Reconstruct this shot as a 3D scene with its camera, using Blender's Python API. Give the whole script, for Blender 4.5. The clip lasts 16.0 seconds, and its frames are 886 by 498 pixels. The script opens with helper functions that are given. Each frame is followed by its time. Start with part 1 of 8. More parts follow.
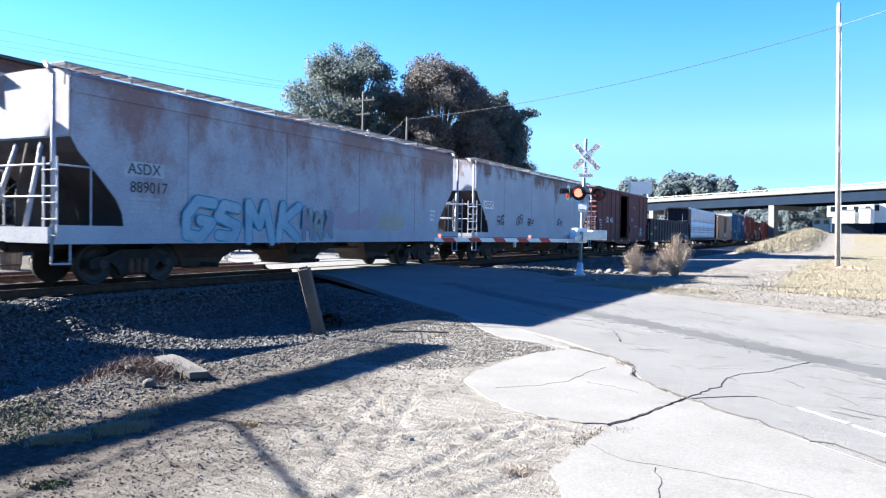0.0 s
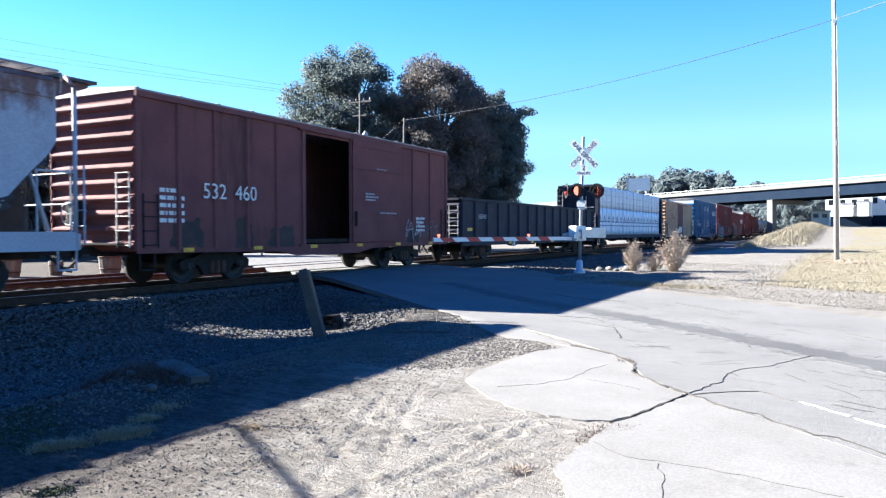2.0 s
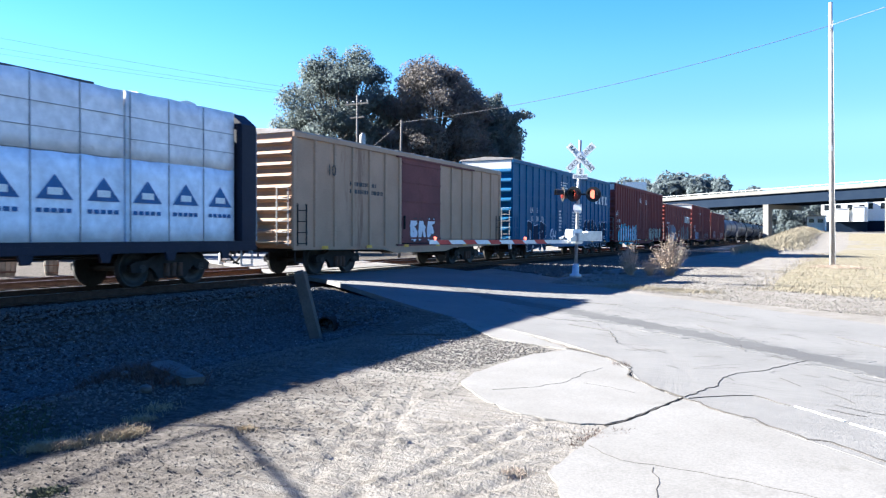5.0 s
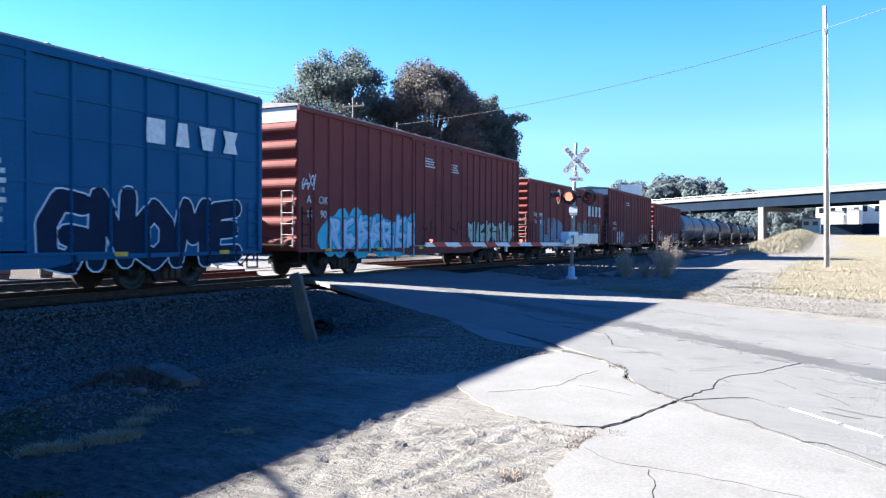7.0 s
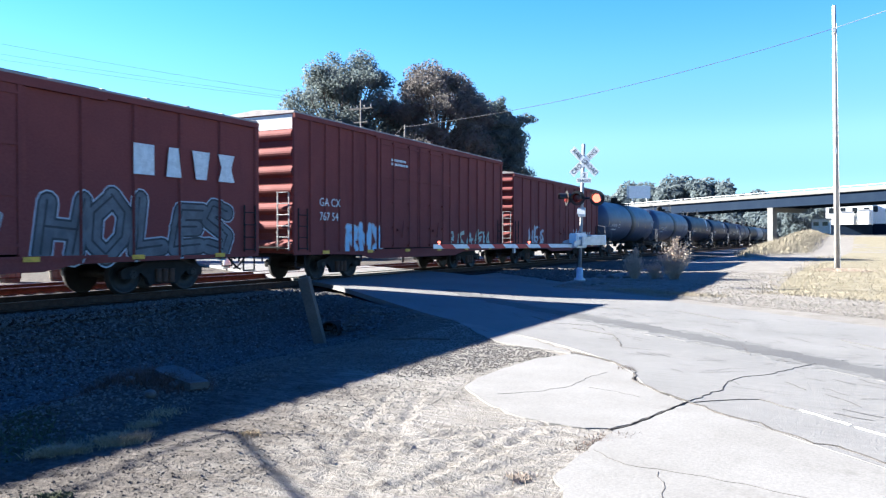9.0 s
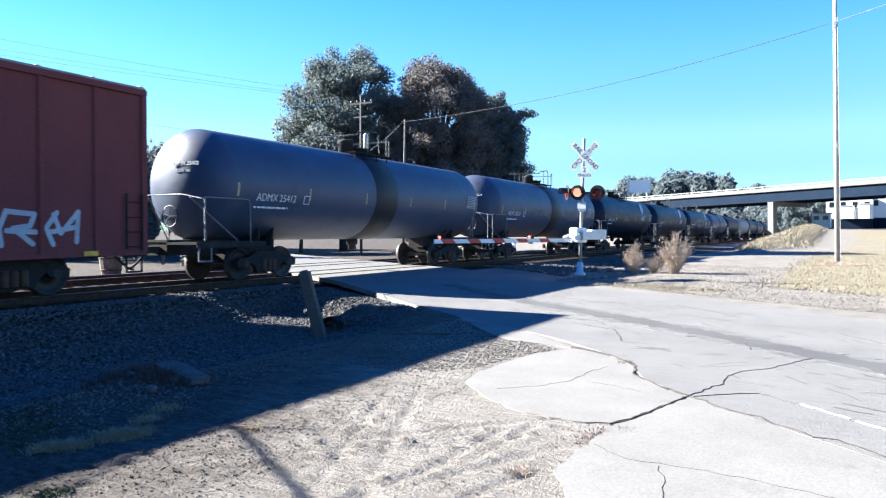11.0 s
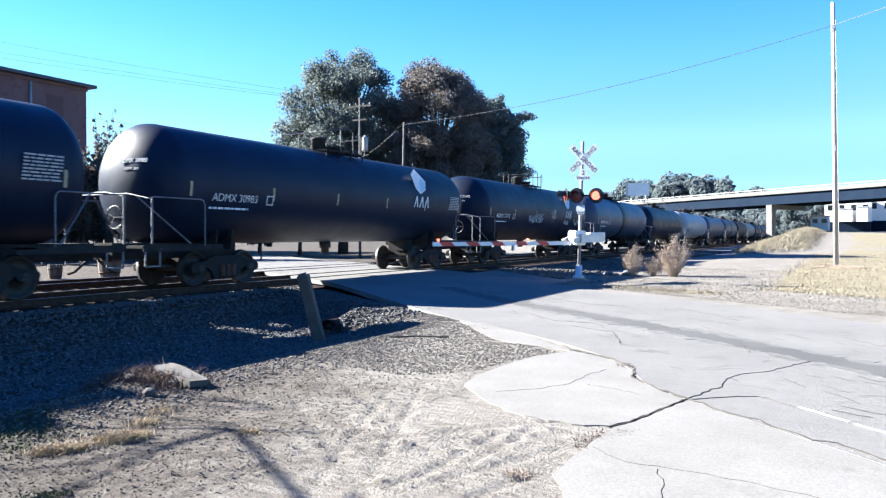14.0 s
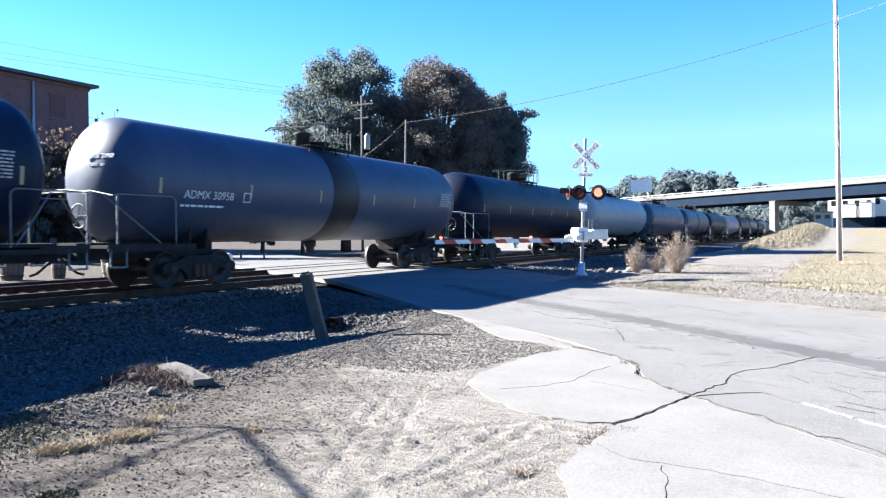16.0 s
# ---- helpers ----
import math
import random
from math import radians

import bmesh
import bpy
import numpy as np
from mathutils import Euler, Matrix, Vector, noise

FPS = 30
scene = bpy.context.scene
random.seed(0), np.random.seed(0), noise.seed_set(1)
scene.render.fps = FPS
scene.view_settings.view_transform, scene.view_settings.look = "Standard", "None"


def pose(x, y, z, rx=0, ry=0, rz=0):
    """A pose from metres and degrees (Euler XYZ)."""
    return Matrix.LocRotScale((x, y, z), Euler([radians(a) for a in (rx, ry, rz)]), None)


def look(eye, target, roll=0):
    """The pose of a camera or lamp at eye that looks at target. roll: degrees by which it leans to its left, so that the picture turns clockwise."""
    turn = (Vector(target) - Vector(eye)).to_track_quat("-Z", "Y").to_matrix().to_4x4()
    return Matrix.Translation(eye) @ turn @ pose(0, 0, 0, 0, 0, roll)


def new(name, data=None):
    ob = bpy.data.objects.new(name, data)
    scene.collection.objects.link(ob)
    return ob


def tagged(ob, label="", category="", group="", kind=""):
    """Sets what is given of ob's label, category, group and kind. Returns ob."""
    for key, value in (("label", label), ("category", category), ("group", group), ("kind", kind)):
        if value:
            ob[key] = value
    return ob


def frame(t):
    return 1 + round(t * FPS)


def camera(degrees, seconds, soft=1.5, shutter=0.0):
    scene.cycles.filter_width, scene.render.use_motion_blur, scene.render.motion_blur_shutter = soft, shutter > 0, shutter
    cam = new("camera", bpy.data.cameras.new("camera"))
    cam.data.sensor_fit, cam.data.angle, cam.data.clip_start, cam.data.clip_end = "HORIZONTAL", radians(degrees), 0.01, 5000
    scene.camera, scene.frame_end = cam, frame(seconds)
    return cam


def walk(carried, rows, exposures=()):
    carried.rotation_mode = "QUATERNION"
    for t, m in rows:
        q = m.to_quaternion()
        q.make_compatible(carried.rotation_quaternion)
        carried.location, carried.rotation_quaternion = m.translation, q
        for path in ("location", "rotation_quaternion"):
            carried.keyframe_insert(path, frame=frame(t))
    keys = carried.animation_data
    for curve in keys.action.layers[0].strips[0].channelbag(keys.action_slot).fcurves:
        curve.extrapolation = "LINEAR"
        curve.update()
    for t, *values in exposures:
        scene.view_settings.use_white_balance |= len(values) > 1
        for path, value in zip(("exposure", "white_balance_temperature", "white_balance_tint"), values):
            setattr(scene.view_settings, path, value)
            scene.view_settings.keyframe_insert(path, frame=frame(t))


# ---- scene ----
cam = camera(61.5, 16.0, soft=1.25, shutter=0.08)
EYE = (0.0, 0.0, 1.543)
walk(cam, [
    (0.0, pose(EYE[0], EYE[1], EYE[2], 88.709, -0.857, 27.358)),
    (0.5, pose(EYE[0], EYE[1], EYE[2], 88.623, -0.298, 27.173)),
    (1.0, pose(EYE[0], EYE[1], EYE[2], 88.889, -0.082, 27.268)),
    (1.5, pose(EYE[0], EYE[1], EYE[2], 88.672, 0.195, 27.420)),
    (2.0, pose(EYE[0], EYE[1], EYE[2], 88.716, 0.120, 27.276)),
    (2.5, pose(EYE[0], EYE[1], EYE[2], 88.904, -0.366, 27.191)),
    (3.0, pose(EYE[0], EYE[1], EYE[2], 88.569, -0.213, 26.924)),
    (3.5, pose(EYE[0], EYE[1], EYE[2], 88.699, -0.204, 26.895)),
    (4.0, pose(EYE[0], EYE[1], EYE[2], 88.870, -0.257, 27.025)),
    (6.5, pose(EYE[0], EYE[1], EYE[2], 88.944, -0.246, 26.880)),
    (7.0, pose(EYE[0], EYE[1], EYE[2], 89.091, -0.292, 26.691)),
    (7.5, pose(EYE[0], EYE[1], EYE[2], 89.093, -0.332, 26.647)),
    (8.0, pose(EYE[0], EYE[1], EYE[2], 89.096, -0.465, 26.689)),
    (8.5, pose(EYE[0], EYE[1], EYE[2], 89.246, -0.262, 27.140)),
    (9.0, pose(EYE[0], EYE[1], EYE[2], 89.237, -0.085, 27.306)),
    (11.5, pose(EYE[0], EYE[1], EYE[2], 88.809, 0.031, 27.330)),
    (12.0, pose(EYE[0], EYE[1], EYE[2], 88.912, 0.131, 27.362)),
    (12.5, pose(EYE[0], EYE[1], EYE[2], 88.841, 0.088, 27.393)),
    (13.0, pose(EYE[0], EYE[1], EYE[2], 88.975, 0.120, 27.284)),
    (13.5, pose(EYE[0], EYE[1], EYE[2], 88.971, 0.109, 27.337)),
    (14.0, pose(EYE[0], EYE[1], EYE[2], 89.054, -0.001, 27.237)),
    (14.5, pose(EYE[0], EYE[1], EYE[2], 88.977, 0.123, 27.224)),
    (15.0, pose(EYE[0], EYE[1], EYE[2], 88.819, 0.046, 27.329)),
    (15.5, pose(EYE[0], EYE[1], EYE[2], 88.882, 0.268, 27.438)),
    (16.0, pose(EYE[0], EYE[1], EYE[2], 88.882, 0.295, 27.437))
], exposures=[(0, 2.98, 5760, 12), (16, 2.98, 5760, 12)])

# ---- light ----
SUN = Vector((-9.7, -1.5, 4.92)).normalized()
world = bpy.data.worlds.new("sky")
scene.world = world
world.use_nodes = True
sky = world.node_tree.nodes.new("ShaderNodeTexSky")
sky.sky_type, sky.sun_disc = "NISHITA", False
sky.sun_elevation, sky.sun_rotation = math.asin(SUN.z), math.atan2(SUN.x, SUN.y) % math.tau
sky.air_density, sky.dust_density, sky.ozone_density = 1.0, 0.0, 2.5
back = world.node_tree.nodes["Background"]
def sky_node(kind, **values):
    n = world.node_tree.nodes.new(kind)
    for key, value in values.items():
        n.inputs[key].default_value = value
    return n


wlink = world.node_tree.links.new
low = sky_node("ShaderNodeHueSaturation", Hue=0.508, Saturation=1.42)      # clear autumn blue over the horizon
soft = sky_node("ShaderNodeGamma", Gamma=0.85)
wlink(sky.outputs[0], low.inputs["Color"])
wlink(low.outputs[0], soft.inputs["Color"])
high = sky_node("ShaderNodeHueSaturation", Hue=0.52, Saturation=1.38, Value=0.74)      # softer violet blue overhead
wlink(sky.outputs[0], high.inputs["Color"])
where = world.node_tree.nodes.new("ShaderNodeTexCoord")
axes = world.node_tree.nodes.new("ShaderNodeSeparateXYZ")
wlink(where.outputs["Generated"], axes.inputs[0])
haze = world.node_tree.nodes.new("ShaderNodeValToRGB")      # thin blue haze towards the horizon
haze.color_ramp.interpolation = "EASE"
haze.color_ramp.elements[0].position, haze.color_ramp.elements[0].color = 0.0, (0.33, 0.50, 0.66, 1)
haze.color_ramp.elements[1].position, haze.color_ramp.elements[1].color = 0.24, (1, 1, 1, 1)
for at, col in ((0.07, (0.48, 0.62, 0.76)), (0.14, (0.84, 0.86, 0.88))):
    haze.color_ramp.elements.new(at).color = (*col, 1)
wlink(axes.outputs["Z"], haze.inputs[0])
dim = world.node_tree.nodes.new("ShaderNodeMix")
dim.data_type, dim.blend_type = "RGBA", "MULTIPLY"
dim.inputs[0].default_value = 1.0
wlink(soft.outputs[0], dim.inputs[6])
wlink(haze.outputs[0], dim.inputs[7])
rise = sky_node("ShaderNodeMapRange")
rise.interpolation_type = "SMOOTHSTEP"
rise.inputs["From Min"].default_value, rise.inputs["From Max"].default_value = 0.3, 0.6
wlink(axes.outputs["Z"], rise.inputs["Value"])
dome = world.node_tree.nodes.new("ShaderNodeMix")
dome.data_type = "RGBA"
wlink(rise.outputs[0], dome.inputs[0])
wlink(dim.outputs[2], dome.inputs[6])
wlink(high.outputs[0], dome.inputs[7])
wlink(dome.outputs[2], back.inputs[0])
back.inputs[1].default_value = 0.0485
sun = new("sun", bpy.data.lights.new("sun", "SUN"))
sun.data.energy, sun.data.angle, sun.data.color = 5.0, radians(0.53), (1.0, 0.925, 0.76)
sun.matrix_world = look(SUN * 50, (0, 0, 0))

# ---- materials ----
def mat(name, base, base2=None, rough=0.7, metal=0.0, scale=3.0, spots=None, spot_scale=1.2, spot_at=0.55, spot_soft=0.08, bump=0.15, fine=40.0, zrust=None, grooves=0.0, xmix=None,
        streak=False, vary=0.0, spec=0.4, glow=None):
    """A surface with a large-scale mix of two colours, spots of a third, fine grain and relief, in metres of the object."""
    m = bpy.data.materials.new(name)
    m.use_nodes = True
    nt = m.node_tree
    n, ln = nt.nodes, nt.links.new
    p = n["Principled BSDF"]
    p.inputs["Roughness"].default_value, p.inputs["Metallic"].default_value = rough, metal
    p.inputs["Specular IOR Level"].default_value = spec
    tc = n.new("ShaderNodeTexCoord")
    mp = n.new("ShaderNodeMapping")
    if streak:
        mp.inputs["Scale"].default_value = (1.0, 1.0, 0.12 if streak is True else streak)
    ln(tc.outputs["Object"], mp.inputs[0])
    def nz(s, d=5.0, src=tc.outputs["Object"], r=0.6):
        t = n.new("ShaderNodeTexNoise")
        t.inputs["Scale"].default_value, t.inputs["Detail"].default_value, t.inputs["Roughness"].default_value = s, d, r
        ln(src, t.inputs["Vector"])
        return t.outputs["Fac"]
    def ramp(fac, a, b):
        r = n.new("ShaderNodeMapRange")
        r.interpolation_type = "SMOOTHSTEP"
        r.inputs["From Min"].default_value, r.inputs["From Max"].default_value = a, b
        ln(fac, r.inputs["Value"])
        return r.outputs["Result"]
    def mix(fac, a, b, kind="MIX"):
        x = n.new("ShaderNodeMix")
        x.data_type, x.blend_type = "RGBA", kind
        for sock, v in ((x.inputs[0], fac), (x.inputs[6], a), (x.inputs[7], b)):
            if isinstance(v, (int, float)):
                sock.default_value = v
            elif isinstance(v, tuple):
                sock.default_value = (*v[:3], 1)
            else:
                ln(v, sock)
        return x.outputs[2]
    base2 = base2 or tuple(c * 0.72 for c in base)
    col = mix(ramp(nz(scale), 0.32, 0.68), base, base2)
    if spots:
        s = nz(spot_scale, 8.0, mp.outputs[0], 0.7)
        if zrust:      # stains that run down from the top edge
            sep, k, add = n.new("ShaderNodeSeparateXYZ"), n.new("ShaderNodeMapRange"), n.new("ShaderNodeMath")
            ln(tc.outputs["Object"], sep.inputs[0])
            k.inputs["From Min"].default_value, k.inputs["From Max"].default_value = zrust[0], zrust[1]
            k.inputs["To Min"].default_value, k.inputs["To Max"].default_value = zrust[2], zrust[3]
            ln(sep.outputs["Z"], k.inputs["Value"])
            ln(s, add.inputs[0])
            ln(k.outputs[0], add.inputs[1])
            s = add.outputs[0]
        col = mix(ramp(s, spot_at, spot_at + spot_soft), col, spots)
    if xmix:      # stony fines spilled from the ballast, thinning out across x
        sx, w, ad = n.new("ShaderNodeSeparateXYZ"), n.new("ShaderNodeMath"), n.new("ShaderNodeMath")
        ln(tc.outputs["Object"], sx.inputs[0])
        w.operation, w.inputs[1].default_value = "MULTIPLY", 5.0
        ln(nz(0.9, 8.0, r=0.75), w.inputs[0])
        sl = n.new("ShaderNodeMath")
        sl.operation, sl.inputs[1].default_value, sl.inputs[2].default_value = "MULTIPLY_ADD", 0.5, -2.0
        ln(sx.outputs["Y"], sl.inputs[0])
        xy = n.new("ShaderNodeMath")
        ln(sx.outputs["X"], xy.inputs[0])
        ln(sl.outputs[0], xy.inputs[1])
        ln(xy.outputs[0], ad.inputs[0])
        ln(w.outputs[0], ad.inputs[1])
        col = mix(ramp(ad.outputs[0], xmix[1] + 2.5, xmix[0] + 2.5), col, mix(ramp(nz(14.0, 4.0), 0.35, 0.65), xmix[2], tuple(c * 0.55 for c in xmix[2])))
    g = nz(fine, 3.0)
    for turn in (0.75, -0.5) if grooves else ():      # scraped and driven-over streaks
        gm = n.new("ShaderNodeMapping")
        gm.inputs["Rotation"].default_value, gm.inputs["Scale"].default_value = (0, 0, turn), (1.6, 13.0, 1.0)
        ln(tc.outputs["Object"], gm.inputs[0])
        st = nz(1.3, 7.0, gm.outputs[0], 0.72)
        col = mix(grooves, col, mix(ramp(st, 0.36, 0.56), (0.74, 0.72, 0.70), (1.06, 1.06, 1.06)), "MULTIPLY")
        ad = n.new("ShaderNodeMath")
        ln(g, ad.inputs[0])
        ln(st, ad.inputs[1])
        g = ad.outputs[0]
    col = mix(0.35, col, mix(ramp(g, 0.25, 0.75), (0.6, 0.6, 0.6), (1.35, 1.35, 1.35)), "MULTIPLY")
    if vary:
        oi = n.new("ShaderNodeObjectInfo")
        col = mix(1.0, col, mix(oi.outputs["Random"], (1 - vary,) * 3, (1 + vary,) * 3), "MULTIPLY")
    ln(col, p.inputs["Base Color"])
    if bump:
        b = n.new("ShaderNodeBump")
        b.inputs["Strength"].default_value, b.inputs["Distance"].default_value = bump, 0.02
        ln(g, b.inputs["Height"])
        ln(b.outputs[0], p.inputs["Normal"])
    rr = n.new("ShaderNodeMapRange")
    rr.inputs["To Min"].default_value, rr.inputs["To Max"].default_value = max(0.05, rough - 0.12), min(1.0, rough + 0.12)
    ln(nz(scale * 2.3), rr.inputs["Value"])
    ln(rr.outputs[0], p.inputs["Roughness"])
    if glow:
        p.inputs["Emission Color"].default_value = (*glow[:3], 1)
        p.inputs["Emission Strength"].default_value = glow[3]
    return m


RUST = (0.12, 0.045, 0.022)
M = {
    "dirt": mat("pale_dirt", (0.178, 0.165, 0.148), (0.142, 0.131, 0.116), 0.95, scale=0.8, spots=(0.098, 0.088, 0.076), spot_scale=5.0, spot_at=0.56, spot_soft=0.14, bump=0.9, fine=34, grooves=0.8, spec=0.1, xmix=(-4.9, -2.0, (0.078, 0.067, 0.058))),
    "asphalt": mat("worn_asphalt", (0.141, 0.137, 0.132), (0.12, 0.117, 0.113), 0.9, scale=0.35, spots=(0.093, 0.09, 0.086), spot_scale=1.6, spot_at=0.62, spot_soft=0.1, bump=0.5, fine=45, grooves=0.22, spec=0.15),
    "tar_edge": mat("worn_asphalt_seam_edge", (0.108, 0.105, 0.101), (0.092, 0.09, 0.086), 0.9, scale=2.5, spots=(0.135, 0.13, 0.126), spot_scale=4, spot_at=0.52, bump=0.3, fine=50),
    "tar": mat("dark_asphalt_seam", (0.058, 0.056, 0.055), (0.072, 0.07, 0.068), 0.9, scale=0.8, bump=0.3, fine=50),
    "crack": mat("dirt_filled_crack", (0.05, 0.046, 0.042), (0.085, 0.077, 0.07), 0.95, scale=8, spec=0.1),
    "concrete": mat("pale_concrete", (0.179, 0.172, 0.162), (0.156, 0.149, 0.139), 0.9, scale=1.1, spots=(0.12, 0.113, 0.102), spot_scale=1.4, spot_at=0.56, spot_soft=0.22, bump=0.15, fine=55, spec=0.15),
    "ballast": mat("grey_ballast", (0.115, 0.112, 0.111), (0.054, 0.053, 0.051), 0.95, scale=11, spots=(0.365, 0.358, 0.351), spot_scale=16, spot_at=0.6, bump=0.6, fine=30, spec=0.1),
    "bed": mat("oily_brown_ballast", (0.025, 0.019, 0.018), (0.038, 0.03, 0.027), 0.95, scale=7, spots=(0.05, 0.042, 0.036), spot_scale=14, spot_at=0.62, bump=1.0, fine=24, spec=0.03),
    "gravel": mat("dark_gravel", (0.126, 0.117, 0.107), (0.081, 0.074, 0.067), 0.95, scale=9, spots=(0.18, 0.171, 0.156), spot_scale=14, spot_at=0.6, bump=0.9, fine=30, spec=0.1),
    "grass": mat("dry_grass", (0.204, 0.18, 0.129), (0.145, 0.125, 0.081), 0.95, scale=1.6, spots=(0.134, 0.128, 0.081), spot_scale=2.2, spot_at=0.54, spot_soft=0.15, bump=1.0, fine=26, spec=0.1),
    "steel": mat("worn_rail_steel", (0.35, 0.32, 0.30), (0.20, 0.15, 0.12), 0.35, 0.9, scale=5),
    "rust": mat("rusty_steel", (0.11, 0.055, 0.035), (0.07, 0.04, 0.03), 0.85, 0.2, scale=6, fine=60),
    "tie": mat("creosoted_wood", (0.039, 0.03, 0.024), (0.063, 0.05, 0.041), 0.9, scale=4, vary=0.25, spec=0.05),
    "under": mat("grimy_black_steel", (0.019, 0.0185, 0.019), (0.03, 0.027, 0.026), 0.8, 0.0, scale=4, spec=0.15),
    "galv": mat("galvanised_steel", (0.52, 0.53, 0.54), (0.42, 0.43, 0.44), 0.45, 0.5, scale=6),
    "white": mat("white_paint", (0.78, 0.78, 0.76), (0.66, 0.66, 0.63), 0.5, scale=3),
    "red": mat("red_paint", (0.50, 0.05, 0.04), None, 0.5, scale=4),
    "black": mat("black_paint", (0.015, 0.015, 0.016), None, 0.5, scale=4),
    "yellow": mat("reflective_yellow", (0.75, 0.42, 0.04), None, 0.4, scale=4),
    "wood": mat("weathered_pole_wood", (0.392, 0.365, 0.345), (0.3, 0.274, 0.255), 0.9, scale=2, bump=0.4, fine=30, streak=True),
    "brick": mat("red_brick", (0.165, 0.092, 0.09), (0.135, 0.075, 0.074), 0.9, scale=0.6, spots=(0.12, 0.062, 0.058), spot_scale=1.2),
    "bark": mat("tree_bark", (0.10, 0.08, 0.065), (0.06, 0.05, 0.04), 0.95, scale=5, bump=0.8, fine=20),
    "lumber": mat("white_wrap", (0.70, 0.71, 0.73), (0.60, 0.61, 0.64), 0.45, scale=2),
    "blue": mat("blue_ink", (0.02, 0.115, 0.30), None, 0.5),
    "decal": mat("white_lettering", (0.72, 0.72, 0.70), (0.55, 0.55, 0.53), 0.55, scale=6),
}
def leafmat(name, a, b):
    m = mat(name, a, b, 0.85, scale=0.6, fine=2.5, bump=0.0, spec=0.1)
    nt = m.node_tree
    pb, out = nt.nodes["Principled BSDF"], nt.nodes["Material Output"]
    tr, mx = nt.nodes.new("ShaderNodeBsdfTranslucent"), nt.nodes.new("ShaderNodeMixShader")
    mx.inputs[0].default_value = 0.55
    nt.links.new(pb.inputs["Base Color"].links[0].from_socket, tr.inputs["Color"])
    nt.links.new(pb.outputs[0], mx.inputs[1])
    nt.links.new(tr.outputs[0], mx.inputs[2])
    nt.links.new(mx.outputs[0], out.inputs["Surface"])
    return m
M["leaf"] = leafmat("dark_green_leaves", (0.152, 0.178, 0.172), (0.11, 0.132, 0.128))
M["leaf_brown"] = leafmat("browning_leaves", (0.175, 0.158, 0.148), (0.128, 0.118, 0.112))
M["leaf_twig"] = leafmat("dry_brown_twig_leaves", (0.13, 0.098, 0.082), (0.09, 0.07, 0.058))
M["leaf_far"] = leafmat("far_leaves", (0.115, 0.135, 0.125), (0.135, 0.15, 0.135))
# pale bluish leaf green: distance haze is painted into the colour
M["leaf_haze"] = leafmat("haze_tinted_leaves", (0.115, 0.142, 0.15), (0.135, 0.16, 0.165))
M["block"] = mat("stained_concrete", (0.102, 0.095, 0.087), (0.072, 0.066, 0.06), 0.9, scale=3, spots=(0.06, 0.048, 0.039), spot_scale=5, bump=0.4)
M["weed"] = mat("dry_weeds", (0.373, 0.308, 0.243), (0.275, 0.215, 0.166), 0.9, scale=3, bump=0)
M["oliveweed"] = mat("low_olive_weeds", (0.075, 0.085, 0.045), (0.05, 0.055, 0.032), 0.9, scale=6, bump=0, spec=0.1)
M["straw"] = mat("dry_straw_grass", (0.3, 0.231, 0.141), (0.228, 0.168, 0.099), 0.9, scale=1.5, bump=0)
# blue-grey taken near black, so the shade under the deck is in the colour
M["girder"] = mat("shade_dark_blue_grey", (0.006, 0.013, 0.028), (0.008, 0.016, 0.031), 0.8, scale=0.5, spec=0.06)
M["bridge"] = mat("bridge_concrete", (0.138, 0.134, 0.127), (0.116, 0.112, 0.104), 0.9, scale=0.3, spots=(0.098, 0.093, 0.089), spot_scale=0.5, spot_at=0.6, streak=True)
M["glass"] = mat("dark_window_glass", (0.02, 0.025, 0.03), None, 0.1, scale=0.5, spec=0.6, bump=0)
M["lamp_on"] = mat("lit_red_lens", (0.6, 0.05, 0.03), None, 0.4, glow=(1.0, 0.16, 0.09, 0.5), bump=0)
M["lamp_off"] = mat("dark_red_lens", (0.10, 0.012, 0.012), (0.14, 0.02, 0.02), 0.25, bump=0)
M["railside"] = mat("rusty_rail_side", (0.045, 0.027, 0.02), (0.07, 0.042, 0.03), 0.8, 0.1, scale=6, spec=0.1)
M["lawnstraw"] = mat("bleached_mown_straw", (0.209, 0.182, 0.132), (0.169, 0.145, 0.101), 0.9, scale=1.5, bump=0)
M["rail_grey"] = mat("grey_steel_handrail", (0.17, 0.175, 0.185), (0.12, 0.12, 0.13), 0.5, 0.2, scale=5)
M["darkpole"] = mat("grey_brown_pole_wood", (0.114, 0.105, 0.099), (0.084, 0.077, 0.072), 0.9, scale=2, bump=0.4, fine=30, streak=True)
M["deadweed"] = mat("dead_brown_weed", (0.102, 0.063, 0.048), (0.066, 0.042, 0.033), 0.9, scale=3, bump=0)
M["pebble"] = mat("mixed_pebbles", (0.144, 0.132, 0.12), (0.102, 0.093, 0.084), 0.95, scale=6, bump=0.4, fine=30, spec=0.1)
M["oldwood"] = mat("weathered_brown_post_wood", (0.114, 0.093, 0.078), (0.078, 0.063, 0.051), 0.9, scale=2, bump=0.5, fine=30, streak=True)
M["dull_yellow"] = mat("dusty_yellow_reflector", (0.42, 0.34, 0.20), None, 0.6, scale=4)
M["stavewood"] = mat("weathered_barrel_wood", (0.144, 0.12, 0.096), (0.096, 0.078, 0.06), 0.85, scale=4, vary=0.2)

M["galv_dull"] = mat("dull_grey_steel", (0.36, 0.36, 0.36), (0.27, 0.26, 0.26), 0.55, 0.3, scale=6)

M["rail_dark"] = mat("dark_steel_rail", (0.06, 0.065, 0.07), (0.04, 0.042, 0.045), 0.5, 0.3, scale=5)

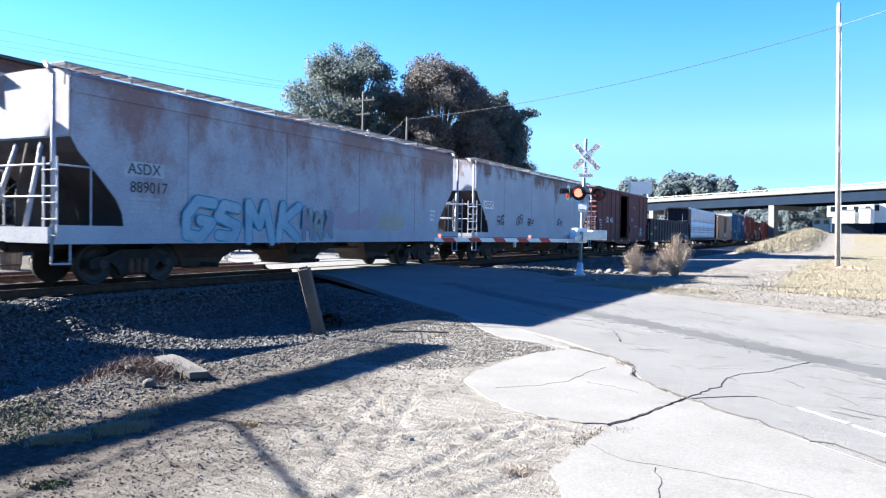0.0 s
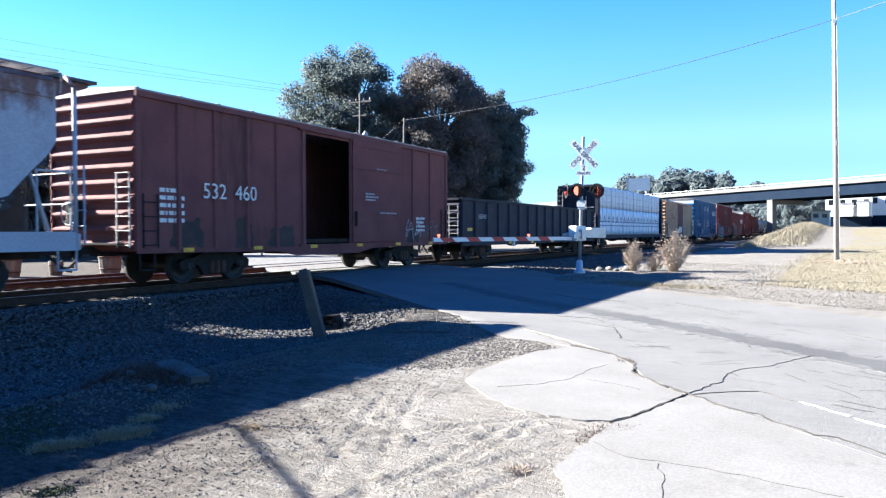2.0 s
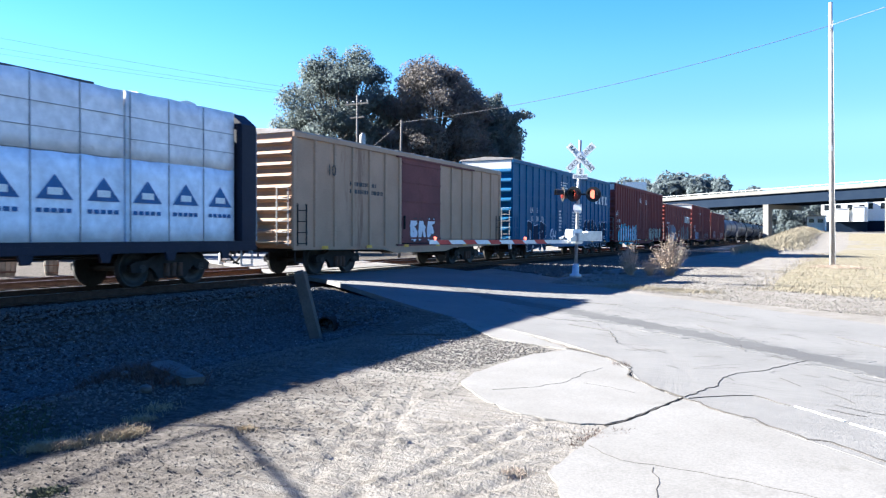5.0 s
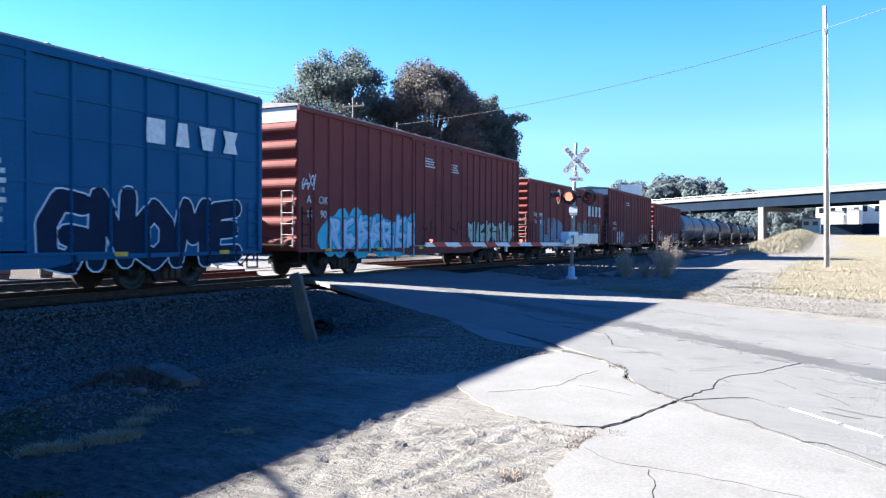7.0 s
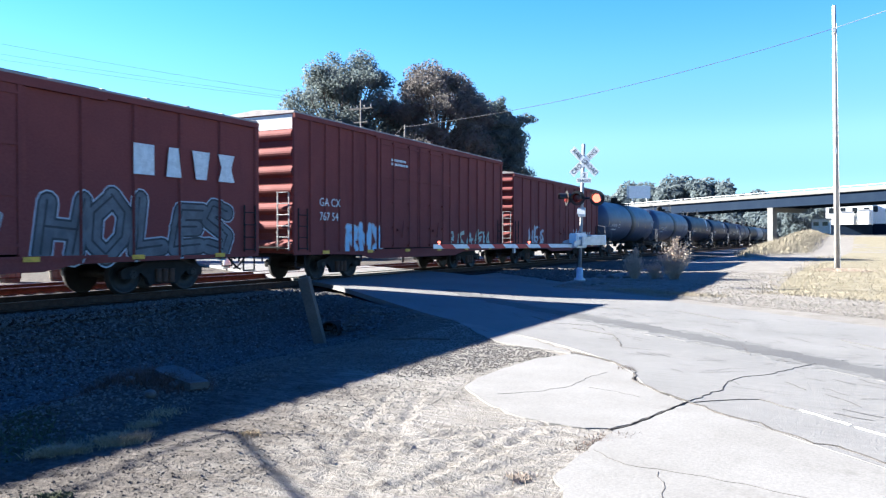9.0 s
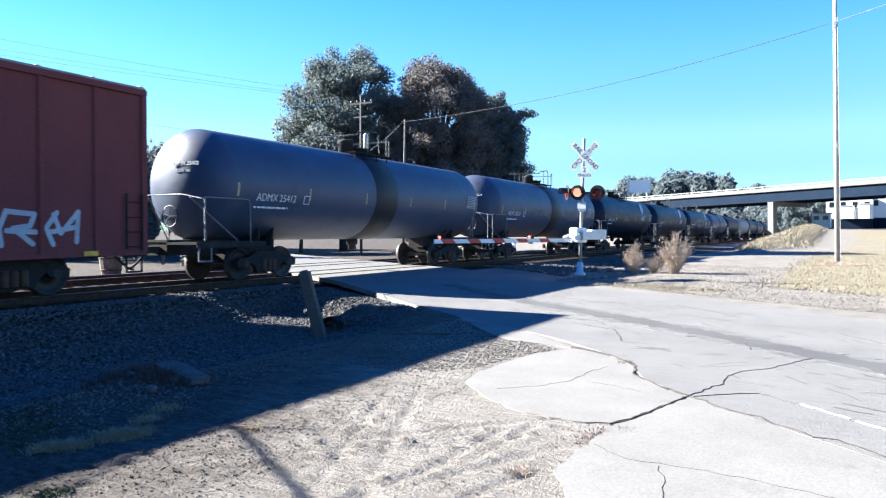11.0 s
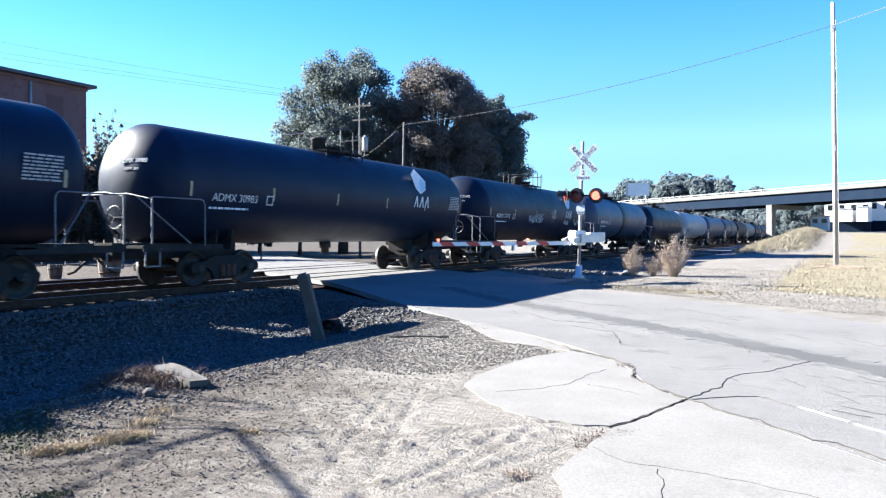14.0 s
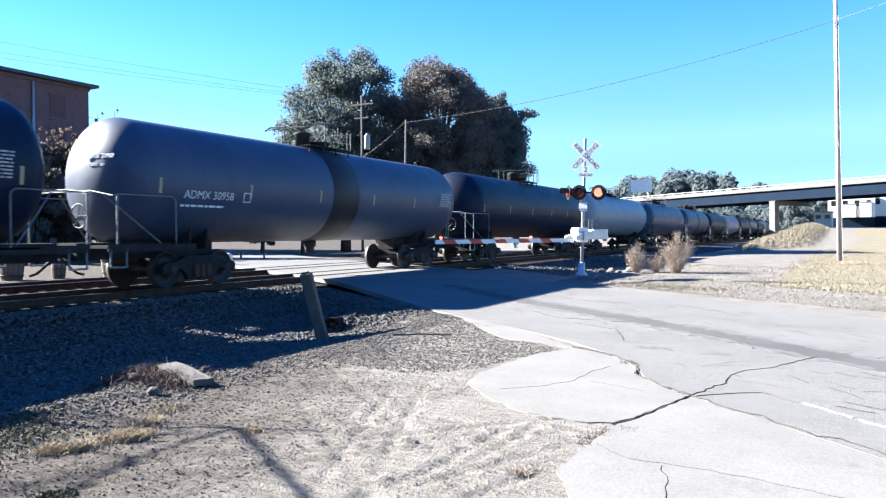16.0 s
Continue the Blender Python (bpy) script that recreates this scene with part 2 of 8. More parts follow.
# ---- builders ----
def box(bm, x0, x1, y0, y1, z0, z1, m=None):
    c = [Vector((x, y, z)) for z in (z0, z1) for y in (y0, y1) for x in (x0, x1)]
    if m:
        c = [m @ v for v in c]
    v = [bm.verts.new(p) for p in c]
    for f in ((0, 2, 3, 1), (4, 5, 7, 6), (0, 1, 5, 4), (2, 6, 7, 3), (0, 4, 6, 2), (1, 3, 7, 5)):
        bm.faces.new([v[i] for i in f])
    return bm


def rod(bm, a, b, r, seg=8, r2=None):
    a, b = Vector(a), Vector(b)
    d = (b - a).normalized()
    u = d.orthogonal().normalized()
    w = d.cross(u)
    r2 = r if r2 is None else r2
    rings = []
    for p, rad in ((a, r), (b, r2)):
        rings.append([bm.verts.new(p + (u * math.cos(k) + w * math.sin(k)) * rad) for k in (math.tau * i / seg for i in range(seg))])
    for i in range(seg):
        j = (i + 1) % seg
        f = bm.faces.new((rings[0][i], rings[0][j], rings[1][j], rings[1][i]))
        f.smooth = seg > 7
    bm.faces.new(rings[0][::-1])
    bm.faces.new(rings[1])
    return bm


def pipe(bm, pts, r, seg=6):
    for a, b in zip(pts, pts[1:]):
        rod(bm, a, b, r, seg)
    return bm


def lathe(bm, prof, axis="z", seg=24, at=(0, 0, 0)):
    """prof: (radius, height) along the axis."""
    rings = []
    at = Vector(at)
    for r, h in prof:
        ring = []
        for i in range(seg):
            k = math.tau * i / seg
            c, s = r * math.cos(k), r * math.sin(k)
            p = {"z": (c, s, h), "y": (s, h, c), "x": (h, c, s)}[axis]
            ring.append(bm.verts.new(at + Vector(p)))
        rings.append(ring)
    for a, b in zip(rings, rings[1:]):
        for i in range(seg):
            j = (i + 1) % seg
            f = bm.faces.new((a[i], a[j], b[j], b[i]))
            f.smooth = True
    bm.faces.new(rings[0][::-1])
    bm.faces.new(rings[-1])
    return bm


def prism(bm, outline, h, m=None):
    """A flat polygon in x, y given thickness h along z, placed by m."""
    lo = [Vector((x, y, 0)) for x, y in outline]
    hi = [Vector((x, y, h)) for x, y in outline]
    if m:
        lo, hi = [m @ p for p in lo], [m @ p for p in hi]
    a, b = [bm.verts.new(p) for p in lo], [bm.verts.new(p) for p in hi]
    n = len(a)
    bm.faces.new(a[::-1])
    bm.faces.new(b)
    for i in range(n):
        bm.faces.new((a[i], a[(i + 1) % n], b[(i + 1) % n], b[i]))
    return bm


def mesh_of(name, bm, material):
    bmesh.ops.recalc_face_normals(bm, faces=bm.faces)
    me = bpy.data.meshes.new(name)
    bm.to_mesh(me)
    bm.free()
    me.materials.append(M[material] if isinstance(material, str) else material)
    return me


def part(name, bm, material, parent=None, label=""):
    me = bm if isinstance(bm, bpy.types.Mesh) else mesh_of(name, bm, material)
    ob = new(name, me)
    ob.parent = parent
    return tagged(ob, label)


def thing(name, label, category, group="", kind="", at=None):
    ob = new(name)
    ob.empty_display_size = 0.3
    if at is not None:
        ob.matrix_world = at
    return tagged(ob, label, category, group, kind)


STORE = {}


def shared(key, make, material):
    """One mesh for all parts that look alike."""
    if key not in STORE:
        STORE[key] = mesh_of(key[0], make(), material)
    return STORE[key]


B = bmesh.new
WORDS = {}
def words(text, size, material, parent, at, thick=0.003, label="", name="lettering", align="CENTER"):
    """Raised lettering as a mesh; local x runs along the text, z of the matrix points out of the surface."""
    key = (text, size, thick, align)
    if key not in WORDS:
        cu = bpy.data.curves.new("text", "FONT")
        cu.body, cu.size, cu.extrude, cu.align_x, cu.align_y, cu.resolution_u = text, size, thick, align, "CENTER", 3
        tmp = new("text", cu)
        me = bpy.data.meshes.new_from_object(tmp.evaluated_get(bpy.context.evaluated_depsgraph_get()))
        bpy.data.objects.remove(tmp)
        bpy.data.curves.remove(cu)
        WORDS[key] = me
    me = WORDS[key].copy()
    me.materials.clear()
    me.materials.append(M[material] if isinstance(material, str) else material)
    ob = new(name, me)
    ob.parent = parent
    ob.matrix_local = at
    return tagged(ob, label)

# ---- ground ----
XC, XC2, RAIL = -15.39, -19.6, 0.25      # the two tracks' centre lines and the rail's top


def smooth(a, b, x):
    k = min(1.0, max(0.0, (x - a) / (b - a)))
    return k * k * (3 - 2 * k)


RUTS = [(-2.32, 4.3, -2.22, 5.45, 0.052, 0.02), (-2.17, 4.5, -2.08, 5.75, 0.052, 0.02), (-2.75, 4.75, -1.75, 5.0, 0.052, 0.015), (-2.7, 5.25, -1.85, 5.6, 0.052, 0.014), (-2.0, 3.4, -1.7, 4.5, 0.052, 0.016), (-2.5, 3.5, -2.3, 4.3, 0.052, 0.016),
        (-4.6, 3.0, -1.9, 6.1, 0.05, 0.014), (-4.3, 2.8, -1.7, 5.7, 0.05, 0.012), (-5.3, 7.2, -2.2, 4.4, 0.06, 0.009), (-3.0, 4.5, -2.25, 5.35, 0.035, 0.02),
        (-5.1, 6.2, -2.4, 3.7, 0.06, 0.009), (-5.6, 5.4, -2.3, 6.2, 0.07, 0.009), (-2.6, 3.2, -1.7, 5.2, 0.05, 0.012),
        (-4.4, 5.2, -2.0, 5.6, 0.06, 0.014), (-4.2, 4.9, -1.8, 5.3, 0.06, 0.014), (-3.9, 6.4, -2.6, 3.2, 0.045, 0.012), (-3.6, 6.5, -2.3, 3.3, 0.045, 0.012), (-4.8, 3.6, -2.6, 3.9, 0.06, 0.012), (-3.4, 3.0, -3.2, 5.9, 0.04, 0.011)]


ROAD_L = [(-70, 57), (-30, 29.5), (-13.1, 17.9), (-7.3, 13.3), (-4.0, 10.9), (-3.0, 9.98), (-2.66, 9.56), (-2.24, 9.08), (-2.0, 8.7), (-1.86, 8.12), (-1.5, 7.66), (-1.14, 7.28), (-0.76, 6.86), (0.34, 5.8), (3.5, 2.0), (14, -10)]
ROAD_R = [(-70, 66), (-30, 38), (-13.5, 26.2), (-9.3, 23.3), (-7.0, 21.5), (-4.8, 20.0), (-1.9, 17.7), (0.9, 15.0), (8, 8.4), (16, 1), (26, -8)]


def at_x(line, x):
    for (a, b), (c, d) in zip(line, line[1:]):
        if a <= x <= c:
            return b + (d - b) * (x - a) / (c - a)
    return line[-1][1]


def mound(x, y):
    """The grassy ridge between the dirt track and the line."""
    w = 0.5 + 1.9 * smooth(58, 86, y)
    return math.exp(-abs((x + 5.7 - (y - 62) * 0.022) / w) ** 2.2) * smooth(52, 96, y) * (1 - smooth(140, 200, y))


DITCH = [(-13.3, 0.0), (-12.0, 0.48), (-10.2, 0.53), (-8.6, 0.42), (-7.4, 0.25), (-6.1, 0.0)]      # depth across the ditch beside the line


def gz(x, y):
    """Height of the ground."""
    z = 0.03 * noise.noise((x * 0.25, y * 0.25, 0.0)) + 0.012 * noise.noise((x * 1.3, y * 1.3, 3.0))
    z *= smooth(1.0, 4.0, math.hypot(x, y)) * 0.8 + 0.2
    z *= 1 - 0.8 * smooth(-4.8, -3.5, x) * (1 - smooth(3.0, 6.0, x)) * (1 - smooth(9.6, 12.0, y))
    z -= 0.006
    z += 0.10 * (1 - smooth(-12.5, -7.0, x)) * smooth(20, 24, y) * smooth(-13.4, -12.6, x)      # shoulder beyond the crossing
    z -= 0.07 * (1 - smooth(-13.4, -12.6, x)) * smooth(-23.0, -22.0, x)   # hollow for the track bed
    z += 0.10 * (1 - smooth(-23.0, -22.0, x))                          # far side of the line
    z += 0.10 * smooth(26, 34, y) * smooth(-9, -4, x)
    m = mound(x, y)
    z += (0.8 + 0.55 * smooth(80, 125, y)) * m + 0.12 * m * noise.noise((x * 0.5, y * 0.5, 9.0))
    z += 2.4 * smooth(85, 175, y) * smooth(-9, -1, x)
    z -= 0.07 * math.exp(-((y - 29.0 + 0.62 * (x + 6.44)) / 0.22) ** 2) * smooth(-7.6, -6.4, x) * (1 - smooth(-2.6, -1.2, x))      # narrow furrow sunk 0.07 into the ground
    if -13.3 < x < -6.1 and y < 18:      # ditch between the ballast slope and the dirt lot, up to the road's bank
        z -= at_x(DITCH, x) * smooth(0.4, 2.4, at_x(ROAD_L, x) - y)
        z += 0.25 * math.exp(-((x + 8.8) / 0.45) ** 2) * smooth(12.0, 12.25, y) * (1 - smooth(13.0, 13.6, y))      # soil over the drain pipe
    z += 3.0 * smooth(150, 420, math.hypot(x, y))
    for ax, ay, bx, by, w, d in RUTS:      # tyre ruts pressed into the dirt
        ux, uy = bx - ax, by - ay
        k = ((x - ax) * ux + (y - ay) * uy) / (ux * ux + uy * uy)
        if -0.1 < k < 1.1:
            off = abs((x - ax) * uy - (y - ay) * ux) / math.hypot(ux, uy)
            z += d * (1 + 0.5 * math.sin(k * math.hypot(ux, uy) * 36 + off * 30)) * (math.exp(-((off - w * 1.6) / w) ** 2) * 0.6 - math.exp(-(off / w) ** 2)) * smooth(-0.1, 0.1, k) * (1 - smooth(0.9, 1.1, k))
    z += 0.13 * math.exp(-((x + 6.6) / 0.42) ** 2 - ((y - 5.55) / 0.55) ** 2) + 0.07 * math.exp(-((x + 6.3) / 0.5) ** 2 - ((y - 4.4) / 0.9) ** 2)      # heap of spoil and weeds
    if -60 < x < 13:      # scraped level under the road
        z -= 0.07 * smooth(0.02, 0.3, y - at_x(ROAD_L, x)) * smooth(0.02, 0.4, at_x(ROAD_R, x) - y) if x > -12 else 0
    if -8 < x < 2 and 1 < y < 13:
        z += (1 - 0.5 * smooth(-3.8, -3.2, x)) * (0.009 * noise.noise((x * 4.5, y * 4.5, 7.0)) + 0.006 * noise.noise((x * 11, y * 11, 2.0)))
    return z


def axis(steps):
    out = [steps[0][0]]
    for a, b, d in steps:
        n = max(1, round((b - a) / d))
        out += [a + (b - a) * (i + 1) / n for i in range(n)]
    return out


def sheet(name, xs, ys, zf, material):
    me = bpy.data.meshes.new(name)
    v = [(x, y, zf(x, y)) for y in ys for x in xs]
    w = len(xs)
    f = [(j * w + i, j * w + i + 1, (j + 1) * w + i + 1, (j + 1) * w + i) for j in range(len(ys) - 1) for i in range(w - 1)]
    me.from_pydata(v, [], f)
    me.polygons.foreach_set("use_smooth", [True] * len(f))
    me.materials.append(M[material])
    return new(name, me)


ground = sheet("ground", axis([(-900, -100, 80), (-100, -24, 6), (-24, -14, 0.6), (-14, -7, 0.15), (-7, 1, 0.05), (1, 6, 0.3), (6, 30, 1.5), (30, 100, 7), (100, 900, 80)]),
               axis([(-900, -60, 80), (-60, -4, 6), (-4, 2, 0.3), (2, 10, 0.05), (10, 22, 0.3), (22, 90, 1.4), (90, 200, 8), (200, 1200, 60)]), gz, "dirt")
tagged(ground, "pale sandy dirt lot with gravel and tyre ruts", "ground", kind="structure")


def along(pts, n):
    """n + 1 points at even steps along a line of points."""
    pts = [Vector(p) for p in pts]
    seg = [(b - a).length for a, b in zip(pts, pts[1:])]
    tot, out = sum(seg), []
    for i in range(n + 1):
        d = tot * i / n
        for a, b, s in zip(pts, pts[1:], seg):
            if d <= s + 1e-9:
                break
            d -= s
        out.append(a.lerp(b, min(1.0, d / s)))
    return out


def ribbon(name, left, right, n, across, zf, material, thick=0.12):
    """A slab between two edge lines, draped on zf."""
    L, R = along(left, n), along(right, n)
    v, f, w = [], [], across + 1
    for a, b in zip(L, R):
        for k in range(w):
            p = a.lerp(b, k / across)
            v.append((p.x, p.y, zf(p.x, p.y)))
    top = len(v)
    v += [(x, y, z - thick) for x, y, z in v]
    for j in range(n):
        for i in range(across):
            q = (j * w + i, j * w + i + 1, (j + 1) * w + i + 1, (j + 1) * w + i)
            f.append(q)
        for i, flip in ((0, 1), (across, 0)):
            a, b = j * w + i, (j + 1) * w + i
            f.append((a, b, b + top, a + top) if flip else (b, a, a + top, b + top))
    me = bpy.data.meshes.new(name)
    me.from_pydata(v, [], f)
    me.materials.append(M[material])
    bm = B()
    bm.from_mesh(me)
    bmesh.ops.recalc_face_normals(bm, faces=bm.faces)
    bm.to_mesh(me)
    bm.free()
    return new(name, me)


def zroad(x, y):
    return 0.012 + 0.006 * noise.noise((x * 0.4, y * 0.4, 5.0)) + 0.215 * (1 - smooth(-13.2, -5.5, x))


road = ribbon("road", ROAD_L, ROAD_R, 150, 12, zroad, "asphalt")
tagged(road, "worn sun-bleached grey asphalt road over the level crossing", "road", kind="structure")


def jagged(pts, amount, step, seed, closed=True):
    """The same line with small uneven breaks along it."""
    rng = random.Random(seed)
    out = []
    for a, b in zip(pts, pts[1:] + pts[:1] if closed else pts[1:]):
        a, b = Vector(a), Vector(b)
        n = max(1, round((b - a).length / step))
        d = (b - a).normalized()
        nrm = Vector((-d.y, d.x))
        for i in range(n):
            out.append(a.lerp(b, i / n) + (nrm * rng.uniform(-amount, amount) if i else nrm * 0))
    if not closed:
        out.append(Vector(pts[-1]))
    return out


def slab(pts, z, material, label, seed):
    bm = B()
    prism(bm, [(p.x, p.y) for p in jagged(pts, 0.014, 0.12, seed)], 0.08, Matrix.Translation((0, 0, z - 0.08)))
    return tagged(part("pavement", bm, material), label, "pavement", kind="structure")


slab([(-3.02, 9.66), (-2.72, 9.5), (-2.37, 9.19), (-2.12, 8.83), (-1.98, 8.62), (-1.88, 8.14), (-1.58, 7.74), (-1.2, 7.3), (-1.24, 7.05), (-1.34, 6.65), (-1.45, 6.2), (-1.56, 5.98), (-1.74, 5.9), (-2.06, 5.93), (-2.41, 6.05), (-2.83, 6.38), (-3.33, 6.95), (-3.44, 7.5), (-3.42, 8.14), (-3.33, 9.04)], 0.008, "concrete", "pale cracked concrete apron slab beside the road", 5)
slab([(-1.15, 7.24), (-1.0, 7.14), (-0.88, 6.95), (-0.66, 6.78), (-0.5, 6.71), (-0.38, 6.5), (-0.27, 6.42), (-0.1, 6.2), (0.07, 6.2), (0.19, 6.06), (0.40, 5.82), (3.4, 1.9), (4.5, -1.5), (0.5, -2.0), (-0.8, 2.5), (-1.28, 4.0), (-1.43, 4.4), (-1.56, 4.58), (-1.55, 5.17), (-1.51, 5.95), (-1.40, 6.2), (-1.28, 6.7)], 0.010, "concrete", "pale cracked concrete apron slab beside the road", 6)
slab([(-6.13, 12.42), (-5.37, 12.02), (-4.71, 11.46), (-3.9, 10.63), (-3.08, 9.74), (-3.05, 9.66), (-3.35, 9.82), (-3.82, 9.94), (-4.37, 10.25), (-5.0, 10.97), (-5.78, 12.0)], 0.011, "concrete", "pale crumbling concrete strip along the road edge", 7)


def strip(name, pts, w, z, material, label, category, seed=0, jag=0.0, thick=0.012):
    """A narrow flat strip along a line, laid on the road or the slabs."""
    line = jagged(pts, jag, 0.1, seed, False) if jag else [Vector(p) for p in pts]
    rng = random.Random(seed)
    me = bpy.data.meshes.new(name)
    v, f = [], []
    for i, p in enumerate(line):
        d = (line[min(i + 1, len(line) - 1)] - line[max(i - 1, 0)]).normalized()
        nrm = Vector((-d.y, d.x)) * w * (rng.uniform(0.35, 0.65) if jag else 0.5)
        zz = z(p.x, p.y) if callable(z) else z
        v += [(p.x + nrm.x, p.y + nrm.y, zz), (p.x - nrm.x, p.y - nrm.y, zz), (p.x - nrm.x, p.y - nrm.y, zz - thick), (p.x + nrm.x, p.y + nrm.y, zz - thick)]
    for i in range(len(line) - 1):
        o = 4 * i
        for k in range(4):
            f.append((o + k, o + (k + 1) % 4, o + 4 + (k + 1) % 4, o + 4 + k))
    f += [(0, 3, 2, 1), tuple(len(v) - 4 + k for k in range(4))]
    me.from_pydata(v, [], f)
    me.materials.append(M[material])
    return tagged(new(name, me), label, category, kind="structure")


def on_road(x, y):
    return zroad(x, y) + 0.005


CRACKS = [[(-3.08, 9.76), (-2.71, 9.55), (-2.34, 9.2), (-2.1, 8.83), (-1.95, 8.66)], [(-1.95, 8.62), (-1.87, 8.14), (-1.56, 7.73), (-1.32, 7.46), (-1.16, 7.31)],
          [(-1.15, 7.31), (-1.07, 7.52), (-1.03, 7.84), (-0.93, 8.02), (-0.95, 8.5)], [(-0.95, 8.5), (-0.84, 8.85), (-0.62, 9.12), (-0.41, 9.6), (-0.12, 10.25)],
          [(-1.14, 7.25), (-0.99, 7.16), (-0.87, 6.97), (-0.66, 6.8), (-0.49, 6.73), (-0.38, 6.52), (-0.27, 6.44), (-0.08, 6.22), (0.08, 6.22), (0.2, 6.09), (0.42, 5.84), (0.95, 5.2)],
          [(-1.11, 7.27), (-0.9, 7.47), (-0.57, 7.7), (-0.42, 7.56), (-0.24, 7.39)],
          [(-1.9, 13.3), (-1.2, 12.1), (-0.9, 10.6)], [(-3.9, 12.4), (-3.0, 11.8), (-2.6, 10.6)], [(-2.9, 16.5), (-1.8, 15.2), (-1.4, 14.5)], [(0.2, 12.8), (0.8, 11.9), (1.5, 11.6)], [(-6.0, 17.5), (-4.9, 16.6), (-3.9, 16.3)],
          [(-5.2, 13.9), (-4.4, 13.0), (-3.6, 12.9)]]
WIDE = {0: 0.016, 1: 0.015, 2: 0.005, 3: 0.003, 4: 0.019, 5: 0.003}
for i, pts in enumerate(CRACKS):
    strip("road_crack", pts, WIDE.get(i, 0.004), lambda x, y: max(on_road(x, y), 0.018), "crack", "dirt-filled crack in the worn asphalt", "crack", i, 0.022)
strip("pavement_crack", [(-1.16, 7.3), (-1.26, 6.9), (-1.36, 6.45), (-1.48, 6.05), (-1.56, 5.95)], 0.012, 0.0125, "crack", "open joint between two concrete slabs", "crack", 39, 0.02)
for i, (z, pts) in enumerate([(0.0102, [(-2.25, 8.5), (-2.35, 8.08), (-2.37, 7.52), (-2.59, 7.08), (-2.9, 6.79)]), (0.0102, [(-2.2, 7.55), (-1.88, 7.46), (-1.61, 7.29)]), (0.0122, [(-1.5, 5.3), (-1.21, 5.06), (-0.89, 5.04), (-0.46, 5.0), (0.1, 4.85)]), (0.0122, [(-0.98, 5.0), (-0.88, 4.69), (-0.83, 4.36), (-0.9, 3.9)])]):
    strip("pavement_crack", pts, 0.004, z, "crack", "fine crack in the concrete apron", "crack", 40 + i, 0.02)
SEAM = [(-9.5, 18.6), (-7.0, 16.5), (-4.62, 14.61), (-3.17, 13.36), (-2.0, 12.3), (-1.06, 11.45), (0.0, 10.4), (0.67, 9.7), (4, 6.3), (9, 1.2)]
strip("asphalt_seam", SEAM, 0.80, lambda x, y: zroad(x, y) + 0.0035, "tar_edge", "dark patched seam along the middle of the road", "road", 3, 0.05)
strip("asphalt_seam", SEAM, 0.50, lambda x, y: zroad(x, y) + 0.0055, "tar", "dark patched seam along the middle of the road", "road", 4, 0.04)
for a, b in (((-0.2, 7.39), (0.18, 6.98)), ((0.22, 6.92), (0.47, 6.66)), ((0.75, 6.38), (1.6, 5.5))):
    strip("road_marking", [a, ((a[0] + b[0]) / 2, (a[1] + b[1]) / 2), b], 0.022, lambda x, y: zroad(x, y) + 0.006, "white", "worn white painted edge line on asphalt", "road marking", 8, 0.012)
lawn = ribbon("lawn", [(-1.2, 23.2), (-1.4, 27), (-0.9, 45), (0.9, 70), (2.6, 100), (4.2, 150)], [(60, -20), (65, 10), (70, 40), (80, 70), (90, 110), (100, 150)], 80, 50, lambda x, y: gz(x, y) + 0.014, "grass", 0.05)
tagged(lawn, "dry yellowed mown grass verge", "lawn", kind="structure")
bed = ribbon("track_bed", [(-22.0, -120), (-22.0, 17), (-22, 40), (-22.0, 520)], [(-13.25, -120), (-13.25, 17), (-13.25, 40), (-13.25, 520)], 160, 6, lambda x, y: 0.052 + 0.014 * noise.noise((x * 3, y * 3, 1)), "bed", 0.2)
tagged(bed, "dark oily brown ballast bed under the tracks", "track bed", kind="structure")

# ---- tracks ----
def rail_mesh(y0, y1):
    bm = B()
    prof = [(-0.07, 0), (0.07, 0), (0.07, 0.015), (0.012, 0.035), (0.012, 0.12), (0.036, 0.13), (0.036, 0.165), (0.028, 0.172), (-0.028, 0.172), (-0.036, 0.165), (-0.036, 0.13), (-0.012, 0.12), (-0.012, 0.035), (-0.07, 0.015)]
    a = [bm.verts.new((x, y0, z)) for x, z in prof]
    b = [bm.verts.new((x, y1, z)) for x, z in prof]
    n = len(prof)
    for i in range(n):
        bm.faces.new((a[i], a[(i + 1) % n], b[(i + 1) % n], b[i]))
    bm.faces.new(a)
    bm.faces.new(b[::-1])
    return bm


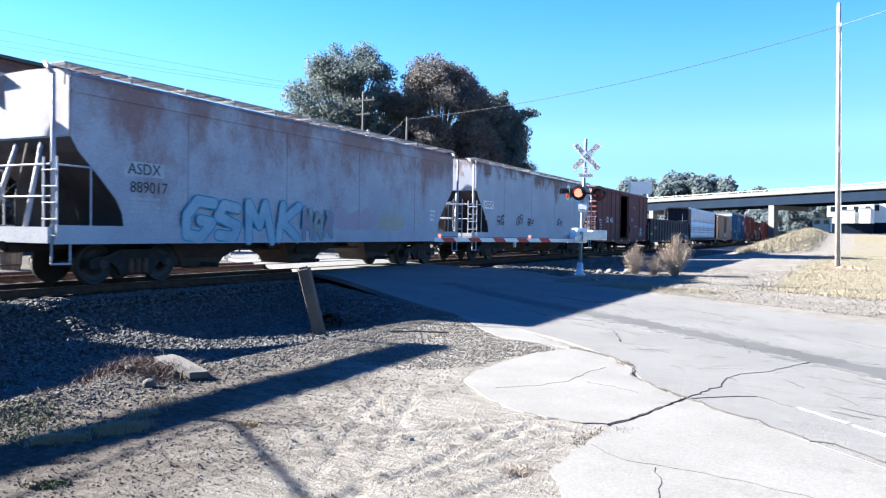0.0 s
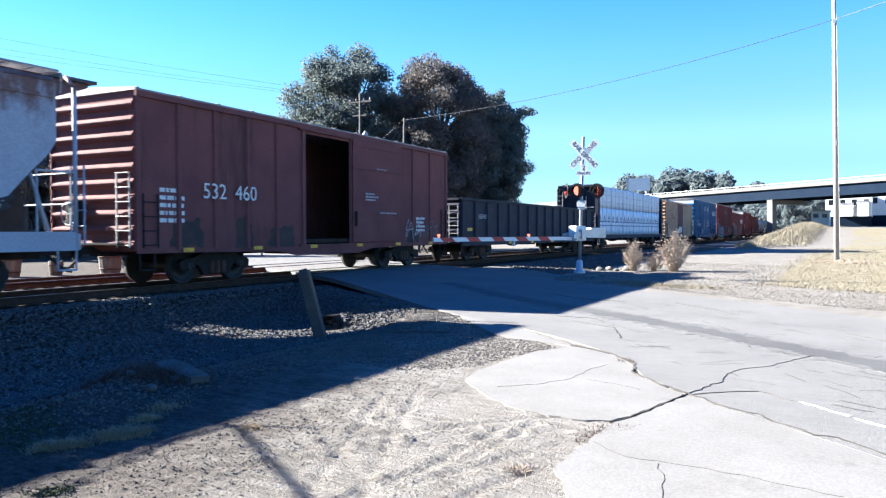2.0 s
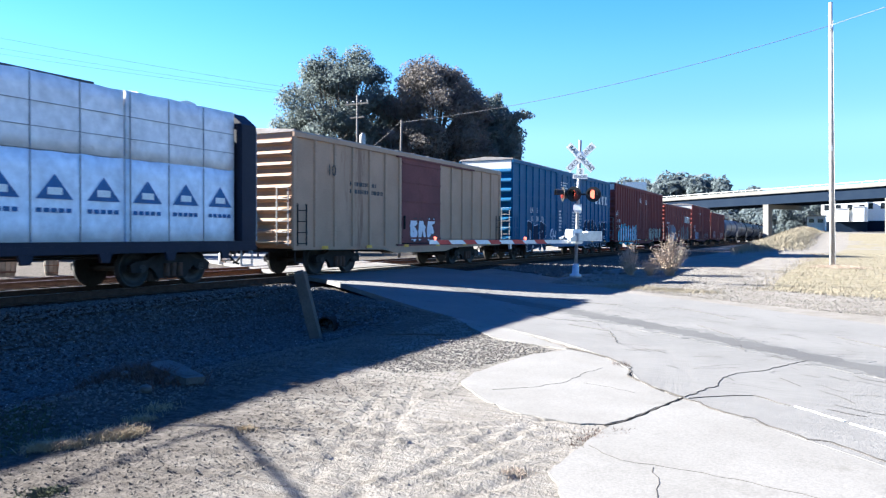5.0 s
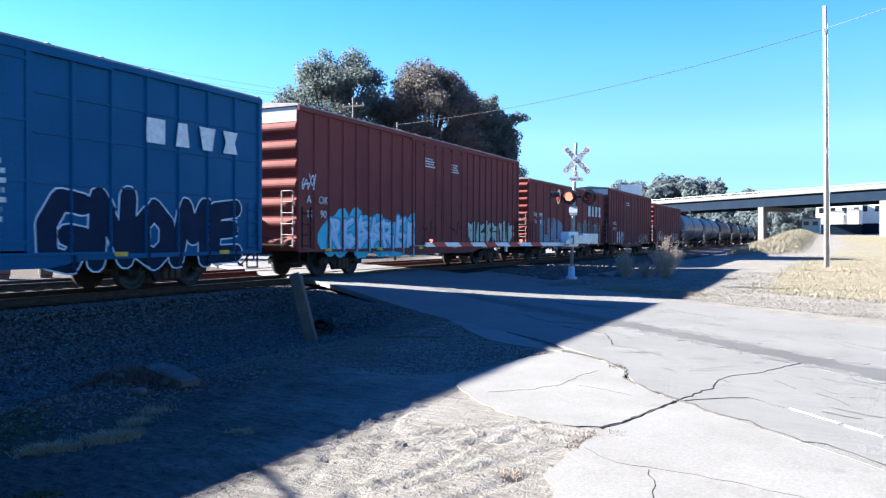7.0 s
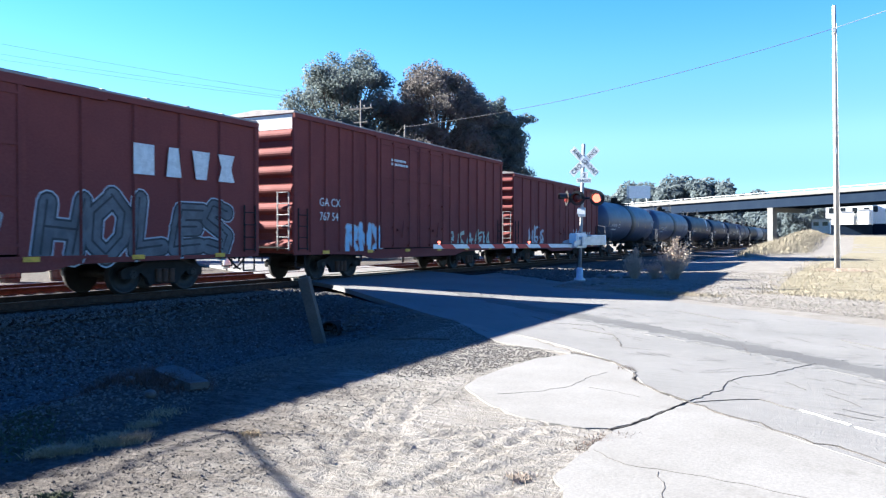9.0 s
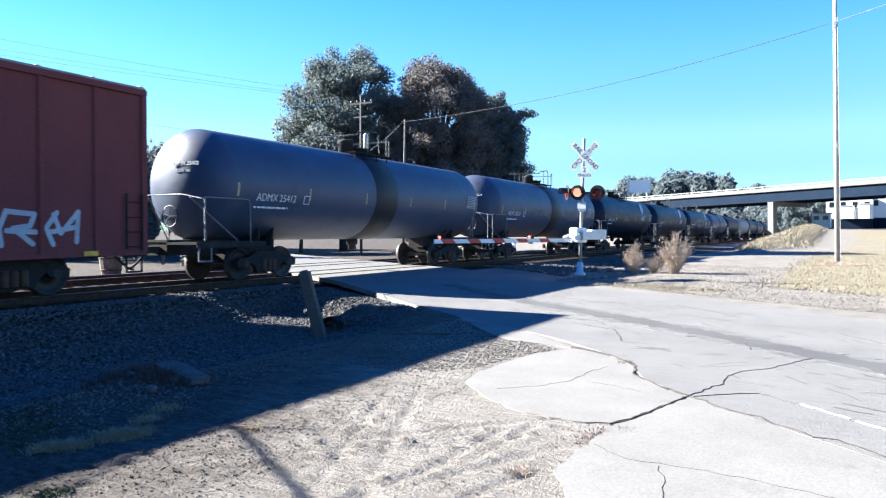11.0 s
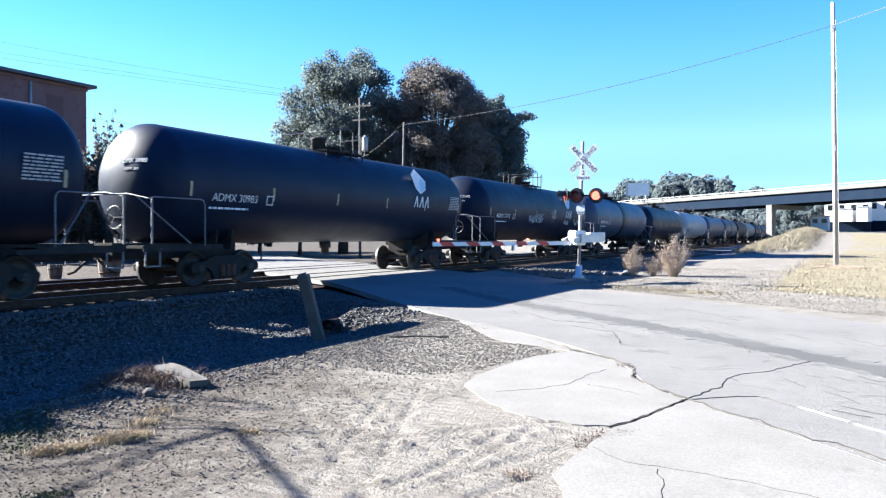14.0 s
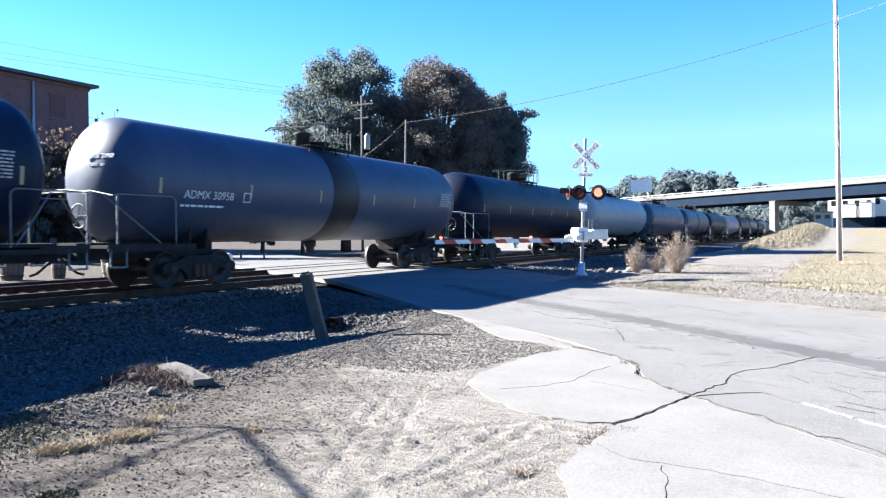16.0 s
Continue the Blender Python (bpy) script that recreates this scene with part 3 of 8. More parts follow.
tie_me = mesh_of("tie", box(B(), -1.3, 1.3, -0.11, 0.11, -0.16, 0.0), "tie")
rail_me = mesh_of("rail", rail_mesh(-120, 520), "railside")
rail_me.materials.append(M["steel"])
for f in rail_me.polygons:      # only the running surface is polished
    f.material_index = 1 if f.center.z > 0.168 and abs(f.normal.z) > 0.5 else 0
for xc in (XC, XC2):
    track = thing("railway_track", "rusty steel rails on dark wooden ties in grey ballast", "railway track", "the two tracks", kind="structure", at=pose(xc, 0, 0))
    for dx in (-0.755, 0.755):
        r = part("rail", rail_me, None, track, "rail with a polished running surface")
        r.location = (dx, 0, RAIL - 0.172)
    for i in range(110 if xc == XC else 60):
        y = -8 + i * 0.54
        t = part("tie", tie_me, None, track)
        t.location, t.rotation_euler = (random.uniform(-0.04, 0.04), y, RAIL - 0.172 + 0.002), (0, 0, random.uniform(-0.02, 0.02))
    bm = B()
    for i in range(260):
        box(bm, -1.3, 1.3, 52 + i * 0.54 - 0.11, 52 + i * 0.54 + 0.11, -0.1, RAIL - 0.17)
    tagged(part("tie", bm, "tie", track), kind="stuff")


def rocks(name, n, where, size, material, label, seed, parent=None, flat=0.7):
    """Loose angular stones: where(rng) gives a place."""
    rng = random.Random(seed)
    v, f = [], []
    for _ in range(n):
        x, y, z = where(rng)
        s = size * rng.uniform(0.5, 1.4)
        q = Euler([rng.uniform(0, 6.3) for _ in range(3)]).to_matrix()
        o = len(v)
        for c in ((-1, -1, -1), (1, -1, -1), (1, 1, -1), (-1, 1, -1), (-1, -1, 1), (1, -1, 1), (1, 1, 1), (-1, 1, 1)):
            p = q @ Vector([a * s * 0.5 * rng.uniform(0.55, 1.1) for a in c])
            v.append((x + p.x, y + p.y, z + p.z * flat))
        f += [tuple(o + i for i in k) for k in ((0, 3, 2, 1), (4, 5, 6, 7), (0, 1, 5, 4), (1, 2, 6, 5), (2, 3, 7, 6), (3, 0, 4, 7))]
    me = bpy.data.meshes.new(name)
    me.from_pydata(v, [], f)
    me.materials.append(M[material])
    ob = new(name, me)
    ob.parent = parent
    return tagged(ob, label, "gravel", kind="stuff")


def left_of_road(x, y):
    """How far a place lies before the road's edge, along y."""
    e = [(-16, 19.7), (-13.1, 17.9), (-7.3, 13.3), (-4.0, 10.9), (-2.0, 9.1), (0.34, 5.7)]
    for (a, b), (c, d) in zip(e, e[1:]):
        if a <= x <= c:
            return b + (d - b) * (x - a) / (c - a) - y
    return 1.0


def shoulder(rng):
    while True:
        x, y = rng.uniform(-14.3, -6.6), rng.uniform(0.5, 19.5)
        lim = -6.7 - 0.3 * smooth(5, 8.6, y)
        if left_of_road(x, y) < 0.15 or (x > lim - 0.8 and rng.random() < (x - lim + 0.8) / 0.8):
            continue
        return x, y, gz(x, y) + 0.02


def shoulder_far(rng):
    while True:
        x, y = rng.uniform(-14.2, -8.4), 25 + 55 * rng.random() ** 1.6
        if y < 29.5 - (x + 12.7) * 0.9:
            continue
        return x, y, gz(x, y) + 0.02


rocks("ballast", 26000, shoulder, 0.052, "ballast", "loose grey crushed-stone ballast beside the track", 3)


def crest(rng):
    x, y = rng.uniform(-14.15, -13.0), rng.uniform(1.0, 17.4)
    return x, y, 0.062 - 0.10 * smooth(-13.4, -13.0, x)


def bank(rng):
    while True:
        x, y = rng.uniform(-9.5, -5.9), rng.uniform(9.6, 15.2)
        if 0.1 < left_of_road(x, y) < 3.4:
            return x, y, gz(x, y) + 0.006


rocks("ballast", 5200, crest, 0.05, "ballast", "pale crushed-stone ballast heaped against the tie ends", 5)
rocks("gravel", 11000, bank, 0.017, "gravel", "dark gravel over the soil bank beside the road", 26)
rocks("ballast", 9000, shoulder_far, 0.085, "ballast", "loose grey crushed-stone ballast beyond the crossing", 4)


def inside(x, y, poly):
    hit = False
    for (a, b), (c, d) in zip(poly, poly[1:] + poly[:1]):
        if (b > y) != (d > y) and x < (c - a) * (y - b) / (d - b) + a:
            hit = not hit
    return hit


PATCH = [(-6.5, 12.4), (-5.3, 11.6), (-3.64, 10.07), (-3.2, 9.5), (-3.5, 8.4), (-3.6, 7.7), (-4.2, 7.2), (-5.6, 7.4), (-6.6, 9.0)]
def patch_place(rng):
    while True:
        x, y = rng.uniform(-7, -3), rng.uniform(7, 12.6)
        if inside(x, y, PATCH):
            return x, y, gz(x, y) + 0.004
def lot_place(rng):
    while True:
        x, y = rng.uniform(-7.2, -1.2), rng.uniform(2.0, 11)
        if left_of_road(x, y) > 0.1 and not (x > -3.4 and inside(x, y, [(-3.5, 7.1), (-3.1, 9.6), (-1.9, 9.0), (-1.1, 7.4), (-1.6, 6.0)])) and not (x > -1.6 and y < 6.4):
            return x, y, gz(x, y) + 0.002
def edge_place(rng):
    x, y = rng.uniform(-7.4, -5.5) + rng.gauss(0, 0.25), rng.uniform(2.2, 9.5)
    return x, y, gz(x, y) + 0.006
def verge_place(rng):
    while True:
        x, k = rng.uniform(-8.0, 3.0), rng.random() ** 1.5
        y = 22.3 - 0.72 * (x + 7.0) + 0.3 + 16 * k
        if x > -1.2 and y > 23.2 - 0.7 * (x + 1.2) + 0.6 * rng.random():
            continue
        return x, y, gz(x, y) + 0.006


rocks("gravel", 8000, patch_place, 0.015, "gravel", "loose dark gravel spilled beside the road", 21)
rocks("gravel", 3000, lot_place, 0.009, "dirt", "small pebbles scattered over the dirt lot", 22)
rocks("gravel", 5200, edge_place, 0.021, "pebble", "mixed stones along the foot of the ballast", 23)
rocks("gravel", 10000, verge_place, 0.026, "dirt", "pale gravel along the road verge", 24)


def left_place(rng):
    x = -6.6 + 3.4 * rng.random() ** 1.4
    y = rng.uniform(2.2, 8.8)
    return x, y, gz(x, y) + 0.003


rocks("gravel", 9000, left_place, 0.0105, "dirt", "fine grey gravel trodden into the dirt", 25)

# hairline cracks all over the old asphalt
rng = random.Random(31)
v, f = [], []
for _ in range(260):
    k = rng.random()
    cx, cy = -8.5 + 11 * k + rng.uniform(-1, 1), 17.6 - 8.5 * k + rng.uniform(-4.2, 3.6)
    a = math.radians(-38 + rng.choice((0, 0, 0, 70)) + rng.uniform(-18, 18))
    if left_of_road(cx, cy) > -0.4 or cy > 20.4 - 0.62 * (cx + 7):
        continue
    w, x, y = rng.uniform(0.003, 0.008), cx, cy
    for s in range(rng.randrange(2, 7)):
        a2 = a + rng.uniform(-0.5, 0.5)
        d = rng.uniform(0.05, 0.14)
        nx, ny = -math.sin(a2) * w, math.cos(a2) * w
        x2, y2 = x + math.cos(a2) * d, y + math.sin(a2) * d
        o = len(v)
        v += [(x + nx, y + ny, on_road(x, y)), (x - nx, y - ny, on_road(x, y)), (x2 - nx, y2 - ny, on_road(x2, y2)), (x2 + nx, y2 + ny, on_road(x2, y2))]
        f.append((o, o + 1, o + 2, o + 3))
        x, y = x2, y2
me = bpy.data.meshes.new("hairline_cracks")
me.from_pydata(v, [], f)
me.materials.append(M["crack"])
tagged(new("hairline_cracks", me), "short hairline cracks in the bleached asphalt", "crack", kind="stuff")

# ---- level crossing signal ----
FLASH = []      # (disc, lit in the even half-periods)


def signal(at):
    s = thing("crossing_signal", "white crossbuck signal mast with red flashers and lowered striped gate", "crossing signal", at=at)
    part("base", lathe(B(), [(0.2, 0), (0.2, 0.08), (0.12, 0.12), (0.11, 0.42), (0.075, 0.46)], seg=14), "galv", s, "cast metal mast base")
    part("mast", rod(B(), (0, 0, 0.05), (0, 0, 4.62), 0.055, 14), "galv_dull", s, "galvanised steel mast")
    for k, (word, ang) in enumerate((("RAILROAD", -45), ("CROSSING", 45))):
        b = part("crossbuck_blade", prism(B(), [(-0.61, -0.115), (0.61, -0.115), (0.61, 0.115), (-0.61, 0.115)], 0.005), "white", s, "white reflective blade with black letters")
        b.matrix_local = pose(0.06, -0.08 - 0.012 * (1 - k), 4.03, 90, 0, 0) @ pose(0, 0, 0, 0, 0, ang)
        if k == 0:
            words("RAIL", 0.2, "black", b, pose(-0.34, 0, 0.0065), 0.001)
            words("ROAD", 0.2, "black", b, pose(0.34, 0, 0.0065), 0.001)
        else:
            words("CRO", 0.2, "black", b, pose(-0.36, 0, 0.0065), 0.001)
            words("ING", 0.2, "black", b, pose(0.36, 0, 0.0065), 0.001)
            words("SS", 0.2, "black", b, pose(0.0, 0, 0.0195), 0.001)
    p = part("track_count_sign", prism(B(), [(-0.25, -0.1), (0.25, -0.1), (0.25, 0.05), (0.13, 0.05), (0.13, 0.26), (-0.13, 0.26), (-0.13, 0.05), (-0.25, 0.05)], 0.005), "white", s, "white plate with black letters")
    p.matrix_local = pose(0.06, -0.08, 3.42, 90)
    words("2", 0.22, "black", p, pose(0, 0.14, 0.0065), 0.001)
    words("TRACKS", 0.12, "black", p, pose(0, -0.03, 0.0065), 0.001)
    part("lamp_arm", pipe(B(), [(-0.5, 0.02, 2.80), (0.58, 0.02, 2.80)], 0.035, 8), "black", s)
    for x, turn, even in ((-0.13, 0, False), (0.53, 0, True), (-0.53, -62, None)):
        m = pose(x, -0.1 if turn == 0 else 0.0, 2.80, 0, 0, turn)
        bm = B()
        lathe(bm, [(0.255, 0.0), (0.255, 0.012), (0.17, 0.02), (0.15, 0.16), (0.06, 0.2)], "y", 24)
        lamp = part("flasher", bm, "black", s, "black round backplate of a flasher lamp")
        lamp.matrix_local = m
        bm = B()      # visor over the lens
        seg = 12
        ring = [[bm.verts.new((rr * math.sin(a), y, rr * math.cos(a))) for a in (-1.75 + 3.5 * i / seg for i in range(seg + 1))] for rr, y in ((0.165, -0.005), (0.165, -0.26), (0.155, -0.26), (0.155, -0.005))]
        for r0, r1 in zip(ring, ring[1:] + ring[:1]):
            for i in range(seg):
                bm.faces.new((r0[i], r0[i + 1], r1[i + 1], r1[i]))
        part("visor", bm, "black", lamp)
        d = part("lens_disc", lathe(B(), [(0.02, -0.012), (0.10, -0.010), (0.145, -0.002), (0.145, 0.0)], "y", 24), "lamp_on", lamp, "round red lens, lit on one face")
        bm = bmesh.new()
        bm.from_mesh(d.data)
        lit = len(bm.faces)
        lathe(bm, [(0.145, 0.001), (0.145, 0.003), (0.10, 0.011), (0.02, 0.013)], "y", 24)
        bm.faces.ensure_lookup_table()
        for f in bm.faces[lit:]:
            f.material_index = 1
        bm.to_mesh(d.data)
        bm.free()
        d.data.materials.append(M["lamp_off"])
        d.location = (0, -0.05, 0)
        if even is None:
            d.rotation_euler = (0, 0, math.pi)
        else:
            FLASH.append((d, even))
    part("junction_box", box(B(), -0.09, 0.12, -0.12, 0.05, 2.18, 2.48), "galv", s)
    part("instruction_plate", box(B(), -0.12, 0.16, -0.13, -0.121, 2.26, 2.44), "white", s)
    return s


SIGNAL_AT = pose(-7.45, 24.5, 0.13, 0, 1.6, 4)
signal(SIGNAL_AT)


def gate(at):
    """Gate mechanism on the mast with its arm down across the lane. Local x runs along the arm."""
    g = thing("crossing_gate", "white gate mechanism with a lowered red and white striped arm", "crossing gate", at=at)
    bm = box(B(), -0.32, 0.22, -0.2, 0.16, 1.12, 1.62)
    bmesh.ops.bevel(bm, geom=bm.edges[:], offset=0.03, segments=2, affect="EDGES")
    part("mechanism_box", bm, "white", g, "white painted steel box")
    part("box_lid", box(B(), -0.28, 0.18, -0.215, -0.2, 1.18, 1.56), "galv", g)
    part("mount_bracket", box(B(), -0.12, 0.1, 0.16, 0.3, 1.2, 1.5), "galv", g)
    for y in (-0.26, 0.22):
        bm = B()
        prism(bm, [(0.45, 1.20), (0.45, 1.34), (-0.25, 1.50), (-1.15, 1.54), (-1.2, 1.26), (-0.45, 1.22), (-0.1, 1.24)], 0.03, Matrix(((1, 0, 0, 0), (0, 0, 1, y), (0, 1, 0, 0), (0, 0, 0, 1))))
        part("support_arm", bm, "galv", g)
    bm = B()
    for k in range(4):
        box(bm, -1.28, -0.5, -0.24 + k * 0.115, -0.145 + k * 0.115, 1.22, 1.56)
    part("counterweight", bm, "white", g, "stack of white steel weights")
    arm = part("gate_arm", box(B(), 0.30, 6.25, -0.026, 0.026, 1.14, 1.26), "white", g, "white arm with slanted red stripes")
    for k in range(5):
        x = 1.36 + k * 1.02
        bm = B()
        prism(bm, [(x, 1.138), (x + 0.46, 1.138), (x + 0.60, 1.262), (x + 0.14, 1.262)], 0.058, Matrix(((1, 0, 0, 0), (0, 0, 1, -0.029), (0, 1, 0, 0), (0, 0, 0, 1))))
        part("red_stripe", bm, "red", arm)
    for x in (2.35, 6.05):
        bm = B()
        lathe(bm, [(0.022, -0.05), (0.03, -0.03), (0.03, 0.03), (0.022, 0.05)], "y", 12, (x, 0, 1.325))
        box(bm, x - 0.02, x + 0.02, -0.02, 0.02, 1.25, 1.30)
        part("arm_lamp", bm, "lamp_on", arm, "small glowing red lamp")
    bm = B()
    pipe(bm, [(0.3, 0.0, 1.27), (6.1, 0.0, 1.29)], 0.008, 5)
    part("lamp_cable", bm, "black", arm)
    part("arm_hanger", box(B(), 3.0, 3.06, -0.04, 0.04, 0.98, 1.14), "galv", arm)


gate(pose(-7.5, 24.42, 0.13, 0, 0, math.degrees(math.atan2(-5.8, -2.45))))

# ---- trees ----
def leaves(name, lobes, n, leaf, material, seed, hollow=0.35):
    rng = np.random.default_rng(seed)
    L0 = np.array(lobes)
    vol = (L0[:, 3] * L0[:, 4] * L0[:, 5]) ** (2 / 3)
    L = L0[rng.choice(len(lobes), n, p=vol / vol.sum())]
    d = rng.normal(size=(n, 3))
    d /= np.linalg.norm(d, axis=1, keepdims=True)
    rad = hollow + (1.1 - hollow) * rng.random((n, 1)) ** 0.7
    c = L[:, :3] + d * rad * L[:, 3:6]
    face = d * 1.1 + rng.normal(size=(n, 3)) * 0.55 + np.array((0, 0, 0.25))
    u = np.cross(face, rng.normal(size=(n, 3)))
    u /= np.linalg.norm(u, axis=1, keepdims=True)
    w = np.cross(face, u)
    w /= np.linalg.norm(w, axis=1, keepdims=True)
    s = leaf * rng.uniform(0.5, 1.35, (n, 1))
    v = np.stack([c - u * s, c - w * s * 0.55, c + u * s, c + w * s * 0.55], 1).reshape(-1, 3)
    me = bpy.data.meshes.new(name)
    me.from_pydata(v.tolist(), [], [(4 * i, 4 * i + 1, 4 * i + 2, 4 * i + 3) for i in range(n)])
    me.materials.append(M[material])
    return me


def tree(label, x, y, h, r, material, seed, n=30000, leaf=0.22, low=0.22, name="tree", lob=60, size=(0.10, 0.30), squash=1.0, extra=()):
    rng = random.Random(seed)
    t = thing(name, label, name, at=pose(x, y, gz(x, y) - 0.05))
    bm = B()
    rod(bm, (0, 0, 0), (0.1, 0, h * 0.4), h * 0.026, 10, h * 0.018)
    zc, az = h * (1 + low) / 2, h * (1 - low) / 2
    lobes = []
    for i in range(lob):
        while True:
            p = Vector((rng.uniform(-1, 1), rng.uniform(-1, 1), rng.uniform(-1, 1)))
            if 0.25 < p.length < 1:
                break
        p = p.normalized() * (p.length ** 0.5) * rng.uniform(0.9, 1.07)
        s = r * rng.uniform(*size)
        k = 1.0 - 0.22 * max(0, p.z) ** 2
        c = Vector((p.x * (r - s) * k, p.y * (r - s) * k, zc + p.z * (az - s * 0.8)))
        lobes.append((*c, s, s, s * rng.uniform(0.65, 0.95)))
        if i % 2 == 0:
            b0 = Vector((0.1 * rng.random(), 0, h * rng.uniform(0.2, 0.55)))
            mid = b0.lerp(c, 0.5) + Vector((0, 0, 0.04 * h))
            rod(bm, b0, mid, h * 0.009, 5, h * 0.006)
            rod(bm, mid, c, h * 0.006, 5, h * 0.0015)
    lobes += list(extra)
    part("trunk", bm, "bark", t)
    part("crown", leaves("crown", lobes, n, leaf, material, seed), None, t)
    return t


tree("tall broad dark green oak lit on one flank", -36.8, 52.8, 17.8, 6.3, "leaf", 1, 110000, 0.115, 0.16, lob=190, size=(0.09, 0.25))
tree("tall browning oak with thinning autumn leaves", -29.1, 55.4, 17.0, 5.7, "leaf_brown", 12, 100000, 0.105, 0.12, lob=190, size=(0.09, 0.25))
tree("dark green oak with a ragged outer branch", -27.2, 61.5, 14.4, 4.2, "leaf", 13, 80000, 0.125, 0.1, lob=170, extra=((1.6, 0.7, 11.8, 1.0, 1.0, 0.8), (2.4, 1.0, 12.0, 0.9, 0.9, 0.6), (3.0, 1.3, 12.3, 0.7, 0.7, 0.5), (3.6, 1.6, 12.2, 0.5, 0.5, 0.3), (-2.2, -0.8, 13.2, 1.3, 1.3, 1.1), (-1.0, -0.4, 13.8, 1.2, 1.2, 0.9)))
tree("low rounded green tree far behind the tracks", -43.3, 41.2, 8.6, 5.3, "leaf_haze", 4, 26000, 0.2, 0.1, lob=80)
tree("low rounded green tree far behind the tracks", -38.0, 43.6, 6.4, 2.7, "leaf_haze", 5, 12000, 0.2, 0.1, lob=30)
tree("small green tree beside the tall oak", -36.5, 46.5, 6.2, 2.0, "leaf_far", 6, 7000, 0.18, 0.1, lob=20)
for i, (x, y, h, r) in enumerate(((-55.2, 36.3, 9.9, 3.0), (-52.9, 37.9, 8.9, 2.4), (-51.5, 34.0, 9.1, 2.8), (-53.8, 31.3, 9.6, 3.0))):
    tree("bare-topped brown shrub before the brick wall", x * 0.78, y * 0.78, 1.54 + (h - 1.54) * 0.78, r * 0.78, "leaf_brown", 30 + i, 7000, 0.13, 0.08, "shrub", 26)
def shoots(x, y, h, seed, n=13, wide=1.1, material="leaf_haze", label="slender pointed green shoots of a young tree", dense=15000):
    """A young tree of upright leafy shoots."""
    rng = random.Random(seed)
    t = thing("shrub", label, "shrub", at=pose(x, y, gz(x, y) - 0.05))
    bm, lobes = B(), []
    for _ in range(n):
        a, k = rng.uniform(0, math.tau), rng.random()
        top = Vector((math.cos(a) * wide * k, math.sin(a) * wide * k, h * rng.uniform(0.7, 1.0)))
        root = Vector((top.x * 0.3, top.y * 0.3, 0))
        rod(bm, root, top, 0.05, 5, 0.01)
        for q in range(14):
            f = 0.3 + 0.7 * q / 13
            s = 0.42 * (1.15 - f)
            p = root.lerp(top, f)
            lobes.append((p.x + rng.gauss(0, 0.1), p.y + rng.gauss(0, 0.1), p.z, s, s, s * 1.5))
    part("trunk", bm, "bark", t)
    part("crown", leaves("crown", lobes, dense, 0.12, material, seed), None, t)


for i, (x, y, h) in enumerate(((-39.3, 30.7, 8.0), (-38.5, 30.9, 9.0), (-37.5, 31.4, 8.2), (-36.7, 31.9, 7.4))):
    shoots(x, y, h, 40 + i)
for i, (x, y, h) in enumerate(((-44.3, 28.2, 8.4), (-43.2, 27.6, 8.6), (-41.8, 28.4, 8.0), (-40.6, 29.0, 7.8), (-39.4, 29.3, 7.2), (-40.2, 29.8, 8.0))):
    shoots(x, y, h, 60 + i, 16, 1.5, "leaf_twig", "wispy brown shrub with thin upright twigs before the brick wall", 11000)

# wooded hill beyond the bridge, its haze put into the leaf colour
rng = random.Random(9)
far = []
for i in range(150):
    k = i / 149
    x = -150 + 175 * k
    y = 375 - 0.25 * (x + 61) + rng.uniform(-25, 25)
    top = 13 + 19.5 * math.exp(-((x + 68) / 50) ** 2)
    top *= rng.uniform(0.75, 1.05)
    s = rng.uniform(4, 6.5)
    for q, zz in enumerate((top - s, top * 0.72, top * 0.5, top * 0.28)):
        far.append((x + rng.uniform(-2, 2), y - 6 * q, zz, s, s, s * 0.85))
tagged(new("far_woods", leaves("far_woods", far, 120000, 1.3, "leaf_haze", 77, 0.6)), "haze-tinted green wooded hill behind the overpass", "woods", kind="stuff")
low = []
for i in range(70):
    x = -75 + 130 * i / 69
    s = rng.uniform(2.5, 4.5)
    low.append((x, 255 + rng.uniform(-20, 20), 3.0 + rng.uniform(0, 3.5), s, s, s))
    low.append((x, 250 + rng.uniform(-15, 15), 1.5, s, s, s * 0.7))
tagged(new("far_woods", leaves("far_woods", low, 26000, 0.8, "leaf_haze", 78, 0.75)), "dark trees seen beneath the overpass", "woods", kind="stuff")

# ---- weeds and grass ----
def blades(name, n, place, h, w, material, label, category, seed, lean=0.35):
    rng = random.Random(seed)
    v, f = [], []
    for _ in range(n):
        x, y, k = place(rng)
        z = gz(x, y)
        a, hh = rng.uniform(0, math.tau), h * k * rng.uniform(0.5, 1.2)
        dx, dy = math.cos(a) * w, math.sin(a) * w
        tx, ty = rng.gauss(0, lean) * hh, rng.gauss(0, lean) * hh
        o = len(v)
        v += [(x - dx, y - dy, z), (x + dx, y + dy, z), (x + tx * 0.4 + dx * 0.7, y + ty * 0.4 + dy * 0.7, z + hh * 0.6), (x + tx * 0.4 - dx * 0.7, y + ty * 0.4 - dy * 0.7, z + hh * 0.6), (x + tx, y + ty, z + hh * 0.95)]
        f += [(o, o + 1, o + 2, o + 3), (o + 3, o + 2, o + 4)]
    me = bpy.data.meshes.new(name)
    me.from_pydata(v, [], f)
    me.materials.append(M[material])
    return tagged(new(name, me), label, category, kind="stuff")


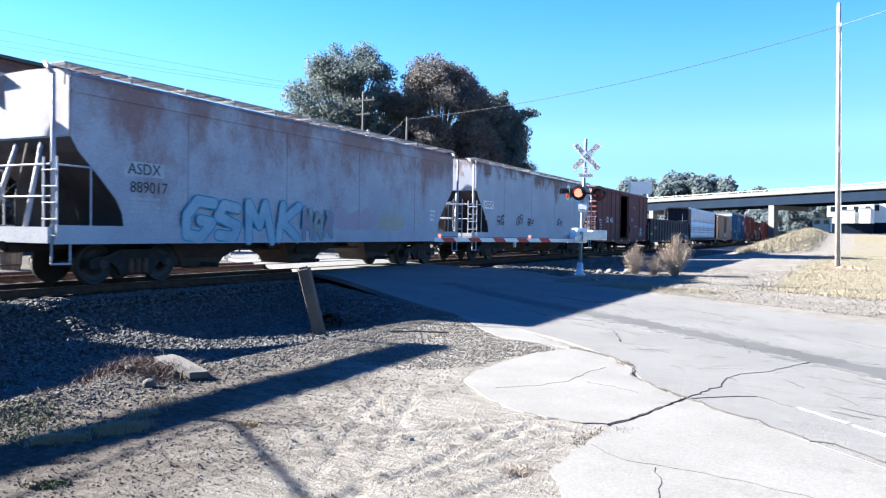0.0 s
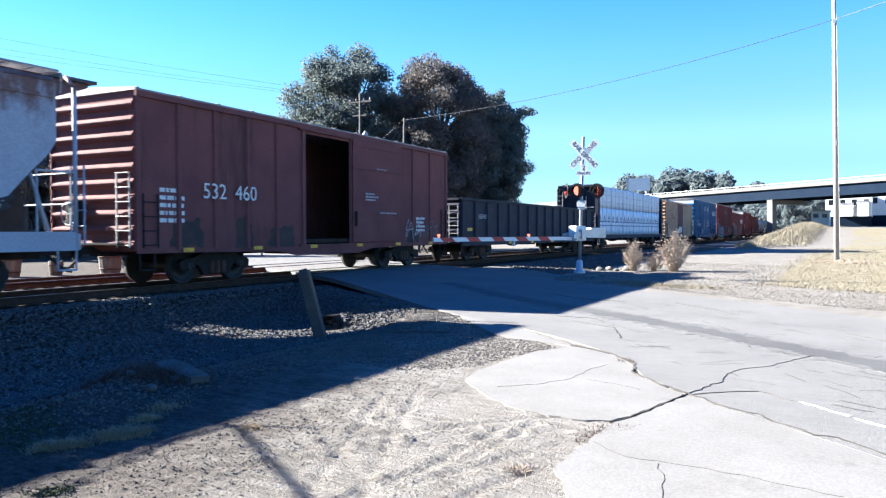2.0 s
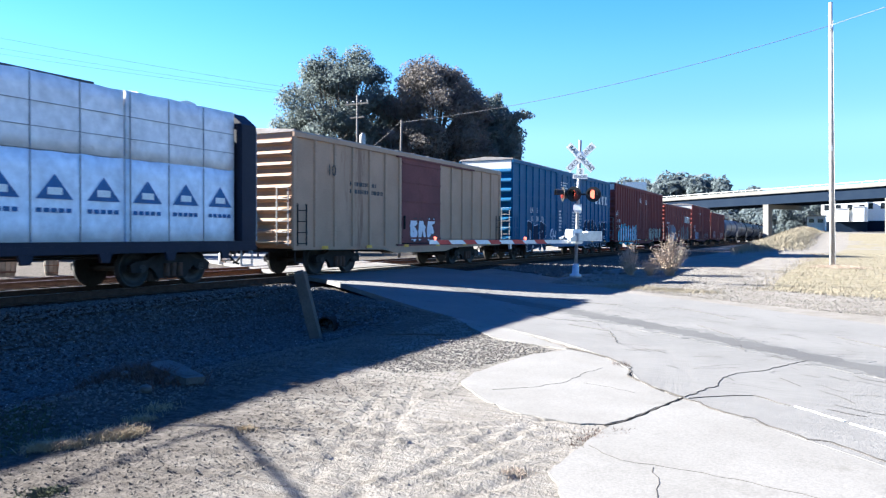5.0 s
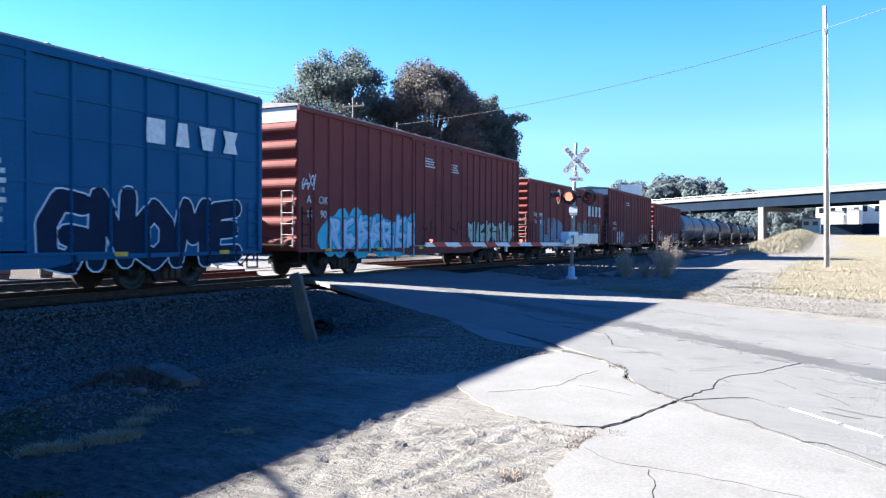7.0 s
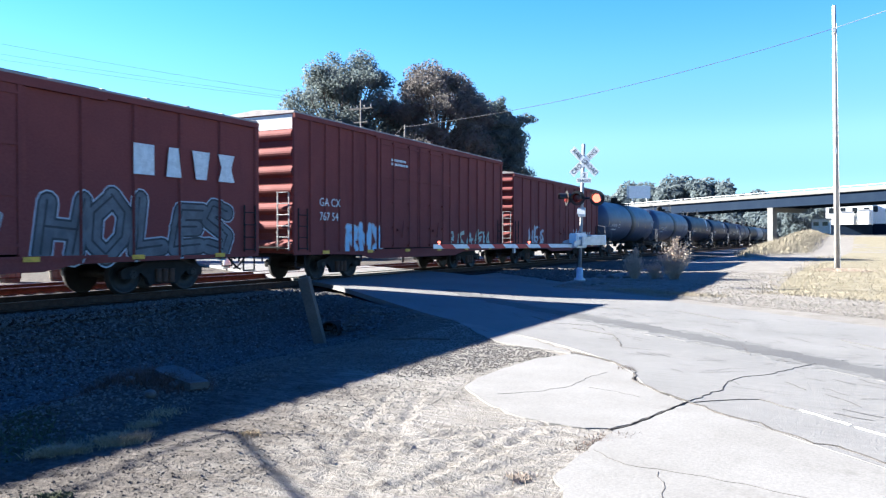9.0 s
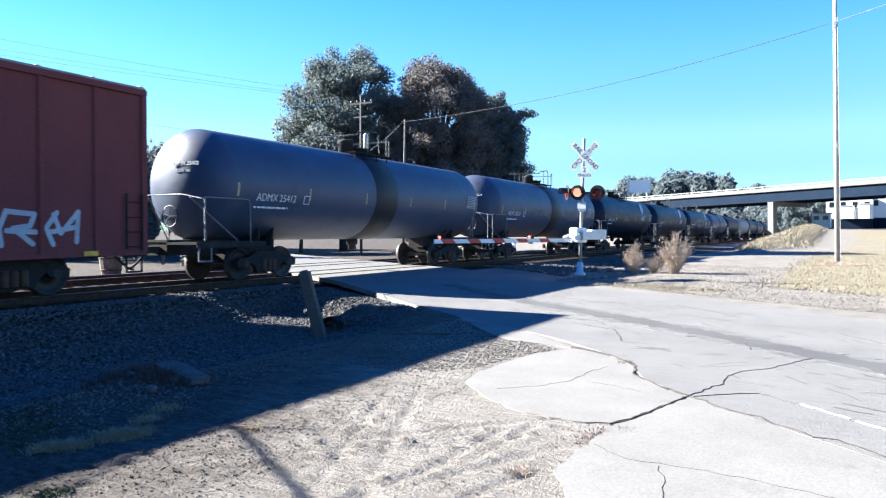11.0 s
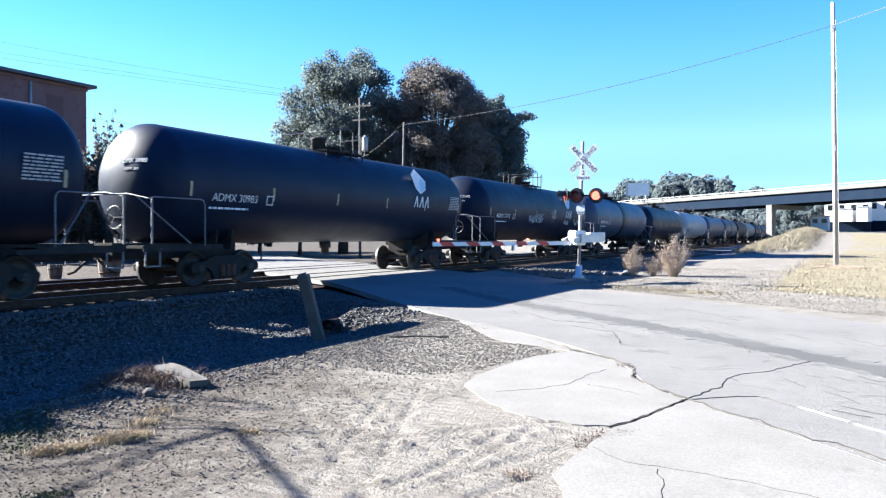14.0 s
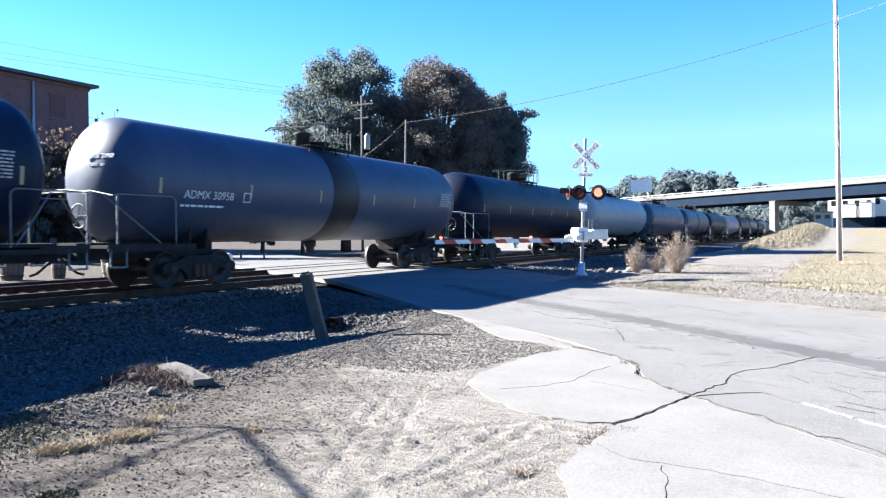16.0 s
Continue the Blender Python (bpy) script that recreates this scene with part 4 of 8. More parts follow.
def mound_place(rng):
    while True:
        x, y = rng.uniform(-9, 1.5), rng.uniform(54, 165)
        m = mound(x, y)
        if rng.random() < m * 3.0 - 0.1:
            return x, y, 0.5 + 0.5 * m
def tuft_line(pts, spread):
    def place(rng):
        k = rng.random() * (len(pts) - 1)
        i = int(k)
        a, b = Vector(pts[i]), Vector(pts[i + 1])
        p = a.lerp(b, k - i)
        return p.x + rng.gauss(0, spread), p.y + rng.gauss(0, spread), rng.uniform(0.4, 1.0)
    return place


blades("tall_grass", 26000, mound_place, 0.6, 0.016, "lawnstraw", "tall pale dry grass over the low mound", "grass", 1)
for k, (n, h, line, spread) in enumerate([(1500, 0.085, [(-4.86, 3.82), (-4.74, 3.92), (-4.76, 4.04)], 0.06), (1100, 0.07, [(-4.98, 3.36), (-4.9, 3.5), (-4.84, 3.62)], 0.05), (450, 0.06, [(-5.02, 4.3), (-5.06, 4.42)], 0.05), (300, 0.05, [(-5.2, 4.62), (-5.3, 4.85)], 0.08), (260, 0.035, [(-4.1, 4.5), (-4.0, 4.52)], 0.04)]):
    blades("dry_grass", n, tuft_line(line, spread), h, 0.0028, "straw", "low tuft of dry straw-coloured grass on dirt", "grass", 20 + k, 0.95)
blades("low_weeds", 1300, tuft_line([(-5.2, 3.2), (-5.45, 3.7), (-5.85, 3.75), (-6.1, 4.1)], 0.16), 0.035, 0.006, "oliveweed", "low olive-green weeds between the dirt and the ballast", "weeds", 31, 1.0)
blades("low_weeds", 260, tuft_line([(-4.16, 2.8), (-4.06, 2.9)], 0.05), 0.03, 0.006, "oliveweed", "small green weed patch on the dirt", "weeds", 32, 1.0)
blades("dry_grass", 700, tuft_line([(-6.6, 4.3), (-6.5, 4.6), (-6.55, 4.9)], 0.1), 0.045, 0.004, "deadweed", "thin brown weeds on the spilled ballast", "grass", 33, 1.0)
blades("dry_grass", 2600, tuft_line([(-6.75, 5.2), (-6.7, 5.6), (-6.6, 5.8), (-6.2, 5.6), (-6.0, 5.5)], 0.17), 0.16, 0.004, "deadweed", "tangled brown dead weeds round a stone pile", "grass", 3, 0.8)
blades("dry_grass", 700, tuft_line([(-2.12, 8.9), (-2.0, 8.86), (-1.88, 8.72)], 0.06), 0.05, 0.004, "deadweed", "small dead tuft in a broken edge of asphalt", "grass", 4, 0.9)
blades("dry_grass", 420, tuft_line([(-1.6, 5.25), (-1.58, 5.57), (-1.46, 5.8), (-1.37, 5.82)], 0.06), 0.03, 0.003, "deadweed", "small dead tuft between the concrete slabs", "grass", 5, 0.9)
blades("dry_grass", 160, tuft_line([(-1.79, 4.45), (-1.72, 4.52)], 0.04), 0.05, 0.003, "weed", "small dead tuft on the tracked dirt", "grass", 6, 0.8)
blades("dry_grass", 2600, tuft_line([(-5.6, 22.8), (-4.2, 21.8), (-2.8, 21.3)], 0.4), 0.09, 0.006, "lawnstraw", "low dry grass along the gravel verge", "grass", 7, 0.5)
blades("dry_grass", 30000, lambda r: (lambda y, k: (-1.3 + 0.02 * (y - 30) + 26 * k + (0 if k > 0.02 else r.gauss(0, 0.4)), y - 0.7 * 26 * k * (1 - (y - 22.8) / 60), 1.0))(22.8 + 48 * r.random() ** 1.4, r.random() ** 1.6), 0.075, 0.010, "lawnstraw", "short dry mown grass of the verge", "grass", 8, 0.6)
blades("dry_grass", 2000, tuft_line([(0.2, 38.4), (0.5, 38.6), (1.2, 38)], 0.4), 0.2, 0.008, "weed", "dry grass round the foot of the pole", "grass", 9, 0.6)


def bush(x, y, h, r, n, seed, label):
    rng = random.Random(seed)
    t = thing("dry_bush", label, "bush", "dead weeds beside the crossing", at=pose(x, y, gz(x, y) - 0.02))
    bm, v, f = B(), [], []
    for i in range(n):
        a, k = rng.uniform(0, math.tau), rng.random() ** 0.7
        top = Vector((math.cos(a) * r * k, math.sin(a) * r * k, h * (1.05 - 0.45 * k) * rng.uniform(0.7, 1.05)))
        root = Vector((math.cos(a) * 0.12 * k, math.sin(a) * 0.12 * k, 0))
        mid = root.lerp(top, 0.5) + Vector((0, 0, 0.08))
        rod(bm, root, mid, 0.011, 4, 0.008)
        rod(bm, mid, top, 0.008, 4, 0.003)
        for _ in range(34):
            q = root.lerp(top, rng.uniform(0.3, 1.02)) + Vector((rng.gauss(0, 0.035), rng.gauss(0, 0.035), rng.gauss(0, 0.05)))
            u = Vector((rng.gauss(0, 1), rng.gauss(0, 1), rng.gauss(1.2, 1))).normalized() * rng.uniform(0.02, 0.05)
            w = u.orthogonal().normalized() * 0.009
            o = len(v)
            v += [q - u, q + w, q + u, q - w]
            f.append((o, o + 1, o + 2, o + 3))
    tagged(part("stem", bm, "weed", t), kind="stuff")
    me = bpy.data.meshes.new("dead_leaves")
    me.from_pydata(v, [], f)
    me.materials.append(M["weed"])
    tagged(part("dead_leaves", me, None, t), kind="stuff")


bush(-5.2, 29.3, 1.7, 0.8, 120, 1, "dead brown weed clump with feathery stems on gravel")
bush(-6.75, 29.6, 1.3, 0.5, 60, 2, "small dead brown weed with feathery stems on gravel")
bush(-6.0, 29.7, 0.7, 0.5, 40, 3, "small dead brown weed with feathery stems on gravel")

# ---- bridge ----
def bridge():
    a, b = Vector((-49.5, 187.5, 0)), Vector((8.7, 151.2, 0))
    d = (b - a).normalized()
    ang = math.degrees(math.atan2(d.y, d.x))
    t = thing("road_bridge", "long concrete highway overpass with dark girders and parapet railing", "bridge", kind="structure", at=pose(-9.8, 163, 0.35, 0, -1.0, ang))
    x0, x1 = -120, 90
    part("deck", box(B(), x0, x1, -0.9, 11.0, 9.55, 9.8), "bridge", t, "pale concrete deck slab")
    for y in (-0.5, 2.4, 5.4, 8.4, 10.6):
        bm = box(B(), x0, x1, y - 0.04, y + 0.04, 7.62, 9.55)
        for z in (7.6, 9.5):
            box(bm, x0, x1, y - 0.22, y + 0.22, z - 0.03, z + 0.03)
        part("girder", bm, "girder", t, "dark blue steel girder with deck shade put into its colour")
    for y in (-0.95, 10.75):
        part("parapet", box(box(B(), x0, x1, y, y + 0.25, 9.8, 10.35), x0, x1, y - 0.06, y + 0.25, 9.6, 9.8), "bridge", t)
        part("parapet_rail", box(B(), x0, x1, y + 0.08, y + 0.16, 10.62, 10.70), "galv", t)
        for k in range(70):
            p = part("rail_post", shared(("rail_post",), lambda: box(B(), -0.05, 0.05, -0.05, 0.05, 0, 0.28), "galv"), None, t)
            p.location = (x0 + 1.5 + k * 3.0, y + 0.12, 10.35)
    for x in (-96, -64, -32, 0, 24, 56):
        part("pier_cap", box(B(), x - 0.5, x + 0.5, 0.6, 10.6, 6.7, 7.55), "bridge", t)
        part("pier", box(B(), x - 0.62, x + 0.62, -0.7, 0.58, -1.5, 7.56), "bridge", t, "square concrete bridge pier")


bridge()

t = thing("billboard", "white roadside billboard panel on steel posts beyond the bridge", "billboard", at=pose(-48.3, 217.3, 2.0, 0, 0, 12))
part("panel", box(B(), -3.0, 3.0, -0.15, 0.15, 11.4, 15.0), "white", t, "blank white panel")
part("panel_side", box(B(), -3.6, -3.1, -0.3, 0.3, 11.2, 15.2), "galv", t)
for x in (-2, 2):
    part("post", rod(B(), (x, 0.3, -2), (x, 0.3, 11.6), 0.2, 8), "galv", t)


def white_building(x, y, w, d, z0, h, label, wings=()):
    """A flat-roofed white block over a lower storey coloured dark for shade."""
    t = thing("white_building", label, "building", at=pose(x, y, 0, 0, 0, -4))
    # near-black storey: the shaded band below the wall is painted in
    part("foundation", box(B(), 0.15, w - 0.15, 0.15, d, -0.5, z0), "girder", t, "lower storey with shade put into its dark colour")
    part("wall", box(B(), 0, w, 0, d, z0, z0 + h), "white", t, "white painted wall")
    part("roof", box(B(), -0.2, w + 0.2, -0.2, d + 0.2, z0 + h, z0 + h + 0.2), "galv_dull", t)
    for u0, u1, h1 in wings:
        wing = part("wing", box(B(), u0, u1, -1.6, -0.01, z0, z0 + h1), "white", t, "lower white wing")
        part("wing_roof", box(B(), u0 - 0.1, u1 + 0.1, -1.7, -0.01, z0 + h1, z0 + h1 + 0.15), "galv_dull", wing)
    n = max(2, int(w / 2.2))
    for k in range(n):
        u = w * (k + 0.5) / n
        p = part("window", box(B(), u - 0.5, u + 0.5, -0.04, 0.02, z0 + h * 0.55, z0 + h * 0.82), "glass", t)
        part("window_frame", box(B(), u - 0.58, u + 0.58, -0.07, 0.0, z0 + h * 0.52, z0 + h * 0.55), "white", p)


white_building(-0.4, 190, 9.2, 9, 4.9, 4.6, "white flat-roofed building on a slope beneath the overpass", ((3.2, 5.6, 2.8), (6.4, 8.6, 3.2)))
white_building(8.4, 196, 7.5, 8, 5.2, 4.9, "white flat-roofed building farther up the slope")
white_building(-3.0, 176, 3.4, 4, 2.8, 3.0, "small white shed at the end of the dirt track")
rng = random.Random(14)
lob = []
for x, y, h in ((-7.5, 200, 9.5), (-4.5, 204, 10.5), (-1.5, 212, 10.0), (-9.0, 214, 8.5), (14.0, 216, 9.0)):
    for _ in range(12):
        s = rng.uniform(0.9, 1.6)
        lob.append((x + rng.gauss(0, 1.6), y + rng.gauss(0, 1.6), h * rng.uniform(0.35, 0.95), s, s, s))
tagged(new("far_woods", leaves("far_woods", lob, 16000, 0.35, "leaf_haze", 79, 0.4)), "grey-green trees round the white building", "woods", kind="stuff")

# ---- poles and wires ----
def wood_pole(x, y, h, r, label, lean=0.0, wood="darkpole"):
    t = thing("utility_pole", label, "utility pole", at=pose(x, y, gz(x, y) - 0.1, 0, lean, 0))
    part("pole", rod(B(), (0, 0, 0), (0, 0, h), r, 14, r * 0.7), wood, t)
    return t


p = wood_pole(0.42, 38.9, 12.35, 0.12, "tall weathered grey wooden pole beside the grass", -1.1, "wood")
part("number_tag", box(B(), -0.05, 0.05, -0.175, -0.165, 5.5, 5.75), "galv", p)
part("ground_wire", rod(B(), (0.13, -0.1, 0), (0.1, -0.08, 11.5), 0.012, 5), "galv_dull", p)
part("wire_bracket", box(B(), -0.06, 0.06, -0.2, -0.1, 11.1, 11.3), "galv", p)
p = wood_pole(-27.9, 42.0, 10.9, 0.095, "wooden utility pole with crossarm and pale transformer")
part("crossarm", box(B(), -0.9, 0.9, -0.06, 0.06, 10.25, 10.36), "darkpole", p)
part("crossarm", box(B(), -0.55, 0.55, -0.06, 0.06, 9.35, 9.44), "darkpole", p)
for x in (-0.8, -0.3, 0.3, 0.8):
    part("insulator", lathe(B(), [(0.02, 0), (0.05, 0.03), (0.03, 0.07), (0.05, 0.11), (0.02, 0.15)], "z", 8, (x, 0, 10.38)), "galv_dull", p)
part("transformer", lathe(B(), [(0.05, 7.25), (0.18, 7.28), (0.2, 7.35), (0.2, 8.1), (0.17, 8.18), (0.06, 8.34)], "z", 16, (0.42, 0, 0)), "galv_dull", p, "pale grey pole transformer can")
wood_pole(-23.4, 39.9, 8.6, 0.09, "short wooden utility pole before the browning oak", 1.0)
wood_pole(-27.0, 48.5, 6.4, 0.1, "short wooden utility pole before the browning oak")


def wire(a, b, sag, r, label):
    a, b = Vector(a), Vector(b)
    pts = [a.lerp(b, k / 24) - Vector((0, 0, sag * 4 * (k / 24) * (1 - k / 24))) for k in range(25)]
    bm = B()
    rings = []
    for p in pts:
        rings.append([bm.verts.new(p + Vector((r * math.sin(k) * 0.7, r * math.sin(k) * 0.7, r * math.cos(k)))) for k in (math.tau * i / 6 for i in range(6))])
    for r0, r1 in zip(rings, rings[1:]):
        for i in range(6):
            bm.faces.new((r0[i], r0[(i + 1) % 6], r1[(i + 1) % 6], r1[i]))
    ob = part("overhead_wire", bm, "wire")
    tagged(ob, label, "wire", "overhead wires")


M["wire"] = mat("dull_grey_wire", (0.10, 0.10, 0.11), None, 0.7)
wire((-23.4, 39.8, 8.45), (0.18, 38.75, 11.25), 0.55, 0.014, "long pale overhead wire between two wooden poles")
wire((0.18, 38.75, 11.25), (21, 15.5, 11.8), 0.3, 0.014, "overhead wire running on from the tall pole")
wire((-28.0, 42.0, 6.7), (-23.4, 39.8, 8.4), 0.15, 0.012, "short overhead wire between two wooden poles")
wire((-28.0, 42.0, 7.2), (-43.5, 23.0, 9.6), 0.35, 0.008, "overhead service wire from the transformer pole")
for dx, dz in ((-0.8, 0.0), (-0.3, 0.55), (0.8, 1.5)):
    wire((-27.9 + dx, 42.0, 10.55), (-50.0, 8.0 + dx * 2, 12.6 + dz), 0.5, 0.006, "thin overhead power line high over the tracks")

# ---- brick building ----
def mill():
    t = thing("brick_building", "large red brick mill building with a flat dark roof", "building", at=pose(-70.0, 53.2, 0))
    part("wall", box(B(), -30, 0, -58, 0, -0.2, 17.3), "brick", t, "weathered red brick wall")
    part("cornice", box(B(), -30.2, 0.12, -58.2, 0.12, 16.95, 17.3), "brick", t)
    part("roof", box(B(), -31.2, 0.75, -59.2, 0.75, 17.3, 17.62), "roofedge", t, "dark overhanging roof edge")
    part("downpipe", rod(B(), (0.14, -6.3, 0), (0.14, -6.3, 16.9), 0.12, 8), "galv", t)
    for k in range(7):
        y = -3.6 - k * 7.6
        for z in (2.0, 6.2, 10.2, 13.6):
            w = part("window", box(B(), -0.02, 0.03, y - 0.9, y + 0.9, z, z + 2.3), "brick_infill", t, "bricked-in window with an arched head")
            part("sill", box(B(), 0.03, 0.14, y - 1.0, y + 1.0, z - 0.14, z), "bridge", w)
            bm = B()
            prism(bm, [(y - 1.05, z + 2.3), (y + 1.05, z + 2.3), (y + 1.0, z + 2.5), (y, z + 2.66), (y - 1.0, z + 2.5)], 0.08, Matrix(((0, 0, 1, 0.0), (1, 0, 0, 0), (0, 1, 0, 0), (0, 0, 0, 1))))
            part("lintel", bm, "brick", w)


M["roofedge"] = mat("dull_grey_roof_metal", (0.06, 0.07, 0.075), (0.045, 0.05, 0.055), 0.6, scale=2)
M["brick_infill"] = mat("darker_brick_infill", (0.125, 0.068, 0.066), (0.105, 0.056, 0.055), 0.9, scale=0.8)
mill()

# ---- beside the tracks ----
t = thing("leaning_post", "leaning weathered square wooden post beside the ballast", "post", at=pose(-8.0, 10.78, gz(-8.0, 10.78) - 0.05, 7, -12, 15))
bm = box(B(), -0.1, 0.1, -0.07, 0.07, 0, 1.30)
bmesh.ops.bevel(bm, geom=bm.edges[:], offset=0.012, segments=1, affect="EDGES")
part("post", bm, "oldwood", t)
part("post_cap", prism(B(), [(-0.07, -0.05), (0.07, -0.05), (0.05, 0.05), (-0.06, 0.04)], 0.035, pose(0, 0, 1.301)), "oldwood", t)

bm = box(B(), -0.40, 0.40, -0.11, 0.11, -0.035, 0.035)
bmesh.ops.subdivide_edges(bm, edges=bm.edges[:], cuts=3, use_grid_fill=True)
for v in bm.verts:
    v.co += Vector([noise.noise(v.co * 5 + Vector((k * 7, 0, 0))) * 0.018 for k in range(3)])
ob = part("concrete_block", bm, "block")
ob.matrix_world = pose(-6.08, 5.72, 0.075, 4, 5, -16)
tagged(ob, "broken pale concrete block on a heap of weeds", "concrete block")

t = thing("drain_pipe", "short black corrugated drain pipe end in the ditch", "pipe", at=pose(-8.73, 12.0, -0.30, -4, 0, 12))
bm = B()
prof = [(0.21 + 0.008 * (i % 2), 0.06 * i) for i in range(22)] + [(0.185, 1.26), (0.185, 0.0)]
rings = [[bm.verts.new((r * math.cos(a), h, r * math.sin(a))) for a in (math.tau * i / 20 for i in range(20))] for r, h in prof]
for r0, r1 in zip(rings, rings[1:] + rings[:1]):
    for i in range(20):
        bm.faces.new((r0[i], r0[(i + 1) % 20], r1[(i + 1) % 20], r1[i]))
part("pipe_wall", bm, "bed", t)
# added near-black disc closes the pipe and stands for the shade inside
part("pipe_inside", lathe(B(), [(0.01, 1.1), (0.183, 1.1), (0.183, 1.12), (0.01, 1.12)], "y", 20), "bed", t)
rng = random.Random(5)
for k in range(5):
    bm = B()
    bmesh.ops.create_icosphere(bm, subdivisions=2, radius=0.035 + 0.04 * rng.random())
    for v in bm.verts:
        v.co *= 1 + 0.35 * noise.noise(v.co * 9 + Vector((k * 3, 0, 0)))
        v.co.z *= 0.7
    ob = part("rock", bm, "block")
    x, y = -6.35 + rng.uniform(-0.3, 0.6), 5.35 + rng.uniform(-0.3, 0.3)
    ob.location = (x, y, gz(x, y) + 0.025)
    tagged(ob, "pale loose rock at the foot of the ballast", "rock", "loose rocks")
for k, (x, y, r) in enumerate(((-8.1, 29.4, 0.16), (-7.8, 29.9, 0.2), (-7.45, 29.5, 0.13), (-7.1, 29.8, 0.17), (-7.2, 30.6, 0.22), (-6.8, 25.0, 0.12), (-7.0, 24.6, 0.1))):
    bm = B()
    bmesh.ops.create_icosphere(bm, subdivisions=2, radius=r)
    for v in bm.verts:
        v.co *= 1 + 0.4 * noise.noise(v.co * 5 + Vector((k * 3, 5, 0)))
        v.co.z *= 0.6
    ob = part("rock", bm, "bridge")
    ob.location = (x, y, gz(x, y) + r * 0.3)
    tagged(ob, "broken grey rubble beside the signal mast", "rock", "rubble by the signal")
ob = part("stick", pipe(B(), [(0, 0, 0), (0.4, 0.02, 0.012), (0.9, 0.0, 0.004)], 0.011, 5), "bark")
ob.matrix_world = pose(-5.9, 9.7, gz(-5.9, 9.7) + 0.012, 0, 0, 25)
tagged(ob, "thin dark fallen stick on the dirt", "stick")

# unseen rods added outside the view; their shadows give the lines on the dirt
off = Vector((SUN.x, SUN.y, 0)) / SUN.z
H0 = 3.2
def lifted(x, y, h=H0):
    return Vector((x, y, 0)) + off * h + Vector((0, 0, h))
A0 = lifted(-4.24, 4.54)
t = thing("shadow_rods", "unseen thin grey rods arranged to cast shadow lines on the dirt", "post", at=pose(A0.x, A0.y, gz(A0.x, A0.y)))
foot = Vector((A0.x, A0.y, gz(A0.x, A0.y)))
part("post", rod(B(), (0, 0, -0.1), A0 - foot, 0.013, 8), "galv", t)
part("side_arm", rod(B(), A0 - foot, lifted(-1.6, 2.7) - foot, 0.024, 8), "galv", t)
part("short_arm", rod(B(), A0 - foot, lifted(-3.6, 4.74) - foot, 0.018, 6), "galv", t)
part("long_arm", rod(B(), A0 - foot, lifted(-6.6, 3.54) - foot, 0.022, 6), "galv", t)
part("stay", pipe(B(), [A0 - foot, lifted(-4.32, 3.96) - foot, lifted(-4.17, 3.2) - foot, lifted(-4.05, 2.3) - foot], 0.017, 6), "galv", t)


def barrel(x, y, s):
    t = thing("barrel_planter", "weathered wooden half barrel planter with dark hoops", "planter", "barrel planters", at=pose(x, y, gz(x, y), 0, 0, 0))
    n = 14
    for i in range(n):
        a0, a1 = math.tau * (i + 0.04) / n, math.tau * (i + 0.96) / n
        bm = B()
        rings = []
        for r, z in ((0.27, 0.0), (0.31, 0.25), (0.335, 0.55), (0.325, 0.72)):
            rings.append([bm.verts.new((q * math.cos(a) * s, q * math.sin(a) * s, z * s)) for q, a in ((r, a0), (r, a1), (r - 0.03, a1), (r - 0.03, a0))])
        for r0, r1 in zip(rings, rings[1:]):
            for k in range(4):
                bm.faces.new((r0[k], r0[(k + 1) % 4], r1[(k + 1) % 4], r1[k]))
        bm.faces.new(rings[0])
        bm.faces.new(rings[-1])
        part("stave", bm, "stavewood", t)
    for z, r in ((0.14, 0.303), (0.5, 0.338)):
        part("hoop", lathe(B(), [(r * s - 0.012, (z - 0.025) * s), (r * s + 0.006, (z - 0.02) * s), (r * s + 0.006, (z + 0.02) * s), (r * s - 0.012, (z + 0.025) * s)], "z", 20), "rust", t)
    part("soil", lathe(B(), [(0.01, 0.6 * s), (0.29 * s, 0.6 * s), (0.29 * s, 0.64 * s), (0.01, 0.68 * s)], "z", 14), "bed", t)


for x, y, s in ((-23.9, 15.2, 1.15), (-23.5, 16.6, 0.7), (-22.9, 18.3, 1.2), (-25.2, 13.2, 1.0)):
    barrel(x, y, s)
t = thing("bollard", "short rounded white marker post on far pavement", "bollard", at=pose(-24.3, 25.6, 0.17))
part("post", lathe(B(), [(0.17, 0), (0.17, 0.42), (0.14, 0.52), (0.06, 0.58)], "z", 14), "white", t)
for x, y in ((-26.3, 24.6), (-29.5, 33.0)):
    t = thing("bench", "dark metal bench on the far pavement", "bench", "benches beyond the tracks", at=pose(x, y, 0.15, 0, 0, 35))
    part("seat", box(B(), -0.75, 0.75, -0.22, 0.22, 0.42, 0.46), "rail_dark", t)
    for u in (-0.65, 0.65):
        for w in (-0.17, 0.17):
            part("leg", box(B(), u - 0.03, u + 0.03, w - 0.03, w + 0.03, 0, 0.42), "rail_dark", t)



# ---- the train ----
SPEED = 18.887
WHEEL = 0.457
CARS, LOADS = [], []      # (thing, place of its near end at the start)
SPINNERS = {-0.92: [], 0.92: []}


def side_m(y, z, x):
    """A surface on a car's side: text runs along the train, the normal points across it."""
    return Matrix(((0, 0, 1, x), (1, 0, 0, y), (0, 1, 0, z), (0, 0, 0, 1)))


def paint(name, a, b, rust, at=0.57, soft=0.1, rough=0.55, big=0.9, zrust=None, fine=25.0, run=True, spec=0.25):
    m = mat(name, a, b, rough, scale=0.7, spots=rust, spot_scale=big, spot_at=at, spot_soft=soft, bump=0.05, fine=fine, streak=run, spec=spec, zrust=zrust)
    return m


